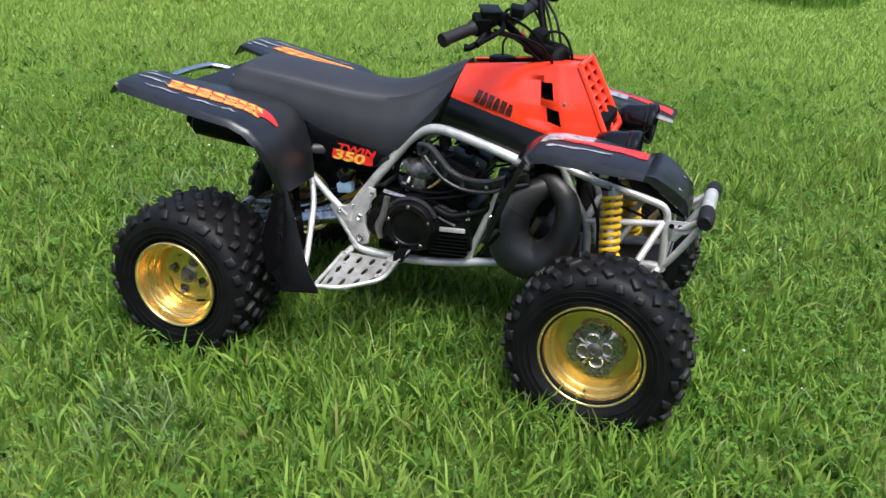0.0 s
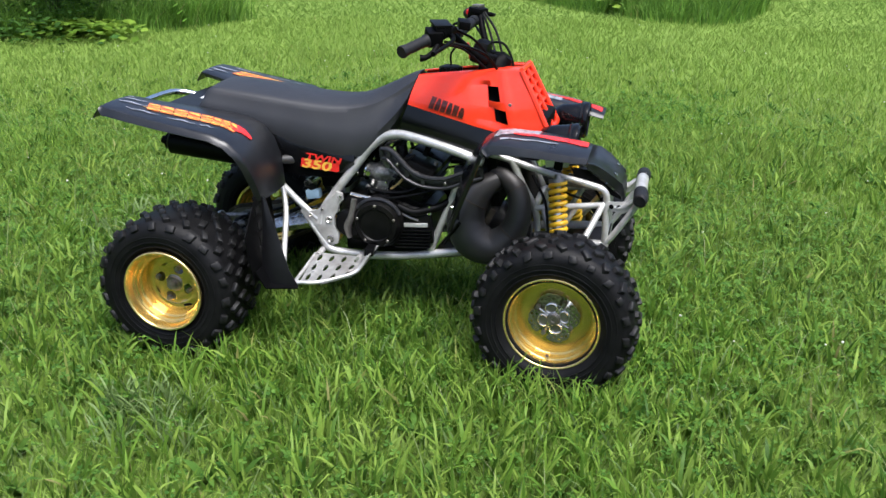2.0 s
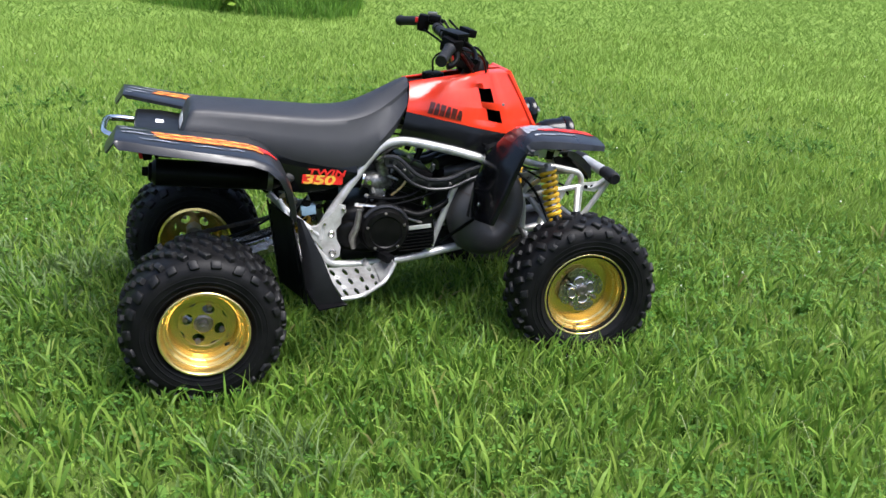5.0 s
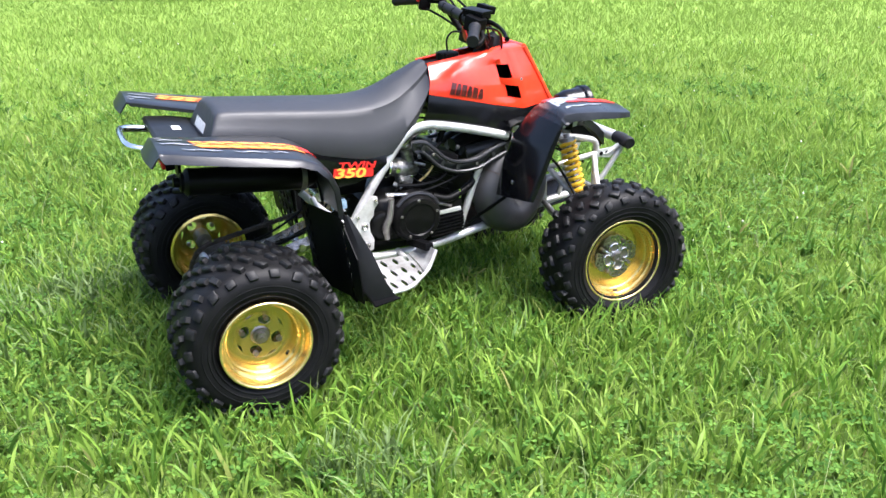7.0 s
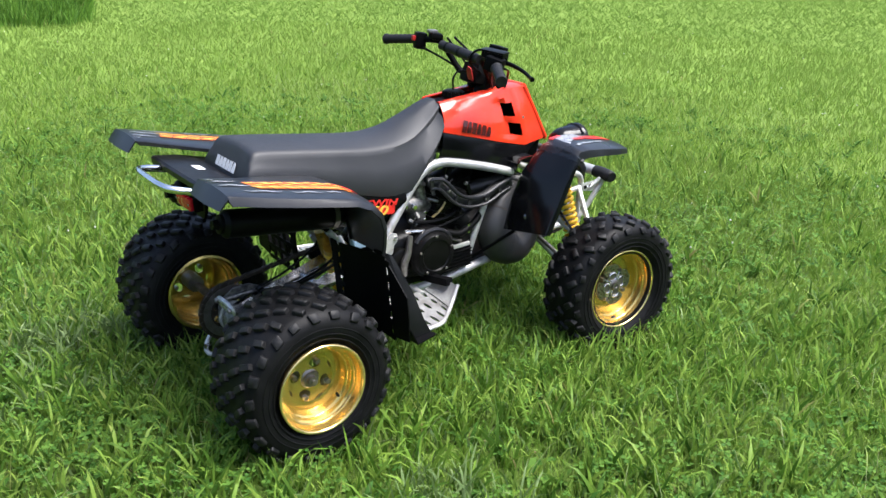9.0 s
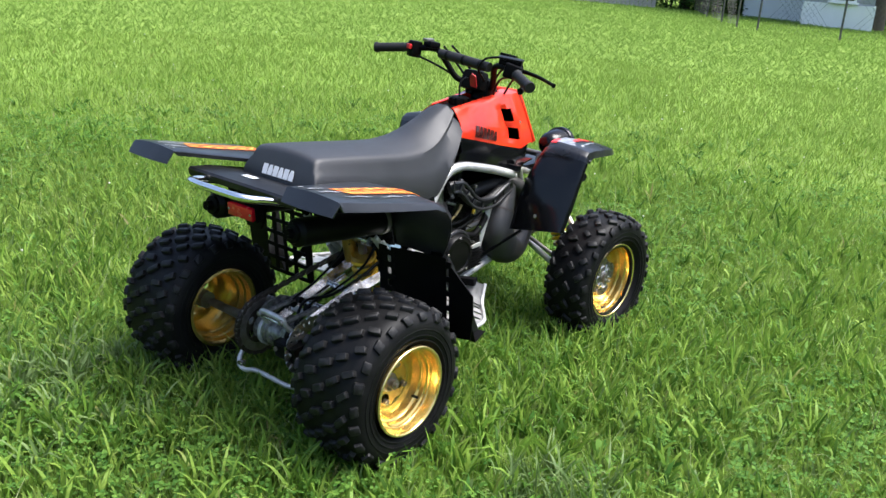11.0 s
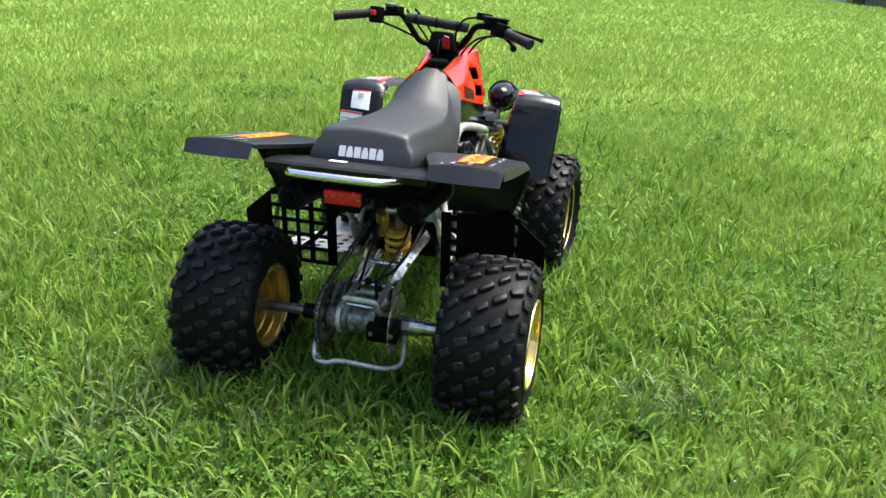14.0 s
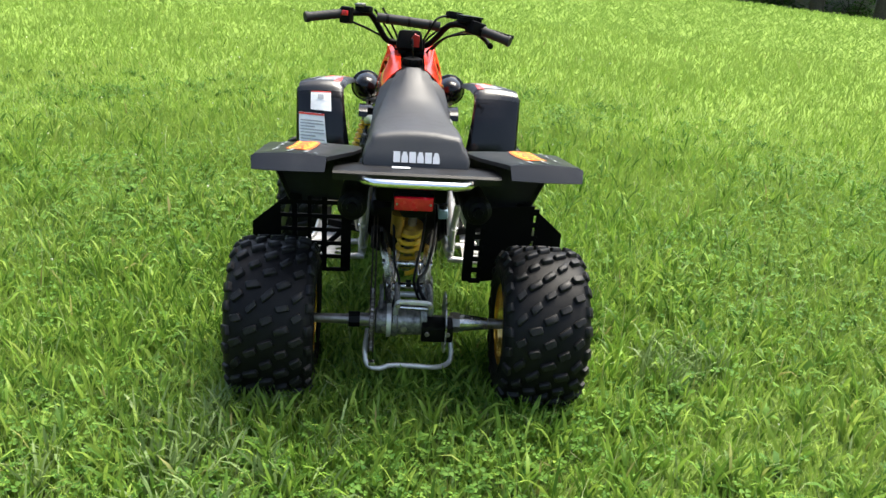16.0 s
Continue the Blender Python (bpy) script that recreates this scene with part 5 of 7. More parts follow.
# ---- front suspension ----
for s in (-1, 1):
    hub_y = 0.355
    for pts, r in ((((1.19, -0.115, 0.505), (1.24, -0.24, 0.415), (1.275, -hub_y, 0.345)), 0.0105), (((1.385, -0.115, 0.535), (1.33, -0.24, 0.430), (1.285, -hub_y, 0.345)), 0.0105),
                   (((1.175, -0.105, 0.375), (1.23, -0.24, 0.270), (1.27, -hub_y, 0.205)), 0.0125), (((1.39, -0.100, 0.39), (1.33, -0.24, 0.275), (1.285, -hub_y, 0.205)), 0.0125)):
        frame_part("suspension_arm", [side(p, s) for p in pts], r, SILVER, "silver tubular suspension arm")
    part("steering_knuckle", tube([(1.278, s * hub_y, 0.195), (1.280, s * (hub_y + 0.012), 0.26), (1.278, s * hub_y, 0.355)], [0.016, 0.024, 0.016], 12), STEEL, bike)
    part("steering_link", rod((1.25, s * 0.055, 0.578), (1.392, s * 0.055, 0.572), 0.0075), STEEL, bike)
    part("brake_line", tube([(1.20, s * 0.06, 0.585), (1.26, s * 0.085, 0.555), (1.33, s * 0.09, 0.535), (1.37, s * 0.07, 0.49)], 0.0045, 8), HOSE, bike)
    part("tie_rod", rod((1.14, s * 0.05, 0.43), (1.19, s * 0.345, 0.29), 0.008), STEEL, bike)
    part("brake_hose", tube([(1.27, s * 0.34, 0.32), (1.23, s * 0.26, 0.42), (1.20, s * 0.15, 0.53), (1.14, s * 0.06, 0.60)], 0.005, 8), HOSE, bike)
    part("brake_caliper", box((0.07, 0.05, 0.08), pose(1.225, s * 0.352, 0.285, 0, 20, 0), bevel=0.010), STEEL, bike)
    top, low = V((1.232, s * 0.148, 0.665)), V((1.268, s * 0.255, 0.315))
    ax = (low - top)
    shock = part("front_shock", rod(top + ax * 0.08, low, 0.011, 14), STEEL, bike, "front shock absorber with a bright yellow coil spring")
    part("spring", spring(top + ax * 0.155, top + ax * 0.88, 0.0250, 0.0074, 12.5), SPRING, shock, "bright yellow coil spring")
    part("damper_body", rod(top + ax * 0.42, low, 0.0175, 16), ALLOY, shock)
    part("spring_seat", rod(top + ax * 0.12, top + ax * 0.158, 0.030, 20), STEEL, shock)
    part("spring_seat", rod(top + ax * 0.875, top + ax * 0.91, 0.030, 20), STEEL, shock)
    part("top_eye", rod(top + V((-0.022, 0, 0.012)), top + V((0.022, 0, 0.012)), 0.016, 14), ALLOY, shock)
    part("shock_mount", plate([(-0.036, -0.022), (0.036, -0.018), (0.042, 0.004), (0.022, 0.026), (-0.02, 0.026), (-0.038, 0.006)], 0.007, Matrix.Translation((1.232, s * 0.170, 0.684)) @ Matrix.Rotation(radians(90), 4, "X"), bevel=0.0015), SILVER, shock)
    part("shock_mount", plate([(-0.036, -0.022), (0.036, -0.018), (0.030, 0.022), (-0.03, 0.022)], 0.007, Matrix.Translation((1.232, s * 0.126, 0.682)) @ Matrix.Rotation(radians(90), 4, "X"), bevel=0.0015), SILVER, shock)

# ---- handlebar ----
part("steering_stem", rod((1.10, 0, 0.48), (0.985, 0.0, 0.965), 0.018), STEEL, bike)
bm = tube([(0.772, -0.338, 1.037), (0.815, -0.265, 1.057), (0.845, -0.190, 1.071), (0.858, -0.150, 1.073), (0.872, -0.122, 1.060), (0.915, -0.090, 1.015), (0.955, -0.060, 0.980), (0.968, -0.035, 0.973), (0.965, 0.02, 0.977), (0.955, 0.075, 0.982), (0.940, 0.105, 0.996), (0.918, 0.135, 1.045), (0.905, 0.160, 1.082), (0.895, 0.182, 1.092), (0.865, 0.26, 1.088), (0.815, 0.385, 1.076)], 0.0115, 12, 5)
hb = part("handlebar", bm, MATTE, bike, "black handlebar with rubber grips")
part("cross_pad", tube([(0.885, 0.140, 1.080), (0.882, 0.05, 1.073), (0.878, -0.03, 1.066), (0.874, -0.098, 1.060)], [0.0175, 0.0185, 0.0185, 0.0175], 14), GRIP, hb, "black foam crossbar pad")
for k in (-0.06, 0.02, 0.10):
    t = (0.14 - k) / 0.238
    c = V((0.885, 0.140, 1.080)).lerp(V((0.874, -0.098, 1.060)), t)
    part("strap", rod(c + V((0, 0.005, 0)), c - V((0, 0.005, 0)), 0.0195, 14), HOSE, hb)
for a, b in (((0.764, -0.352, 1.033), (0.818, -0.258, 1.058)), ((0.808, 0.402, 1.0745), (0.866, 0.272, 1.088))):
    a, b = V(a), V(b)
    pts = [a.lerp(b, t) for t in np.linspace(0, 1, 15)]
    g = part("grip", tube(pts, [0.019, 0.0205] + [0.0165, 0.0180] * 6 + [0.021], 16, straight=True), GRIP, hb, "black ribbed rubber grip")
# throttle and front brake on the right, switches and clutch on the left
part("throttle_housing", box((0.050, 0.060, 0.050), pose(0.834, -0.228, 1.066, 15, 0, 28), bevel=0.008), MATTE, hb)
part("thumb_lever", tube([(0.850, -0.240, 1.045), (0.842, -0.268, 1.025), (0.822, -0.282, 1.010), (0.806, -0.285, 1.008)], [0.009, 0.009, 0.009, 0.012], 10), MATTE, hb)
res = part("brake_reservoir", box((0.050, 0.080, 0.020), pose(0.852, -0.205, 1.092, 6, 0, 26), bevel=0.004), MATTE, hb, "black brake fluid reservoir with a screwed lid")
part("lid", box((0.056, 0.088, 0.007), pose(0.851, -0.205, 1.1055, 6, 0, 26), bevel=0.002), HOSE, res)
part("master_cylinder", rod((0.862, -0.240, 1.074), (0.880, -0.160, 1.082), 0.015), MATTE, hb)
part("switch_box", box((0.036, 0.058, 0.026), pose(0.912, -0.150, 1.100, 8, 8, 20), bevel=0.004), MATTE, hb)
part("brake_lever", tube([(0.880, -0.195, 1.070), (0.898, -0.235, 1.062), (0.893, -0.300, 1.052), (0.876, -0.360, 1.040), (0.870, -0.378, 1.036)], [0.010, 0.0075, 0.0065, 0.006, 0.0085], 10), MATTE, hb, "black brake lever")
sw = part("switch_housing", box((0.044, 0.044, 0.062), pose(0.866, 0.252, 1.084, 0, 8, -20), bevel=0.010), MATTE, hb)
part("kill_switch", box((0.014, 0.022, 0.018), pose(0.842, 0.258, 1.094, 0, 8, -20), bevel=0.003), SWITCH, sw, "red stop switch")
part("clutch_perch", box((0.045, 0.060, 0.026), pose(0.892, 0.190, 1.106, 0, 6, -20), bevel=0.009), MATTE, hb)
part("choke_lever", box((0.034, 0.034, 0.012), pose(0.886, 0.203, 1.122, 0, 0, -20), bevel=0.004), STEEL, hb)
part("clutch_lever", tube([(0.905, 0.205, 1.098), (0.932, 0.225, 1.092), (0.925, 0.300, 1.084), (0.900, 0.380, 1.076), (0.895, 0.395, 1.075)], [0.010, 0.0075, 0.0065, 0.006, 0.0085], 10), MATTE, hb, "black clutch lever")
for pts in (((0.862, 0.235, 1.062), (0.905, 0.165, 1.030), (0.950, 0.09, 0.985), (1.00, 0.05, 0.93)), ((0.915, 0.150, 1.105), (0.955, 0.100, 1.03), (0.985, 0.06, 0.96), (1.02, 0.05, 0.90)),
            ((0.925, 0.120, 1.110), (0.975, 0.085, 1.05), (1.010, 0.045, 0.96), (1.03, 0.04, 0.90)), ((0.885, -0.165, 1.085), (0.935, -0.110, 1.05), (0.975, -0.05, 0.99), (1.01, -0.03, 0.92)),
            ((0.850, -0.220, 1.045), (0.905, -0.130, 1.02), (0.955, -0.07, 0.965), (1.00, -0.04, 0.92)), ((0.905, -0.130, 1.10), (0.865, -0.085, 1.09), (0.86, -0.06, 1.05), (0.93, -0.04, 1.0)),
            ((0.945, 0.03, 1.02), (1.01, 0.03, 1.02), (1.045, 0.02, 0.96), (1.04, 0.02, 0.90)), ((0.86, -0.20, 1.05), (0.93, -0.18, 1.035), (0.985, -0.12, 1.0), (1.02, -0.06, 0.93))):
    part("control_cable", tube(pts, 0.0042, 8), HOSE, hb)
for y in (-0.032, 0.040):
    part("bar_clamp", box((0.050, 0.032, 0.060), pose(0.970, y, 0.965, 0, 14, 0), bevel=0.007), MATTE, hb)
part("instrument_cover", box((0.060, 0.110, 0.075), pose(0.940, 0.012, 0.995, 0, 14, 0), bevel=0.018, taper=0.8), MATTE, hb)
part("ignition_tag", plate([(-0.014, -0.026), (0.014, -0.022), (0.016, 0.012), (0.004, 0.028), (-0.014, 0.020)], 0.006, Matrix.Translation((0.902, -0.010, 0.998)) @ Matrix.Rotation(radians(76), 4, "Y") @ Matrix.Rotation(radians(90), 4, "Z"), bevel=0.002), material("red_tag", (0.35, 0.02, 0.02), 0.35), hb, "dark red tag")
part("top_cover", tube([(0.985, 0, 0.91), (1.005, 0, 0.955), (1.03, 0, 0.985)], [0.05, 0.045, 0.02], 14), MATTE, hb)

# ---- rear axle, brake, chain, swingarm ----
axle = part("rear_axle", tube([(0, -0.37, REAR_Z), (0, -0.30, REAR_Z), (0, -0.14, REAR_Z), (0, 0.14, REAR_Z), (0, 0.20, REAR_Z), (0, 0.37, REAR_Z)], [0.015, 0.016, 0.021, 0.021, 0.016, 0.014], 18, straight=True), STEEL, bike, "dull steel rear axle")
part("axle_nut", rod((0, 0.150, REAR_Z), (0, 0.185, REAR_Z), 0.026, 8), HOSE, axle)
part("axle_nut", rod((0, -0.165, REAR_Z), (0, -0.135, REAR_Z), 0.034, 8), STEEL, axle)
part("axle_sleeve", rod((0, -0.165, REAR_Z), (0, -0.255, REAR_Z), 0.029, 18, 0.019), ALLOY, axle, "bare alloy axle sleeve")
carrier = part("axle_carrier", lathe([(-0.05, 0.036), (-0.045, 0.043), (0.03, 0.044), (0.034, 0.050), (0.046, 0.050), (0.050, 0.044), (0.098, 0.042), (0.102, 0.036)], 28, Matrix.Translation((0, 0, REAR_Z))), CARB, bike, "cast alloy axle carrier")
part("carrier_strap", lathe([(0.032, 0.046), (0.032, 0.053), (0.046, 0.053), (0.046, 0.046)], 28, Matrix.Translation((0, 0.02, REAR_Z)), closed=True), SILVER, carrier)
part("carrier_lug", box((0.05, 0.15, 0.03), pose(0.05, 0.02, 0.262, 0, -20, 0), bevel=0.006), CARB, carrier)
bm = bmesh.new()
teeth, rr = 40, 0.094
outer = []
for k in range(teeth * 4):
    a = 2 * math.pi * k / (teeth * 4)
    outer.append((rr + (0.006 if k % 4 in (1, 2) else -0.002)) * V((math.cos(a), 0, math.sin(a))))
inner = [0.062 * p.normalized() for p in outer]
ring_loft(bm, [[p + V((0, 0.112 + d, REAR_Z)) for p in q] for q, d in ((outer, -0.004), (outer, 0.004), (inner, 0.004), (inner, -0.004))], closed=True)
sprocket = part("sprocket", bm, STEEL, bike, "worn steel rear sprocket", smooth=False)
bm = bmesh.new()
polar_cell_disc(bm, 0.024, 0.066, 0, 0, 6, (0.6, 0.55), 0, 0.005)
spo = part("sprocket_spider", bm, RUST, sprocket)
spo.matrix_basis = Matrix.Translation((0, 0.112, REAR_Z))
bm = bmesh.new()
polar_cell_disc(bm, 0.026, 0.060, 0, 0, 6, (0.55, 0.6), 0, 0.004)
polar_cell_disc(bm, 0.060, 0.098, 0, 0, 22, (0.35, 0.35), 0, 0.004)
bmesh.ops.remove_doubles(bm, verts=bm.verts, dist=0.0002)
bd = part("brake_disc", bm, DISC, bike, "drilled steel rear brake disc")
bd.matrix_basis = Matrix.Translation((0, -0.118, REAR_Z))
cal = part("brake_caliper", box((0.066, 0.100, 0.056), pose(-0.046, -0.092, 0.240, 0, -10, 0), bevel=0.008), ENGINE, bike, "black rear brake caliper")
for y in (-0.125, -0.060):
    bolt("caliper_bolt", (-0.083, y, 0.240), (-1, 0, 0), 0.008, 0.006, STEEL, cal)
part("caliper_finger", box((0.04, 0.022, 0.05), pose(-0.03, -0.050, 0.272, 0, 20, 0), bevel=0.006), CARB, cal)
part("slot", box((0.012, 0.06, 0.008), pose(-0.079, -0.092, 0.254, 0, -10, 0), bevel=0.001), HOSE, cal)
# chain: links along both runs and round the sprocket
fx, fz, fr = 0.470, 0.400, 0.030
r_ = 0.097
d = V((fx, 0, fz - REAR_Z))
ang = math.atan2(d.z, d.x)
off = math.acos((r_ - fr) / d.length)
up_a, lo_a = ang + off, ang - off
p1 = V((r_ * math.cos(up_a), 0, REAR_Z + r_ * math.sin(up_a)))
p2 = V((fx + fr * math.cos(up_a), 0, fz + fr * math.sin(up_a)))
p3 = V((fx + fr * math.cos(lo_a), 0, fz + fr * math.sin(lo_a)))
p4 = V((r_ * math.cos(lo_a), 0, REAR_Z + r_ * math.sin(lo_a)))
path = [p2, p1]
sweep = 2 * math.pi - (up_a - lo_a)
for k in range(1, 24):
    a = up_a + sweep * k / 24
    path.append(V((r_ * math.cos(a), 0, REAR_Z + r_ * math.sin(a))))
path += [p4, p3]
dist = 0.0
bm = bmesh.new()
flip = 0
for a, b in zip(path[:-1], path[1:]):
    t, l = (b - a).normalized(), (b - a).length
    while dist < l:
        c = a + t * dist
        turn = math.atan2(t.z, t.x)
        for sy in (-1, 1):
            box((0.0150, 0.0025, 0.0125), Matrix.Translation((c.x, 0.112 + sy * (0.0075 if flip else 0.0050), c.z)) @ Matrix.Rotation(-turn, 4, "Y"), bm)
        flip = 1 - flip
        dist += 0.0159
    dist -= l
chain = part("drive_chain", bm, RUST, bike, "oily steel drive chain", smooth=False, fix=False)
chain["kind"] = "stuff"
part("chain_guide", box((0.10, 0.03, 0.03), pose(0.36, 0.112, 0.395, 0, -18, 0), bevel=0.006), HOSE, bike)
part("chain_bracket", plate([(-0.035, 0.300), (0.01, 0.335), (0.07, 0.338), (0.11, 0.322), (0.08, 0.300), (0.02, 0.292)], 0.010, Matrix(((1, 0, 0, 0), (0, 0, 1, 0.086), (0, 1, 0, 0), (0, 0, 0, 1))), bevel=0.002), CARB, bike)
for y, z in ((-0.035, 0.325), (0.0, 0.345), (0.035, 0.322)):
    part("cable_clip", rod((0.07, y - 0.008, z), (0.07, y + 0.008, z), 0.012, 10), HOSE, bike)
for pts in (((0.0, 0.05, 0.29), (0.08, 0.03, 0.345), (0.18, 0.045, 0.37), (0.30, 0.05, 0.44), (0.36, 0.06, 0.54)), ((0.02, -0.045, 0.285), (0.10, -0.02, 0.33), (0.20, -0.03, 0.36), (0.31, -0.05, 0.42), (0.38, -0.06, 0.52))):
    part("cable", tube(pts, 0.0045, 8), HOSE, bike)
part("carrier_hoop", tube([(-0.020, 0.040, 0.272), (-0.052, 0.038, 0.310), (-0.062, 0.032, 0.334), (-0.062, 0.0, 0.336), (-0.060, -0.040, 0.334), (-0.058, -0.064, 0.330), (-0.048, -0.070, 0.305), (-0.015, -0.070, 0.275)], 0.0085, 8, 3), SILVER, carrier, "bright square-edged hoop over the axle carrier")
part("hoop_tie", rod((-0.060, 0.034, 0.318), (-0.058, -0.066, 0.314), 0.0055, 8), ALLOY, carrier)
for y in (0.034, -0.066):
    part("link_arm", tube([(-0.056, y, 0.322), (0.02, y * 1.05, 0.330), (0.08, y, 0.335)], [0.010, 0.008, 0.009], 8), CARB, carrier)
    bolt("carrier_nut", (-0.068, y, 0.326), (-1, 0, 0), 0.009, 0.008, STEEL, carrier)
part("carrier_bolt", rod((-0.044, 0.012, 0.238), (-0.052, 0.012, 0.238), 0.010, 6), STEEL, carrier)
part("carrier_bolt", rod((-0.044, 0.072, 0.238), (-0.052, 0.072, 0.238), 0.010, 6), STEEL, carrier)
for s in (-1, 1):
    arm = part("swingarm", tube([(0.015, s * 0.052, 0.262), (0.10, s * 0.056, 0.296), (0.22, s * 0.062, 0.335), (0.34, s * 0.078, 0.368), (0.435, s * 0.090, 0.388)], [0.022, 0.024, 0.024, 0.024, 0.026], 4, flat=0.75), ALLOY, bike, "alloy box-section swingarm", )
    part("weld_plate", plate([(0.06, 0.27), (0.16, 0.30), (0.17, 0.335), (0.08, 0.32)], 0.005, Matrix(((1, 0, 0, 0), (0, 0, s, s * 0.080), (0, 1, 0, 0), (0, 0, 0, 1))), bevel=0.001), CARB, arm)
    part("link_rod", rod((0.16, s * 0.045, 0.31), (0.31, s * 0.035, 0.36), 0.010), ALLOY, arm)
part("swingarm_brace", rod((0.13, -0.07, 0.31), (0.13, 0.07, 0.31), 0.013), ALLOY, bike)
part("swingarm_brace", rod((0.085, -0.06, 0.300), (0.085, 0.06, 0.300), 0.0095), SILVER, bike)
part("swingarm_brace", rod((0.25, -0.085, 0.342), (0.25, 0.085, 0.342), 0.013), ALLOY, bike)
part("brake_hose", tube([(-0.02, -0.07, 0.285), (0.06, -0.03, 0.35), (0.16, -0.06, 0.36), (0.30, -0.09, 0.42), (0.42, -0.10, 0.50)], 0.0055, 8), HOSE, bike)
part("skid_bar", tube([(0.02, 0.125, 0.200), (-0.055, 0.130, 0.165), (-0.082, 0.120, 0.128), (-0.086, 0.085, 0.118), (-0.078, 0.050, 0.126), (-0.072, 0.0, 0.124), (-0.066, -0.070, 0.118), (-0.055, -0.095, 0.112), (-0.035, -0.130, 0.113), (-0.012, -0.146, 0.130), (0.02, -0.140, 0.20)], 0.0078, 12), SILVER, bike, "bent silver skid bar under the axle")
part("skid_bracket", box((0.022, 0.022, 0.016), pose(-0.080, 0.108, 0.132), bevel=0.003), ALLOY, bike)
top, low = V((0.330, -0.016, 0.505)), V((0.400, 0.002, 0.262))
ax = low - top
rs_ = part("rear_shock", rod(top, low, 0.014), STEEL, bike, "gold rear shock absorber with an ochre coil spring")
part("spring", spring(top + ax * 0.26, top + ax * 0.96, 0.038, 0.0085, 5.5), SPRING_OLD, rs_, "dirty ochre coil spring")
part("damper_body", rod(top + ax * 0.15, top + ax * 0.70, 0.015, 16), STEEL, rs_)
part("spring_seat", rod(top + ax * 0.22, top + ax * 0.30, 0.042, 20), GOLD_DARK, rs_)
part("gas_reservoir", rod((0.318, 0.036, 0.500), (0.345, 0.038, 0.415), 0.024, 20), GOLD_DARK, rs_, "gold gas reservoir")
part("top_mount", rod(top + V((0, -0.04, 0)), top + V((0, 0.04, 0)), 0.017), ALLOY, rs_)

# ---- ground ----
def soft_ramp(v, k):
    return np.logaddexp(0, v / k) * k


def ground_z(x, y):
    """Height of the soil: nearly level round the bike, falling away far ahead of it."""
    x, y = np.asarray(x, float), np.asarray(y, float)
    z = 0.012 * np.clip(x, -3, 8) + 0.003 * np.clip(y, -6, 10) - 0.006
    z = z - 0.035 * soft_ramp(x - 16, 2.0)
    c = 0.495 * x - 0.869 * y
    z = z - 0.20 * np.minimum(soft_ramp(c - 15.0, 0.4), 9.0)
    z = z + 0.010 * np.sin(1.7 * x + 0.6 * y) * np.cos(1.3 * y - 0.4 * x)
    return z


def leaf_material(name, dark, light, patch, rough=0.58, through=0.35, patch_scale=0.9, dry=0.0, spec=0.2, mid=None):
    """Leaves: colour by blade, by patch of ground and with some light let through."""
    m = bpy.data.materials.new(name)
    m.use_nodes = True
    nt = m.node_tree
    b = nt.nodes["Principled BSDF"]
    b.inputs["Roughness"].default_value = rough
    b.inputs["Specular IOR Level"].default_value = spec
    geo = nt.nodes.new("ShaderNodeNewGeometry")
    ramp = nt.nodes.new("ShaderNodeValToRGB")
    e = ramp.color_ramp.elements
    e[0].color, e[1].color = (*dark, 1), (*light, 1)
    if mid:
        k = ramp.color_ramp.elements.new(0.5)
        k.color = (*mid, 1)
    if dry:
        k = ramp.color_ramp.elements.new(1.0 - dry)
        k.color = (*light, 1)
        e[len(e) - 1].color = (0.30, 0.25, 0.11, 1)
    nt.links.new(geo.outputs["Random Per Island"], ramp.inputs["Fac"])
    n = nt.nodes.new("ShaderNodeTexNoise")
    n.inputs["Scale"].default_value, n.inputs["Detail"].default_value = patch_scale, 5
    nt.links.new(geo.outputs["Position"], n.inputs["Vector"])
    mr = nt.nodes.new("ShaderNodeMapRange")
    mr.inputs["From Min"].default_value, mr.inputs["From Max"].default_value = 0.35, 0.68
    nt.links.new(n.outputs["Fac"], mr.inputs["Value"])
    mix = nt.nodes.new("ShaderNodeMix")
    mix.data_type, mix.blend_type = "RGBA", "MULTIPLY"
    nt.links.new(mr.outputs["Result"], mix.inputs["Factor"])
    nt.links.new(ramp.outputs["Color"], mix.inputs["A"])
    mix.inputs["B"].default_value = (*patch, 1)
    nt.links.new(mix.outputs["Result"], b.inputs["Base Color"])
    tr = nt.nodes.new("ShaderNodeBsdfTranslucent")
    nt.links.new(mix.outputs["Result"], tr.inputs["Color"])
    ms = nt.nodes.new("ShaderNodeMixShader")
    ms.inputs["Fac"].default_value = through
    nt.links.new(b.outputs["BSDF"], ms.inputs[1])
    nt.links.new(tr.outputs["BSDF"], ms.inputs[2])
    nt.links.new(ms.outputs["Shader"], nt.nodes["Material Output"].inputs["Surface"])
    return m


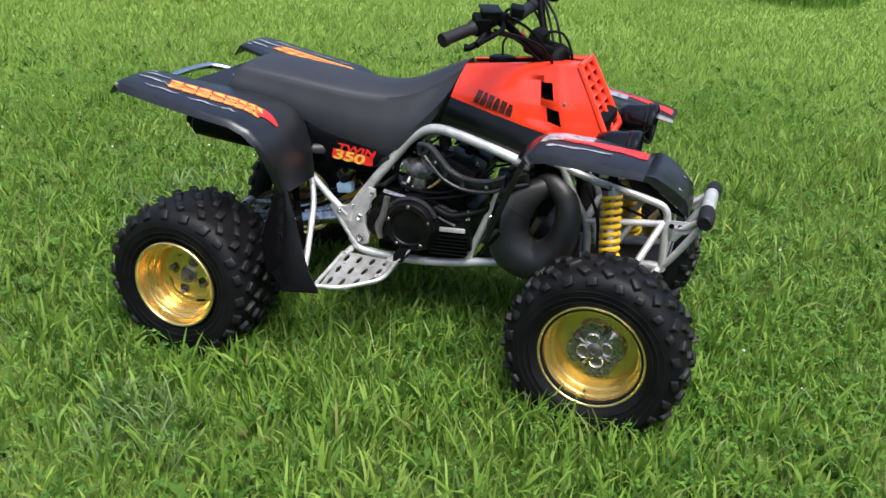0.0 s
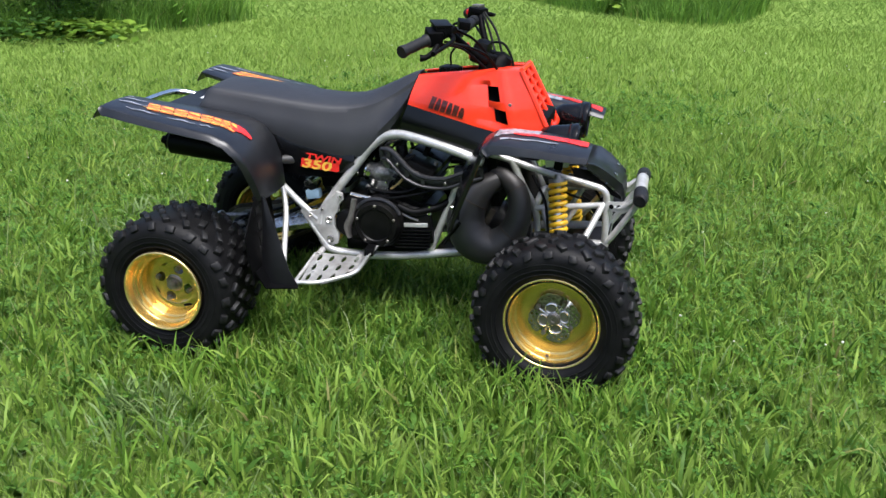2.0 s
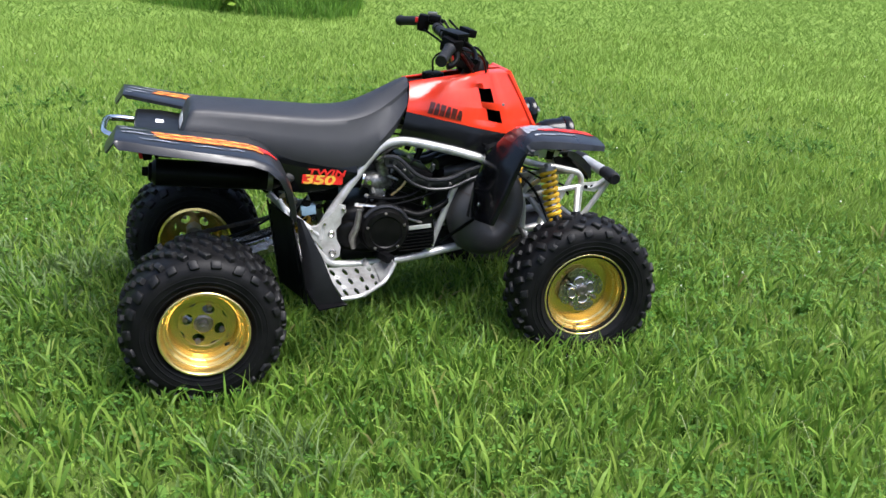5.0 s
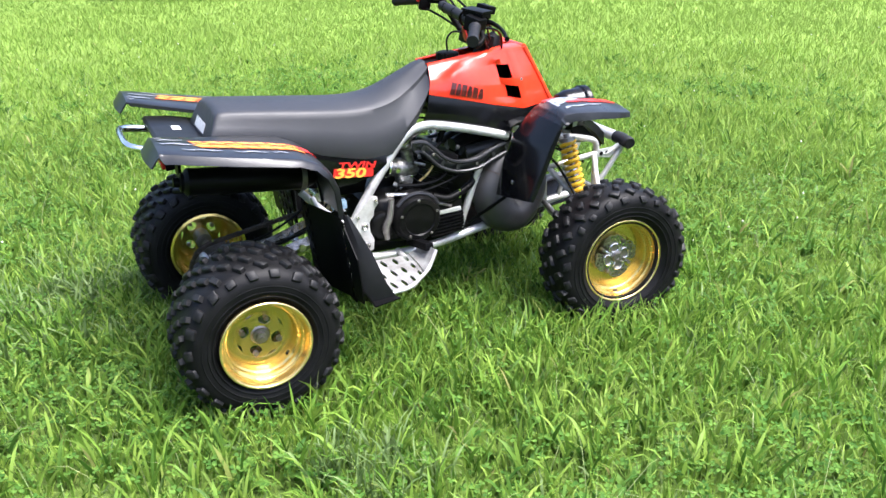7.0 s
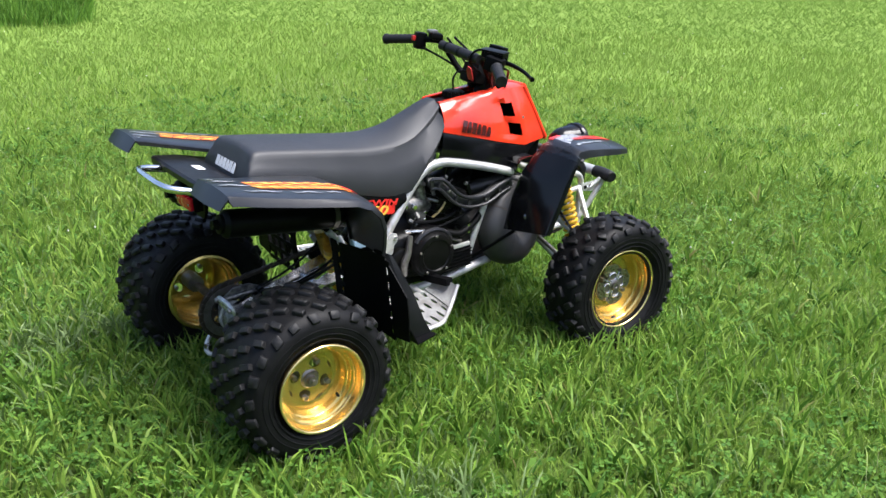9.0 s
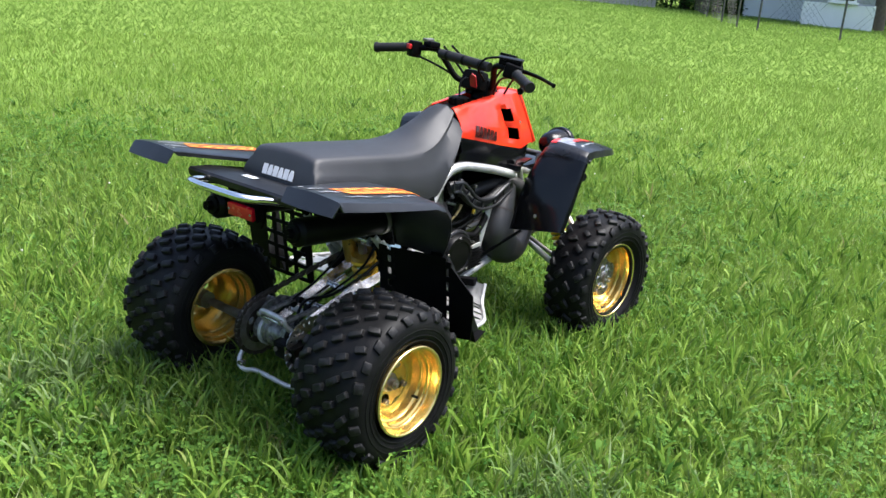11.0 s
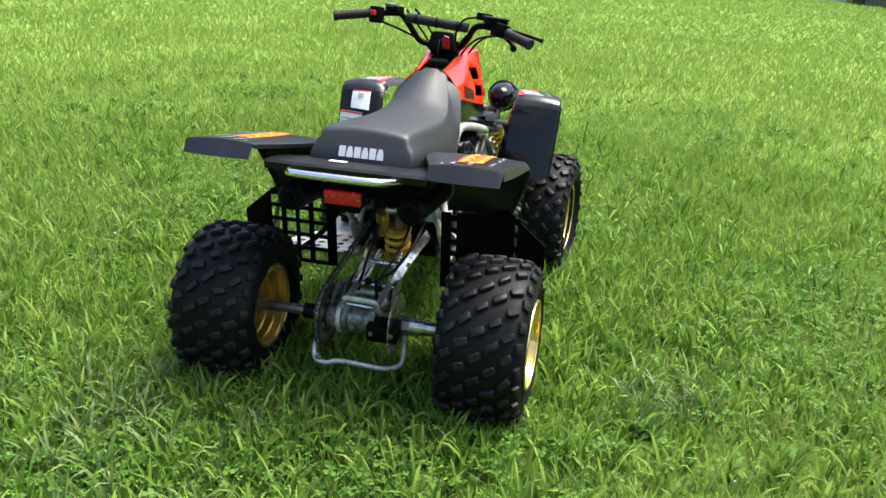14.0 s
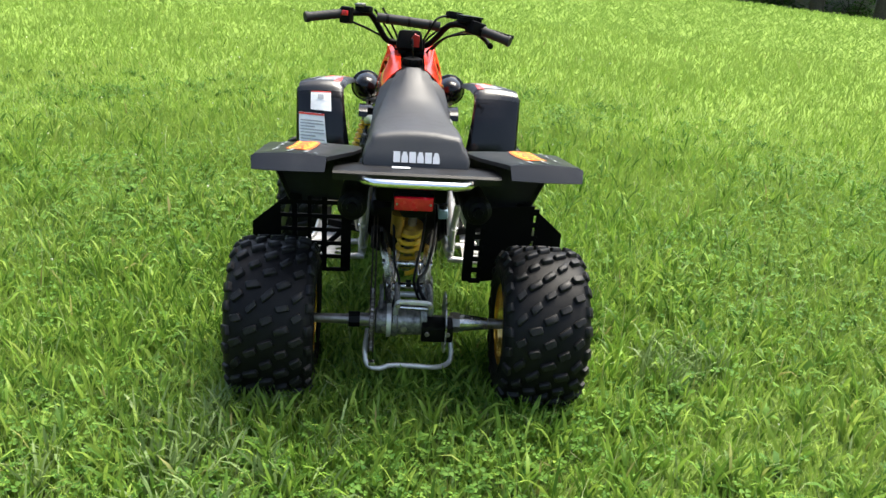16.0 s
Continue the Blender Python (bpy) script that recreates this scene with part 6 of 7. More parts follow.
GRASS = leaf_material("grass_blade", (0.056, 0.125, 0.017), (0.295, 0.400, 0.074), (0.84, 0.95, 0.74), rough=0.48, through=0.40, dry=0.025, spec=0.19, mid=(0.165, 0.280, 0.040))
# far lawn's extra brightness is put into these paler copies of the blades
BRIGHTENED = leaf_material("brightened_lawn_grass", (0.190, 0.290, 0.056), (0.250, 0.350, 0.078), (0.92, 0.96, 0.88), rough=0.8, through=0.36, dry=0.006, spec=0.1)
FAR = leaf_material("distant_lawn_grass", (0.172, 0.266, 0.055), (0.197, 0.293, 0.066), (0.94, 0.97, 0.90), rough=0.9, through=0.40, patch_scale=0.25, spec=0.05)
MIDTONE = leaf_material("midtone_grass_blade", (0.165, 0.275, 0.042), (0.295, 0.402, 0.074), (0.86, 0.95, 0.78), rough=0.65, through=0.40, dry=0.01, spec=0.15)
CLOVER = leaf_material("clover_leaf", (0.048, 0.122, 0.020), (0.150, 0.265, 0.046), (0.82, 0.94, 0.78), rough=0.62, spec=0.12)
DULL = leaf_material("dull_grass_blade", (0.105, 0.168, 0.045), (0.230, 0.310, 0.115), (0.9, 0.95, 0.9), rough=0.5, through=0.25, spec=0.25)

soil = bpy.data.materials.new("grassy_soil")
soil.use_nodes = True
nt = soil.node_tree
geo = nt.nodes.new("ShaderNodeNewGeometry")
n1, n2 = nt.nodes.new("ShaderNodeTexNoise"), nt.nodes.new("ShaderNodeTexNoise")
n1.inputs["Scale"].default_value, n1.inputs["Detail"].default_value = 45, 8
n2.inputs["Scale"].default_value, n2.inputs["Detail"].default_value = 0.35, 6
for n in (n1, n2):
    nt.links.new(geo.outputs["Position"], n.inputs["Vector"])
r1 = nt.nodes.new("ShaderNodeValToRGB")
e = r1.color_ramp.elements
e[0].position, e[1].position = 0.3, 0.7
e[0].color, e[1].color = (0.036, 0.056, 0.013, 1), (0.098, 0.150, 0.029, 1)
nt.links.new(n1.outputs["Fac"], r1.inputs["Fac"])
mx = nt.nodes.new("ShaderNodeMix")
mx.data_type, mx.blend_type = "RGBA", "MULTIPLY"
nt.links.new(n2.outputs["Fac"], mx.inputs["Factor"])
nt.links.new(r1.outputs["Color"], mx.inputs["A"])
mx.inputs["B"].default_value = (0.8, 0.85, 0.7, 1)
# paler ground away from the bike; dark soil round it stands for shade between blades
pale_ground = nt.nodes.new("ShaderNodeValToRGB")
pale_ground.color_ramp.elements[0].color, pale_ground.color_ramp.elements[1].color = (0.160, 0.244, 0.045, 1), (0.206, 0.300, 0.061, 1)
nt.links.new(n1.outputs["Fac"], pale_ground.inputs["Fac"])
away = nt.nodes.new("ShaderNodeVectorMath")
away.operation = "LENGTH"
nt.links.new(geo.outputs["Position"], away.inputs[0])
# painted tone: dark to pale by distance from the bike, made uneven with noise
pale_away = nt.nodes.new("ShaderNodeMapRange")
pale_away.inputs["From Min"].default_value, pale_away.inputs["From Max"].default_value = 0.5, 7.0
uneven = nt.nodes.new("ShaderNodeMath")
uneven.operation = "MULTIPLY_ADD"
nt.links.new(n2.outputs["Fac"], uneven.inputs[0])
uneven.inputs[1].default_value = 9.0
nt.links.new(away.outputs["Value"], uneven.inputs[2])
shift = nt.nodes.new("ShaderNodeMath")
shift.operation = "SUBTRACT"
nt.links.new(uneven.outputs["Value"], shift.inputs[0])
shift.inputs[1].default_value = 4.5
nt.links.new(shift.outputs["Value"], pale_away.inputs["Value"])
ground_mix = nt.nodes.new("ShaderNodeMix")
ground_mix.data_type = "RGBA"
nt.links.new(pale_away.outputs["Result"], ground_mix.inputs["Factor"])
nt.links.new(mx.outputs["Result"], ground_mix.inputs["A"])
nt.links.new(pale_ground.outputs["Color"], ground_mix.inputs["B"])
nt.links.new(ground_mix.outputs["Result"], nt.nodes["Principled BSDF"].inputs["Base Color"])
nt.nodes["Principled BSDF"].inputs["Roughness"].default_value = 0.9
nt.nodes["Principled BSDF"].inputs["Specular IOR Level"].default_value = 0.1
bp = nt.nodes.new("ShaderNodeBump")
bp.inputs["Strength"].default_value, bp.inputs["Distance"].default_value = 0.6, 0.03
nt.links.new(n1.outputs["Fac"], bp.inputs["Height"])
nt.links.new(bp.outputs["Normal"], nt.nodes["Principled BSDF"].inputs["Normal"])

coarse = np.concatenate([-np.geomspace(1500, 16, 16), np.linspace(-15, 30, 91), np.geomspace(32, 1500, 16)])
fine_y = np.concatenate([-np.geomspace(1500, 26, 16), np.linspace(-25, 25, 101), np.geomspace(27, 1500, 16)])
gx, gy = np.meshgrid(coarse, fine_y, indexing="ij")
gz = ground_z(gx, gy)
gz = np.maximum(gz, -4.5)
h, w = gx.shape
me = bpy.data.meshes.new("ground")
ids = np.arange(h * w).reshape(h, w)
quads = np.stack([ids[:-1, :-1], ids[1:, :-1], ids[1:, 1:], ids[:-1, 1:]], -1).reshape(-1, 4)
me.from_pydata(np.stack([gx, gy, gz], -1).reshape(-1, 3).tolist(), [], quads.tolist())
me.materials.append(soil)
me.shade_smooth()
tagged(new("ground", me), "green lawn soil reaching to the horizon, tinted darker round the bike", "ground", kind="structure")


def stuff_mesh(name, verts, faces, mat, label, category):
    """One object from arrays of places and of equal-sided faces."""
    me = bpy.data.meshes.new(name)
    k = faces.shape[1]
    me.vertices.add(len(verts))
    me.vertices.foreach_set("co", np.ascontiguousarray(verts, np.float32).ravel())
    me.loops.add(faces.size)
    me.loops.foreach_set("vertex_index", np.ascontiguousarray(faces, np.int32).ravel())
    me.polygons.add(len(faces))
    me.polygons.foreach_set("loop_start", np.arange(0, faces.size, k, dtype=np.int32))
    me.polygons.foreach_set("loop_total", np.full(len(faces), k, np.int32))
    me.update(calc_edges=True)
    me.materials.append(mat)
    me.shade_smooth()
    return tagged(new(name, me), label, category, kind="stuff")


def blades(rng, x, y, length, width, lean, bend, segs=2):
    """Grass blades as narrow bent strips, ending in a point: places and triangles."""
    n = len(x)
    z = ground_z(x, y) - 0.004
    a = rng.uniform(0, 2 * np.pi, n)
    d = np.stack([np.cos(a), np.sin(a)], -1)
    f = rng.uniform(0, 2 * np.pi, n)
    sx = np.stack([np.cos(f), np.sin(f)], -1)
    base = np.stack([x, y, z], -1)
    rows = []
    for k in range(segs + 1):
        t = k / segs
        out = lean * t + bend * t * t
        up = np.sqrt(np.maximum(1 - 0.55 * np.minimum(out, 1.2) ** 2, 0.2)) * t
        p = base.copy()
        p[:, :2] += d * (out * length * 0.8)[:, None]
        p[:, 2] += up * length
        if k < segs:
            half = sx * (width * (1 - 0.35 * t) / 2)[:, None]
            l, r = p.copy(), p.copy()
            l[:, :2] -= half
            r[:, :2] += half
            rows += [l, r]
        else:
            rows.append(p)
    verts = np.stack(rows, 1)
    m = verts.shape[1]
    tri = []
    for k in range(segs - 1):
        i = 2 * k
        tri += [(i, i + 1, i + 3), (i, i + 3, i + 2)]
    i = 2 * (segs - 1)
    tri.append((i, i + 1, i + 2))
    tri = np.array(tri)
    faces = (np.arange(n)[:, None, None] * m + tri[None]).reshape(-1, 3)
    return verts.reshape(-1, 3), faces


def patchy(x, y, f=1.0):
    """A smooth value from 0 to 1 that varies over the lawn."""
    v = np.sin(2.1 * f * x + 1.3 * np.sin(1.7 * f * y)) + np.sin(2.7 * f * y + 1.9 * np.sin(1.1 * f * x + 0.7)) + 0.6 * np.sin(5.3 * f * (x + y) + 2 * np.sin(3 * f * x))
    return np.clip(v / 4.4 + 0.5, 0, 1)


def under_tyre(x, y):
    """True where a tyre presses the lawn flat."""
    hit = np.zeros(len(x), bool)
    for cx, cy, hx, hy in ((0, -0.416, 0.10, 0.125), (0, 0.416, 0.10, 0.125), (1.28, -0.42, 0.10, 0.09), (1.28, 0.42, 0.10, 0.09)):
        hit |= (np.abs(x - cx) < hx) & (np.abs(y - cy) < hy)
    return hit


rng = np.random.default_rng(4)
CX, CY = 0.4, 0.2


def polar_lawn(count, r0, r1, power, a0, a1):
    """Places round the bike, thinning out with distance as r to that power."""
    u = rng.uniform(0, 1, count)
    k = 2.0 - power
    r = (r0 ** k + u * (r1 ** k - r0 ** k)) ** (1 / k)
    a = np.radians(rng.uniform(a0, a1, count))
    return CX + r * np.cos(a), CY + r * np.sin(a), r


# close lawn
x, y, r = polar_lawn(140000, 0.0, 3.5, 0.15, 0, 360)
keep = ~under_tyre(x, y)
x, y = x[keep], y[keep]
away_r = np.hypot(x - CX, y - CY)
far_share = np.clip((away_r - 0.7) / 2.0, 0, 1)
by_wheel = np.zeros(len(x))
for cx, cy in ((0, -0.416), (0, 0.416), (1.28, -0.42), (1.28, 0.42)):
    by_wheel = np.maximum(by_wheel, np.exp(-((x - cx) ** 2 + (y - cy) ** 2) / 0.09))
L = rng.uniform(0.05, 0.125, len(x)) * (0.62 + 0.7 * patchy(x, y)) * (1 + 0.30 * by_wheel) * (1 - 0.12 * far_share)
wide = rng.uniform(0.0046, 0.0108, len(x))
kind = rng.uniform(0, 1, len(x))
# share of brightened blades rises with distance from the bike
bright_share = 0.08 + 0.16 * patchy(x - 5, y + 1, 0.5) + 0.34 * far_share
light_share = bright_share + 0.20 + 0.36 * far_share
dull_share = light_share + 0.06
for pick, mat, label in ((kind > dull_share, GRASS, "uncut green grass blades round the bike"), (kind < bright_share, BRIGHTENED, "paler grass blades round the bike"), ((kind >= bright_share) & (kind <= light_share), MIDTONE, "light green grass blades round the bike"), ((kind > light_share) & (kind <= dull_share), DULL, "dull grey-green grass blades round the bike")):
    n = int(pick.sum())
    vs, fs = blades(rng, x[pick], y[pick], L[pick], wide[pick], rng.uniform(0.02, 0.45, n), rng.uniform(0.05, 0.70, n), 3)
    stuff_mesh("grass", vs, fs, mat, label, "grass")
# lawn up to nine metres: darker near the bike, brightened blades farther off
x, y, r = polar_lawn(270000, 3.5, 9.5, 1.0, 0, 360)
L = rng.uniform(0.05, 0.105, len(x)) * (0.75 + 0.45 * patchy(x, y))
wide = rng.uniform(0.0048, 0.0098, len(x)) * (r / 3.2) ** 0.5
bright_share = rng.uniform(0, 1, len(x)) < np.clip(0.30 + (r - 3.5) / 5.0, 0.0, 1.0)
dark_share = rng.uniform(0, 1, len(x)) < np.clip(0.22 * (1 - (r - 3.5) / 4.0), 0.0, 1.0)
for pick, mat, label in ((dark_share, GRASS, "darker green blades farther from the bike"), (~bright_share & ~dark_share, MIDTONE, "bright green lawn farther from the bike"), (bright_share & ~dark_share, BRIGHTENED, "finer pale green lawn grass")):
    n = int(pick.sum())
    vs, fs = blades(rng, x[pick], y[pick], L[pick], wide[pick], rng.uniform(0.05, 0.6, n), rng.uniform(0.1, 0.8, n), 2)
    stuff_mesh("grass", vs, fs, mat, label, "grass")
# far lawn
for count, a0, a1, grow in ((420000, -45, 150, 1.0), (90000, 150, 315, 2.0)):
    x, y, r = polar_lawn(count, 9.5, 42.0, 1.3, a0, a1)
    keep = 0.495 * x - 0.869 * y < 15.6
    x, y, r = x[keep], y[keep], r[keep]
    vs, fs = blades(rng, x, y, rng.uniform(0.06, 0.12, len(x)), rng.uniform(0.006, 0.012, len(x)) * grow * (r / 3.2) ** 0.8, rng.uniform(0.3, 1.0, len(x)), rng.uniform(0.2, 0.8, len(x)), 1)
    stuff_mesh("grass", vs, fs, FAR, "distant bright green lawn", "grass")
# tufts of longer, broader blades
for count, n, cx0, cy0, spread, lo, hi, mat, label in ((2300, 9, None, None, 0.014, 0.008, 0.0145, GRASS, "longer tufts of broad green grass"), (46, 16, -0.50, 0.56, 0.17, 0.007, 0.0125, DULL, "patch of long grey-green grass behind the rear wheel"), (13, 16, 0.17, -0.93, 0.11, 0.005, 0.009, DULL, "patch of dull straw-coloured grass beside the bike")):
    if cx0 is None:
        tx, ty, r = polar_lawn(count, 0.0, 3.6, 0.95, 0, 360)
    else:
        tx, ty = rng.normal(cx0, spread, count), rng.normal(cy0, spread, count)
    keep = ~under_tyre(tx, ty)
    tx, ty = tx[keep], ty[keep]
    x = np.repeat(tx, n) + rng.normal(0, 0.016, len(tx) * n)
    y = np.repeat(ty, n) + rng.normal(0, 0.016, len(tx) * n)
    vs, fs = blades(rng, x, y, rng.uniform(0.08, 0.165, len(x)), rng.uniform(lo, hi, len(x)), rng.uniform(0.02, 0.45, len(x)), rng.uniform(0.05, 0.8, len(x)), 4)
    stuff_mesh("grass_tuft", vs, fs, mat, label, "grass")


def clovers(rng, x, y, stem, size):
    """Three-leaved clover heads, each leaflet a folded pair of triangles."""
    n = len(x)
    z = ground_z(x, y) + stem
    turn = rng.uniform(0, 2 * np.pi, n)
    tilt = rng.uniform(-0.35, 0.35, (n, 2))
    out, faces = [], []
    for k in range(3):
        a = turn + k * 2.0944
        d = np.stack([np.cos(a), np.sin(a)], -1)
        w = np.stack([-np.sin(a), np.cos(a)], -1)
        for along, across, up in ((0.05, 0, 0), (0.6, -0.48, 0.10), (1.0, -0.30, 0.05), (0.93, 0, -0.04), (1.0, 0.30, 0.05), (0.6, 0.48, 0.10)):
            q = d * (along * size)[:, None] + w * (across * size)[:, None]
            zz = z + up * size + (q * tilt).sum(1)
            out.append(np.stack([x + q[:, 0], y + q[:, 1], zz], -1))
        o = 6 * k
        faces += [(o, o + 1, o + 2), (o, o + 2, o + 3), (o, o + 3, o + 4), (o, o + 4, o + 5)]
    verts = np.stack(out, 1)
    faces = (np.arange(n)[:, None, None] * 18 + np.array(faces)[None]).reshape(-1, 3)
    return verts.reshape(-1, 3), faces


x, y, r = polar_lawn(62000, 0.0, 4.2, 0.5, 0, 360)
near_patch = 0.35 * np.exp(-((x + 0.6) ** 2 + (y - 1.0) ** 2) / 0.9)
keep = (patchy(x + 3, y - 2, 0.8) + near_patch + rng.normal(0, 0.20, len(x)) > 0.53) & ~under_tyre(x, y)
x, y = x[keep], y[keep]
vs, fs = clovers(rng, x, y, rng.uniform(0.022, 0.088, len(x)), rng.uniform(0.008, 0.018, len(x)))
stuff_mesh("clover", vs, fs, CLOVER, "patches of green clover leaves in the lawn", "clover")
# thin pale seed stalks
x, y, r = polar_lawn(3200, 0.6, 5.0, 0.4, 0, 360)
keep = ~under_tyre(x, y)
x, y = x[keep], y[keep]
vs, fs = blades(rng, x, y, rng.uniform(0.12, 0.24, len(x)), rng.uniform(0.0016, 0.0028, len(x)), rng.uniform(0.1, 0.7, len(x)), rng.uniform(0.1, 0.8, len(x)), 3)
stuff_mesh("grass_stalk", vs, fs, leaf_material("pale_stalk", (0.22, 0.30, 0.10), (0.42, 0.46, 0.22), (0.9, 0.9, 0.9), rough=0.5), "thin pale grass stalks", "grass")
# low broad-leaved rosettes among the grass
cx_, cy_, r = polar_lawn(1500, 0.0, 5.0, 0.4, 0, 360)
keep = ~under_tyre(cx_, cy_)
cx_, cy_ = cx_[keep], cy_[keep]
n = 8
x, y = np.repeat(cx_, n), np.repeat(cy_, n)
vs, fs = blades(rng, x, y, rng.uniform(0.05, 0.10, len(x)), rng.uniform(0.016, 0.030, len(x)), rng.uniform(0.5, 1.0, len(x)), rng.uniform(0.2, 0.7, len(x)), 3)
stuff_mesh("rosette_weed", vs, fs, CLOVER, "low broad-leaved weeds scattered in the lawn", "weeds")
# small white clover flowers
x, y, r = polar_lawn(330, 1.2, 11.0, 0.9, -30, 250)
z = ground_z(x, y) + rng.uniform(0.06, 0.11, len(x))
ball = bmesh.new()
bmesh.ops.create_icosphere(ball, subdivisions=1, radius=1)
bv = np.array([v.co[:] for v in ball.verts])
bf = np.array([[v.index for v in f.verts] for f in ball.faces])
ball.free()
size = rng.uniform(0.003, 0.0062, len(x))
vs = (np.stack([x, y, z], -1)[:, None] + bv[None] * size[:, None, None]).reshape(-1, 3)
fs = (np.arange(len(x))[:, None, None] * len(bv) + bf[None]).reshape(-1, 3)
stuff_mesh("clover_flower", vs, fs, material("clover_flower", (0.60, 0.60, 0.50), 0.7, spread=0.2), "tiny white clover flowers dotted over the lawn", "flower")

# ---- shrubs, weeds and tall grass beyond the lawn ----
LEAF_DARK = leaf_material("shrub_leaf", (0.022, 0.060, 0.012), (0.075, 0.165, 0.025), (0.85, 0.95, 0.85), patch_scale=2.0)
LEAF_FROND = leaf_material("frond_leaf", (0.060, 0.150, 0.018), (0.150, 0.290, 0.035), (0.85, 0.95, 0.85), patch_scale=2.0)
LEAF_PALE = leaf_material("pale_weed_leaf", (0.110, 0.210, 0.022), (0.240, 0.360, 0.045), (0.9, 0.95, 0.85), patch_scale=2.0)
TALL = leaf_material("tall_grass_blade", (0.075, 0.165, 0.024), (0.200, 0.350, 0.050), (0.85, 0.95, 0.85), patch_scale=1.2, dry=0.03)
BARK = material("bark", (0.050, 0.040, 0.032), 0.85, spread=0.35, scale=14, bump=0.6, bump_scale=40)
BARK_PALE = material("pale_bark", (0.28, 0.25, 0.21), 0.8, spread=0.3, scale=20, bump=0.4, bump_scale=60)


def gz1(x, y):
    return float(ground_z(np.array([x]), np.array([y]))[0])


def leaf_array(rng, centre, size, aspect=0.5, flat=0.6):
    """Diamond-shaped leaves about the given places, lying at random slants."""
    n = len(centre)
    a = rng.uniform(0, 2 * np.pi, n)
    tip = np.stack([np.cos(a), np.sin(a), rng.uniform(-0.9, 0.5, n) * flat], -1)
    tip /= np.linalg.norm(tip, axis=1)[:, None]
    wide = np.cross(tip, np.stack([rng.normal(0, 0.4, n), rng.normal(0, 0.4, n), np.ones(n)], -1))
    wide /= np.linalg.norm(wide, axis=1)[:, None] + 1e-6
    s = np.asarray(size)[:, None]
    v = np.stack([centre, centre + tip * s * 0.45 + wide * s * aspect / 2, centre + tip * s, centre + tip * s * 0.45 - wide * s * aspect / 2], 1)
    return v.reshape(-1, 3), (np.arange(n)[:, None] * 4 + np.arange(4)[None])


def fronds(rng, roots, length, pairs=9):
    """Arching feather leaves: leaflets in pairs along a drooping rib."""
    vs, fs, k = [], [], 0
    for (x, y, z), l in zip(roots, length):
        a = rng.uniform(0, 2 * math.pi)
        out = np.array([math.cos(a), math.sin(a), 0.0])
        sidew = np.array([-math.sin(a), math.cos(a), 0.0])
        rise, droop = rng.uniform(0.1, 0.5), rng.uniform(0.6, 1.2)
        for i in range(pairs):
            t = (i + 1.5) / (pairs + 1)
            c = np.array([x, y, z]) + out * l * t + np.array([0, 0, l * (rise * t - droop * t * t)])
            ll = l * 0.26 * (1.0 - 0.45 * abs(t - 0.5))
            for sg in (-1, 1):
                d = sidew * sg * 0.9 + out * 0.35 + np.array([0, 0, -0.25])
                w = out * 0.14
                vs += [c, c + d * ll * 0.5 + w * ll, c + d * ll, c + d * ll * 0.5 - w * ll]
                fs.append((k, k + 1, k + 2, k + 3))
                k += 4
    return np.array(vs), np.array(fs)


def array_part(name, verts, faces, mat, parent, label=""):
    ob = stuff_mesh(name, verts, faces, mat, label or name.replace("_", " "), name)
    for key in ("label", "category", "kind"):
        if key in ob and key != "kind":
            del ob[key]
    if label:
        ob["label"] = label
    ob.parent = parent
    return ob


def clumps(rng, n, boxes):
    """Leaf places gathered into uneven clumps: (x, y, z, radius, share)."""
    out = []
    for x, y, z, r, k in boxes:
        m = int(n * k)
        d = rng.normal(0, 1, (m, 3))
        d /= np.linalg.norm(d, axis=1)[:, None]
        out.append(np.array([x, y, z]) + d * (r * rng.uniform(0.35, 1.0, m) ** 0.6)[:, None])
    return np.concatenate(out)


def shrub(name, x, y, label, stems, height, spread, leaves, leaf_size, mat, bark, frond=0, seed=1):
    rng2 = np.random.default_rng(seed)
    z = gz1(x, y)
    ob = new(name)
    ob.location = (x, y, z)
    tagged(ob, label, "shrub")
    tops = []
    for k in range(stems):
        a = 2 * math.pi * k / stems + rng2.uniform(-0.4, 0.4)
        lean = rng2.uniform(0.2, 0.5) * spread
        p = [(0.08 * math.cos(a), 0.08 * math.sin(a), -0.05), (lean * 0.4 * math.cos(a), lean * 0.4 * math.sin(a), height * 0.35), (lean * math.cos(a + 0.3), lean * math.sin(a + 0.3), height * 0.72)]
        part("stem", tube(p, [0.030, 0.022, 0.010], 7, 4), bark, ob)
        tops.append(p[2])
        for q in range(2):
            b = a + rng2.uniform(-1, 1)
            part("limb", tube([p[1], (p[1][0] + 0.3 * spread * math.cos(b), p[1][1] + 0.3 * spread * math.sin(b), p[1][2] + 0.25 * height)], [0.014, 0.006], 6, straight=True), bark, ob)
    boxes = [(rng2.uniform(-0.55, 0.55) * spread, rng2.uniform(-0.55, 0.55) * spread, rng2.uniform(0.06, 0.85) ** 1.3 * height, rng2.uniform(0.22, 0.42) * spread, 1 / 20) for _ in range(20)]
    c = clumps(rng2, leaves, boxes)
    c = c[c[:, 2] > 0.05]
    v, f = leaf_array(rng2, c, rng2.uniform(0.7, 1.3, len(c)) * leaf_size)
    array_part("crown", v, f, mat, ob)
    if frond:
        r = rng2.uniform(0.45, 1.0, frond) * spread * 0.75
        a = rng2.uniform(0, 2 * math.pi, frond)
        roots = np.stack([r * np.cos(a), r * np.sin(a), rng2.uniform(0.22, 0.9, frond) * height], -1)
        v, f = fronds(rng2, roots, rng2.uniform(0.45, 0.75, frond))
        array_part("frond", v, f, LEAF_FROND, ob, "arching feather-shaped leaves")
    return ob


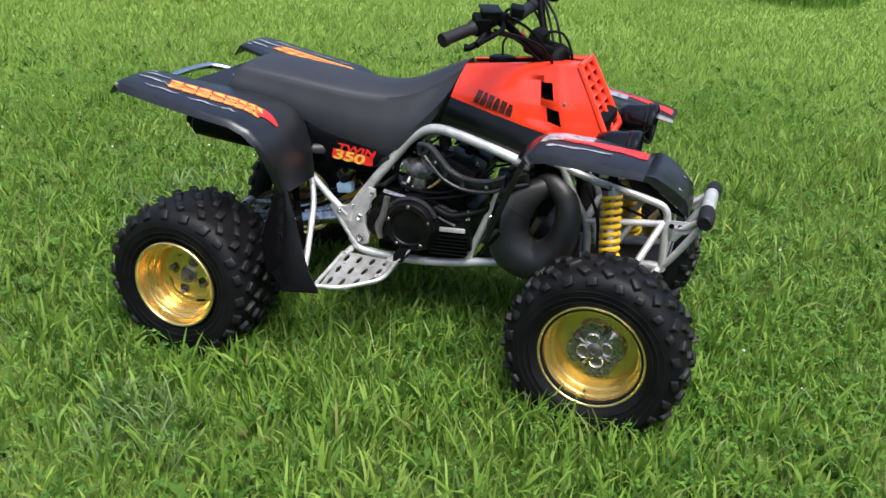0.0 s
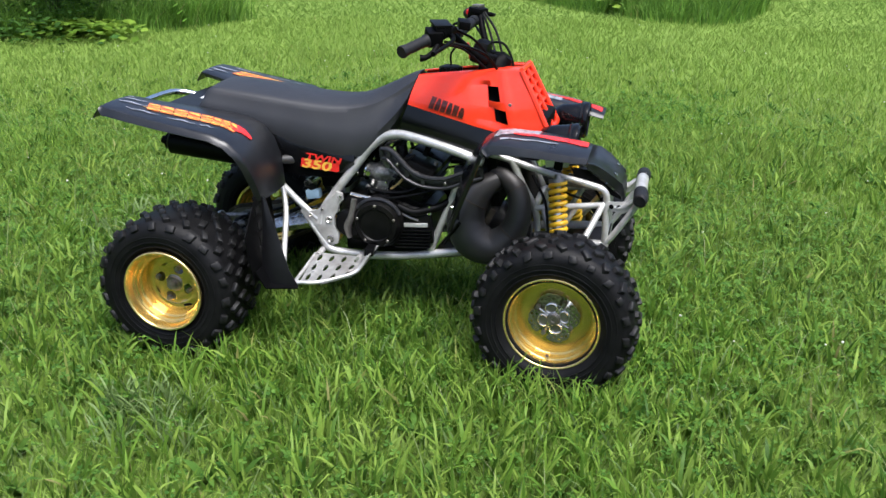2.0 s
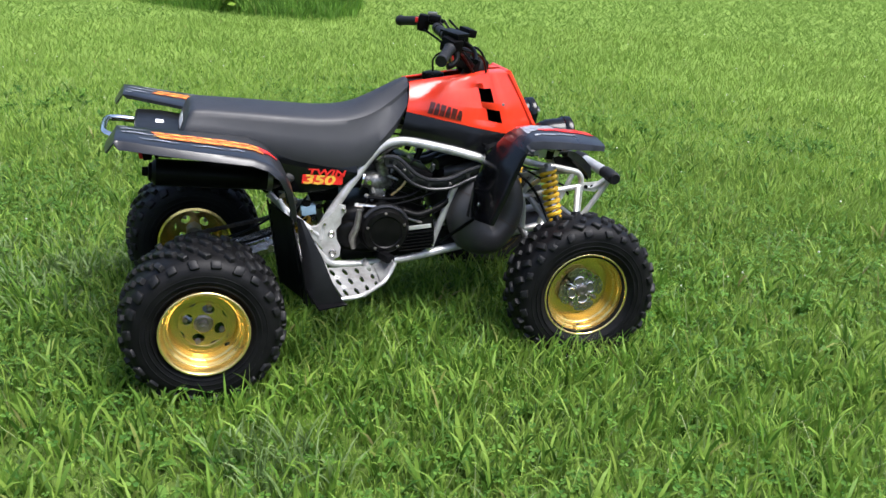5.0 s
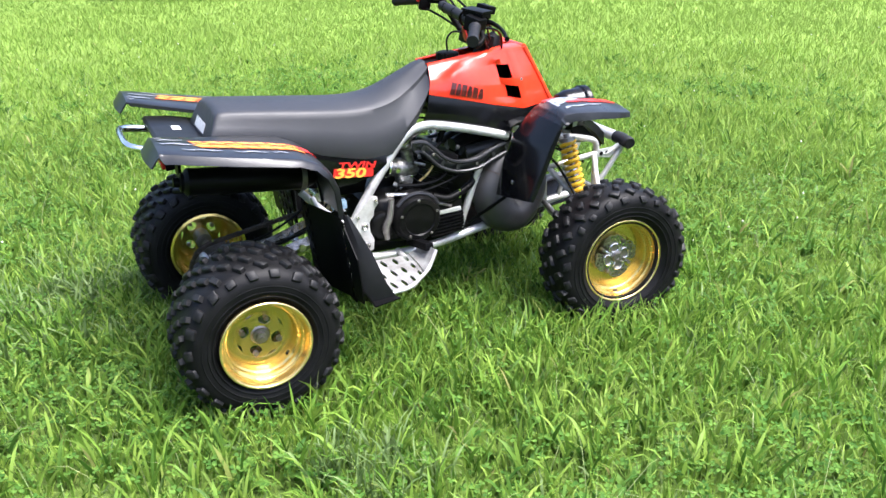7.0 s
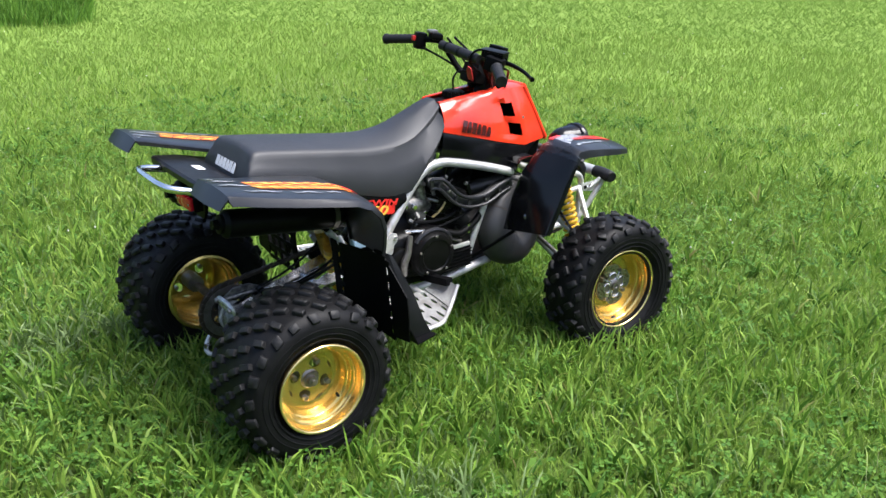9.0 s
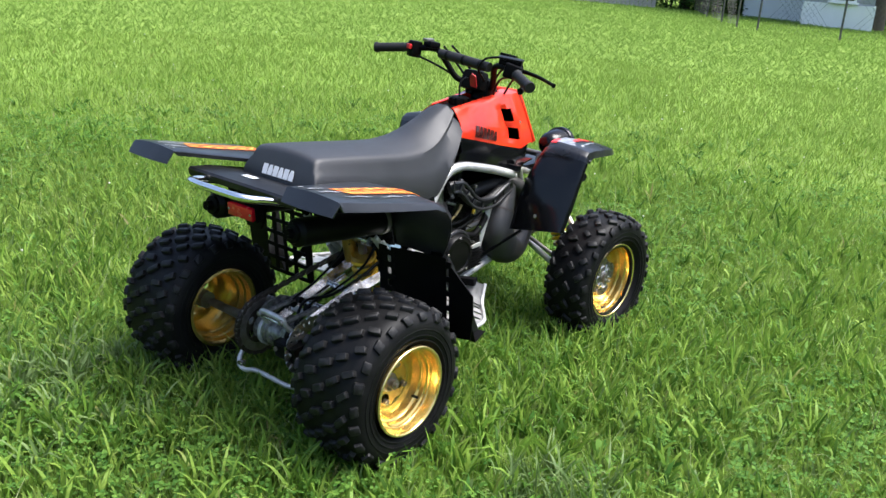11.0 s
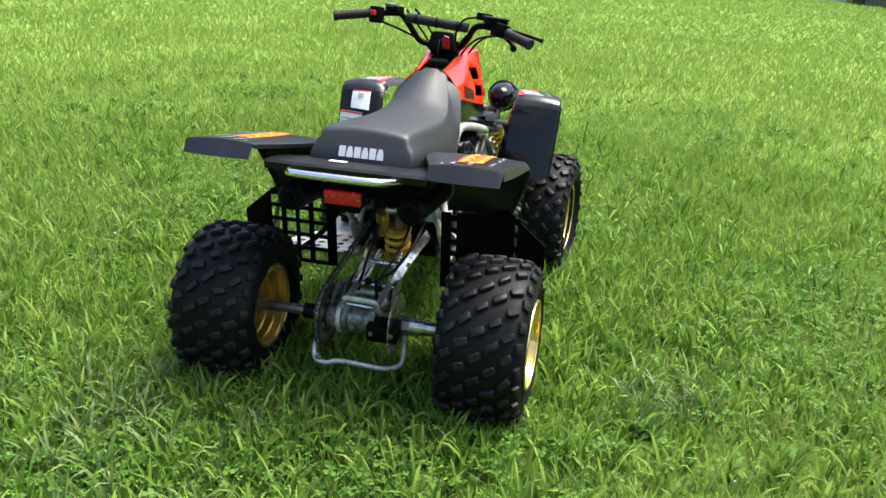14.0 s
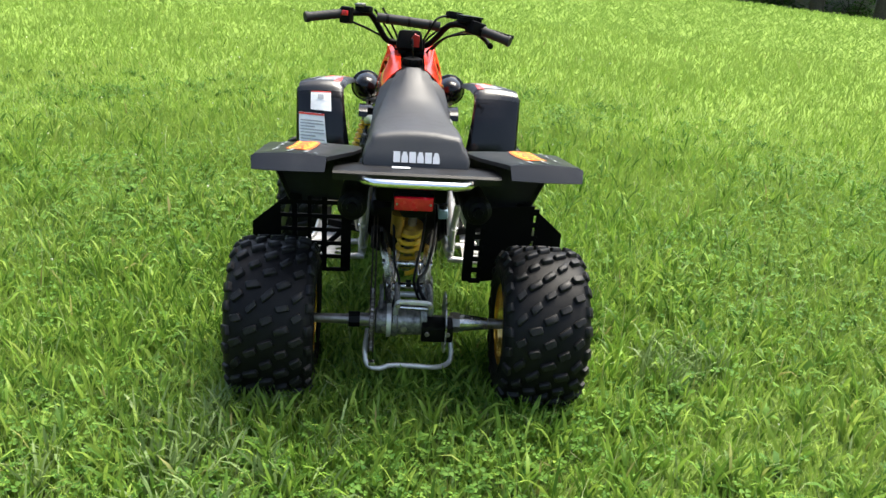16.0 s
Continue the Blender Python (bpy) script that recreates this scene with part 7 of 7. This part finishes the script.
shrub("shrub", -5.9, 7.3, "large dark green shrub with arching feather-shaped leaves", 6, 2.2, 1.9, 14000, 0.075, LEAF_DARK, BARK, 190, 11)
shrub("shrub", -7.5, 6.7, "dense dark green shrub at the edge of the lawn", 5, 2.0, 1.7, 12000, 0.070, LEAF_DARK, BARK, 40, 12)
shrub("shrub", -6.4, 13.4, "low green shrub beyond the lawn", 4, 1.3, 1.3, 4500, 0.07, LEAF_DARK, BARK, 14, 13)
shrub("shrub", 1.85, 11.0, "small shrub with pale bare stems in tall grass", 9, 1.7, 0.85, 4200, 0.055, LEAF_DARK, BARK_PALE, 0, 14)


def weed_patch(name, n, cx, cy, sx, sy, zmax, leaf, mat, label, seed):
    rng2 = np.random.default_rng(seed)
    x, y = rng2.normal(cx, sx, n), rng2.normal(cy, sy, n)
    c = np.stack([x, y, ground_z(x, y) + rng2.uniform(0.03, zmax, n)], -1)
    v, f = leaf_array(rng2, c, rng2.uniform(0.6, 1.3, n) * leaf, 0.8, 0.35)
    return stuff_mesh(name, v, f, mat, label, "weeds")


weed_patch("weeds", 420, -5.0, 6.35, 0.42, 0.16, 0.22, 0.12, LEAF_PALE, "pale broad-leaved weeds at the shrub's foot", 21)
weed_patch("weeds", 900, -6.4, 5.9, 0.75, 0.22, 0.30, 0.09, LEAF_DARK, "dark low weeds along the lawn's edge", 22)
weed_patch("weeds", 380, -5.35, 12.2, 0.38, 0.2, 0.32, 0.13, LEAF_PALE, "yellow-green broad-leaved weeds beyond the lawn", 23)
weed_patch("weeds", 60, 0.82, 10.4, 0.10, 0.08, 0.38, 0.13, LEAF_PALE, "pale green weed in the tall grass", 24)


def tall_grass(n, line, depth, lo, hi, width, label, seed):
    """Tall blades behind a bent front line on the plan."""
    rng2 = np.random.default_rng(seed)
    pts = np.array(line)
    seg = np.linalg.norm(np.diff(pts, axis=0), axis=1)
    at = np.r_[0, np.cumsum(seg)]
    u = rng2.uniform(0, at[-1], n)
    x, y = np.interp(u, at, pts[:, 0]), np.interp(u, at, pts[:, 1])
    d = rng2.uniform(0, 1, n) ** 1.2 * depth
    x, y = x + 0.25 * d + rng2.normal(0, 0.06, n), y + d + rng2.normal(0, 0.06, n)
    L = rng2.uniform(lo, hi, n) * np.clip(0.45 + d / 0.6, 0.45, 1)
    v, f = blades(rng2, x, y, L, rng2.uniform(0.7, 1.3, n) * width, rng2.uniform(0.0, 0.35, n), rng2.uniform(0.0, 0.7, n), 3)
    return stuff_mesh("tall_grass", v, f, TALL, label, "tall grass")


tall_grass(15000, [(-1.7, 14.2), (-0.6, 12.2), (0.45, 10.7), (1.42, 9.6), (2.0, 9.5), (2.4, 10.0), (2.5, 10.9)], 1.6, 0.25, 0.58, 0.012, "strip of unmown tall green grass", 31)
tall_grass(5000, [(-8.5, 5.6), (-6.6, 5.75), (-5.2, 6.25), (-4.5, 7.0), (-4.2, 7.9)], 1.0, 0.25, 0.6, 0.012, "tall grass under the shrubs", 32)

# ---- far side of the field: fence, homes and trees ----
SIDING = material("grey_siding", (0.36, 0.37, 0.39), 0.6, spread=0.08, scale=3, dirt=(0.25, 0.25, 0.25), dirt_amount=0.4, dirt_scale=1.5)
SIDING_W = material("white_siding", (0.82, 0.83, 0.84), 0.55, spread=0.04, scale=3, dirt=(0.6, 0.6, 0.58), dirt_amount=0.3, dirt_scale=1.5)
SIDING_B = material("taupe_siding", (0.24, 0.22, 0.20), 0.65, spread=0.1, scale=3, dirt=(0.15, 0.14, 0.13), dirt_amount=0.4, dirt_scale=1.5)
SIDING_D = material("dark_grey_siding", (0.17, 0.165, 0.155), 0.65, spread=0.1, scale=3, dirt=(0.1, 0.1, 0.09), dirt_amount=0.4, dirt_scale=1.5)
SKIRT = material("white_skirting", (0.88, 0.88, 0.88), 0.5, spread=0.03, scale=4, dirt=(0.65, 0.64, 0.6), dirt_amount=0.3, dirt_scale=2)
ROOFING = material("roof_shingle", (0.10, 0.10, 0.105), 0.85, spread=0.3, scale=25, bump=0.5, bump_scale=30)
GLASS = material("window_pane", (0.03, 0.035, 0.04), 0.08, spread=0.1)
PLANK = material("weathered_plank", (0.30, 0.30, 0.30), 0.8, spread=0.3, scale=6, bump=0.3)
GALV = material("weathered_steel", (0.09, 0.09, 0.088), 0.6, metal=0.4, spread=0.2)


def home(x, y, turn, length, siding, skirt_h, label, openings, deep=4.2, tall=2.5):
    """A single-storey mobile home: skirting, siding in courses, gabled roof, framed windows."""
    z = gz1(x, y) - 0.05
    ob = new("mobile_home")
    ob.matrix_basis = pose(x, y, z, 0, 0, turn)
    tagged(ob, label, "house")
    part("skirting", box((length, deep, skirt_h), pose(0, 0, skirt_h / 2)), SKIRT, ob, "white panel skirting", smooth=False)
    for k in range(int(length / 0.9)):
        part("skirting_rib", box((0.05, 0.02, skirt_h - 0.02), pose(-length / 2 + 0.45 + 0.9 * k, -deep / 2 - 0.008, skirt_h / 2)), SKIRT, ob, smooth=False)
    wall = part("wall", box((length - 0.1, deep - 0.1, tall), pose(0, 0, skirt_h + tall / 2)), siding, ob, smooth=False)
    for k in range(12):
        part("siding_course", box((length - 0.06, 0.025, 0.014), pose(0, -deep / 2 + 0.04, skirt_h + 0.1 + 0.2 * k)), siding, wall, smooth=False)
    roof = part("roof", plate([(-deep / 2 - 0.3, 0), (deep / 2 + 0.3, 0), (deep / 2 + 0.3, 0.08), (0, 0.75), (-deep / 2 - 0.3, 0.08)], length + 0.5, Matrix(((0, 0, 1, 0), (1, 0, 0, 0), (0, 1, 0, skirt_h + tall), (0, 0, 0, 1)))), ROOFING, ob, smooth=False)
    for ox, oz, w, h in openings:
        win = part("window", box((w + 0.16, 0.08, h + 0.16), pose(ox, -deep / 2 + 0.03, skirt_h + oz)), SKIRT, ob, "white framed window", smooth=False)
        part("pane", box((w, 0.02, h), pose(ox, -deep / 2 - 0.016, skirt_h + oz)), GLASS, win, smooth=False)
        part("sash", box((w, 0.02, 0.05), pose(ox, -deep / 2 - 0.03, skirt_h + oz)), SKIRT, win, smooth=False)
        part("sill", box((w + 0.3, 0.16, 0.06), pose(ox, -deep / 2 - 0.03, skirt_h + oz - h / 2 - 0.08)), SKIRT, win, smooth=False)
    return ob


def far_tree(x, y, r, tall, seed, label):
    rng2 = np.random.default_rng(seed)
    z = gz1(x, y)
    ob = new("tree")
    ob.location = (x, y, z)
    tagged(ob, label, "tree")
    part("trunk", tube([(0, 0, -0.2), (0.05, 0.02, tall * 0.2), (0.1, -0.05, tall * 0.5), (0.05, 0.0, tall * 0.8)], [r * 1.25, r, r * 0.75, r * 0.3], 12), BARK, ob, "dark furrowed trunk")
    boxes = []
    for k in range(9):
        a = rng2.uniform(0, 6.28)
        h = tall * rng2.uniform(0.42, 0.75)
        e = (math.cos(a) * tall * 0.24, math.sin(a) * tall * 0.24, h + tall * 0.14)
        part("limb", tube([(0.08, -0.04, h), (e[0] * 0.5, e[1] * 0.5, h + tall * 0.05), e], [r * 0.4, r * 0.25, r * 0.1], 7, 3), BARK, ob)
        boxes.append((e[0], e[1], e[2], tall * rng2.uniform(0.11, 0.18), 1 / 12))
    boxes += [(rng2.uniform(-1, 1) * tall * 0.1, rng2.uniform(-1, 1) * tall * 0.1, tall * rng2.uniform(0.75, 1.0), tall * 0.15, 1 / 12) for _ in range(3)]
    c = clumps(rng2, 3600, boxes)
    v, f = leaf_array(rng2, c, rng2.uniform(0.22, 0.42, len(c)), 0.7)
    array_part("crown", v, f, LEAF_DARK, ob)
    return ob


def by_bearing(az, d):
    """A place at a bearing in degrees from straight ahead of the bike, d metres from its rear."""
    return -2.0 + d * math.cos(radians(az)), -1.5 + d * math.sin(radians(az))


# the second stands for a porch, built as a home narrowed to fit the view
for az, d, length, siding, skirt_h, label, openings in (
        (18.2, 37, 2.9, SIDING, 0.85, "grey mobile home with white skirting behind a fence", ((0.5, 0.45, 0.45, 0.5),)),
        (15.45, 34, 2.1, SIDING, 0.85, "pale grey mobile home with white skirting by a tree", ((0.1, 0.30, 0.6, 0.35),)),
        (-4.1, 44, 8.6, SIDING_W, 0.5, "long white mobile home below the lawn's edge", ((-1.5, 1.7, 0.9, 0.9),)),
        (-10.3, 42, 3.2, SIDING_B, 0.5, "taupe shed wall below the lawn's edge", ()),
        (-14.3, 40, 4.0, SIDING_D, 0.5, "grey mobile home with white framed windows", ((-1.25, 1.95, 0.5, 0.7), (0.2, 1.95, 0.5, 0.7), (1.1, 1.95, 0.4, 0.7))),
        (-21.6, 42, 6.5, SIDING_B, 0.5, "dark taupe home shaded by trees", ((-1.5, 1.6, 0.7, 0.8), (1.0, 1.6, 0.7, 0.8)))):
    hx, hy = by_bearing(az, d)
    home(hx, hy, az - 90, length, siding, skirt_h, label, openings)
for az, d, r, tall, seed, label in ((16.95, 35, 0.26, 9, 41, "tall tree with a dark trunk between two homes"), (13.6, 33, 0.30, 10, 42, "broad tree beside the far homes"), (-8.7, 37, 0.22, 8, 43, "slim tree before a white home"),
                                    (-14.6, 37, 0.12, 7, 44, "slim tree before a grey home"), (-17.6, 38, 0.3, 9, 45, "dark tree at the edge of the field"), (-23.0, 38, 0.26, 9, 46, "dark tree by the taupe home"),
                                    (-26.6, 37, 0.34, 9, 47, "dark tree at the field's corner"), (21.4, 37, 0.2, 9, 48, "dark tree behind the fence"), (23.9, 37, 0.18, 8, 49, "slim dark tree behind the fence")):
    far_tree(*by_bearing(az, d), r, tall, seed, label)
for k, (az, d) in enumerate(((20.2, 36.5), (21.0, 36.0), (22.0, 35.5), (22.9, 35.5), (23.8, 36.0), (24.8, 36.5), (12.6, 36), (11.0, 36), (-18.2, 39), (-21.0, 40), (-25.0, 39), (-28.5, 38))):
    hx, hy = by_bearing(az, d)
    shrub("shrub", hx, hy, "dark hedge shrub at the far side of the field", 4, 2.4, 1.6, 2600, 0.16, LEAF_DARK, BARK, 0, 60 + k)
# weathered plank fence
fx0, fy0 = by_bearing(25.6, 34)
fx1, fy1 = by_bearing(31.5, 33)
fence = new("plank_fence")
fence.location = (fx0, fy0, gz1(fx0, fy0))
tagged(fence, "weathered grey plank fence at the far side", "fence")
ln = math.hypot(fx1 - fx0, fy1 - fy0)
bear = math.degrees(math.atan2(fy1 - fy0, fx1 - fx0))
board = box((0.135, 0.025, 1.6))
board_ob = part("board", board, PLANK, fence, smooth=False)
count = int(ln / 0.15)
for k in range(count):
    ox, oy = (fx1 - fx0) * k / count, (fy1 - fy0) * k / count
    ob = board_ob if k == 0 else new("board", board_ob.data)
    ob.parent = fence
    ob.matrix_basis = Matrix.Translation((ox, oy, 0.75 + gz1(fx0 + ox, fy0 + oy) - gz1(fx0, fy0))) @ Matrix.Rotation(radians(bear), 4, "Z")
# chain-link fence: posts, rails and wires
posts = [by_bearing(az, d) for az, d in ((23.4, 36.0), (22.3, 28.7), (21.3, 25.5), (20.3, 23.3), (19.1, 22.6), (14.6, 21.8), (10.3, 21.5))]
link = new("chain_link_fence")
link.location = (posts[0][0], posts[0][1], gz1(*posts[0]))
tagged(link, "galvanised chain-link fence with thin posts", "fence")
org = V(link.location)
tops = []
for px, py in posts:
    b = V((px, py, gz1(px, py))) - org
    part("post", rod(b - V((0, 0, 0.1)), b + V((0, 0, 1.25)), 0.024, 8), GALV, link)
    tops.append(b)
for a, b in zip(tops[:-1], tops[1:]):
    part("rail", rod(a + V((0, 0, 1.22)), b + V((0, 0, 1.22)), 0.02, 6), GALV, link)
    bm = bmesh.new()
    n = int((b - a).length / 0.12)
    for k in range(n):
        for sg in (-1, 1):
            k2 = k + sg * 8
            if 0 <= k2 <= n:
                rod(a.lerp(b, k / n) + V((0, 0, 0.05)), a.lerp(b, k2 / n) + V((0, 0, 1.2)), 0.0025, 3, bm=bm)
    part("wire_mesh", bm, GALV, link, "thin woven wire", smooth=False, fix=False)

# unseen ring all round, far beyond the homes, added to darken reflections
rnd = random.Random(5)
bm = bmesh.new()
count = 144
rings = [[], [], [], []]
for k in range(count):
    a = 2 * math.pi * k / count
    r = 78 + 5 * math.sin(3 * a) + rnd.uniform(-1.5, 1.5)
    top = 16.0 + 2.6 * math.sin(5 * a + 1) + rnd.uniform(-2.2, 2.2)
    for ring, (dr, z) in zip(rings, ((0, -5.0), (0.8, 0.45 * top), (2.0, 0.85 * top), (4.0, top))):
        ring.append(V(((r + dr) * math.cos(a), (r + dr) * math.sin(a), z)))
ring_loft(bm, rings, cap=False)
BACKDROP_GREEN = material("backdrop_green", (0.030, 0.060, 0.016), 0.9, spread=0.6, scale=0.7, bump=1.0, bump_scale=3.0, spec=0.1)
tagged(part("backdrop", bm, BACKDROP_GREEN, None, smooth=False, fix=False), "unseen dark green backdrop ring, added to darken reflections", "trees", kind="structure")
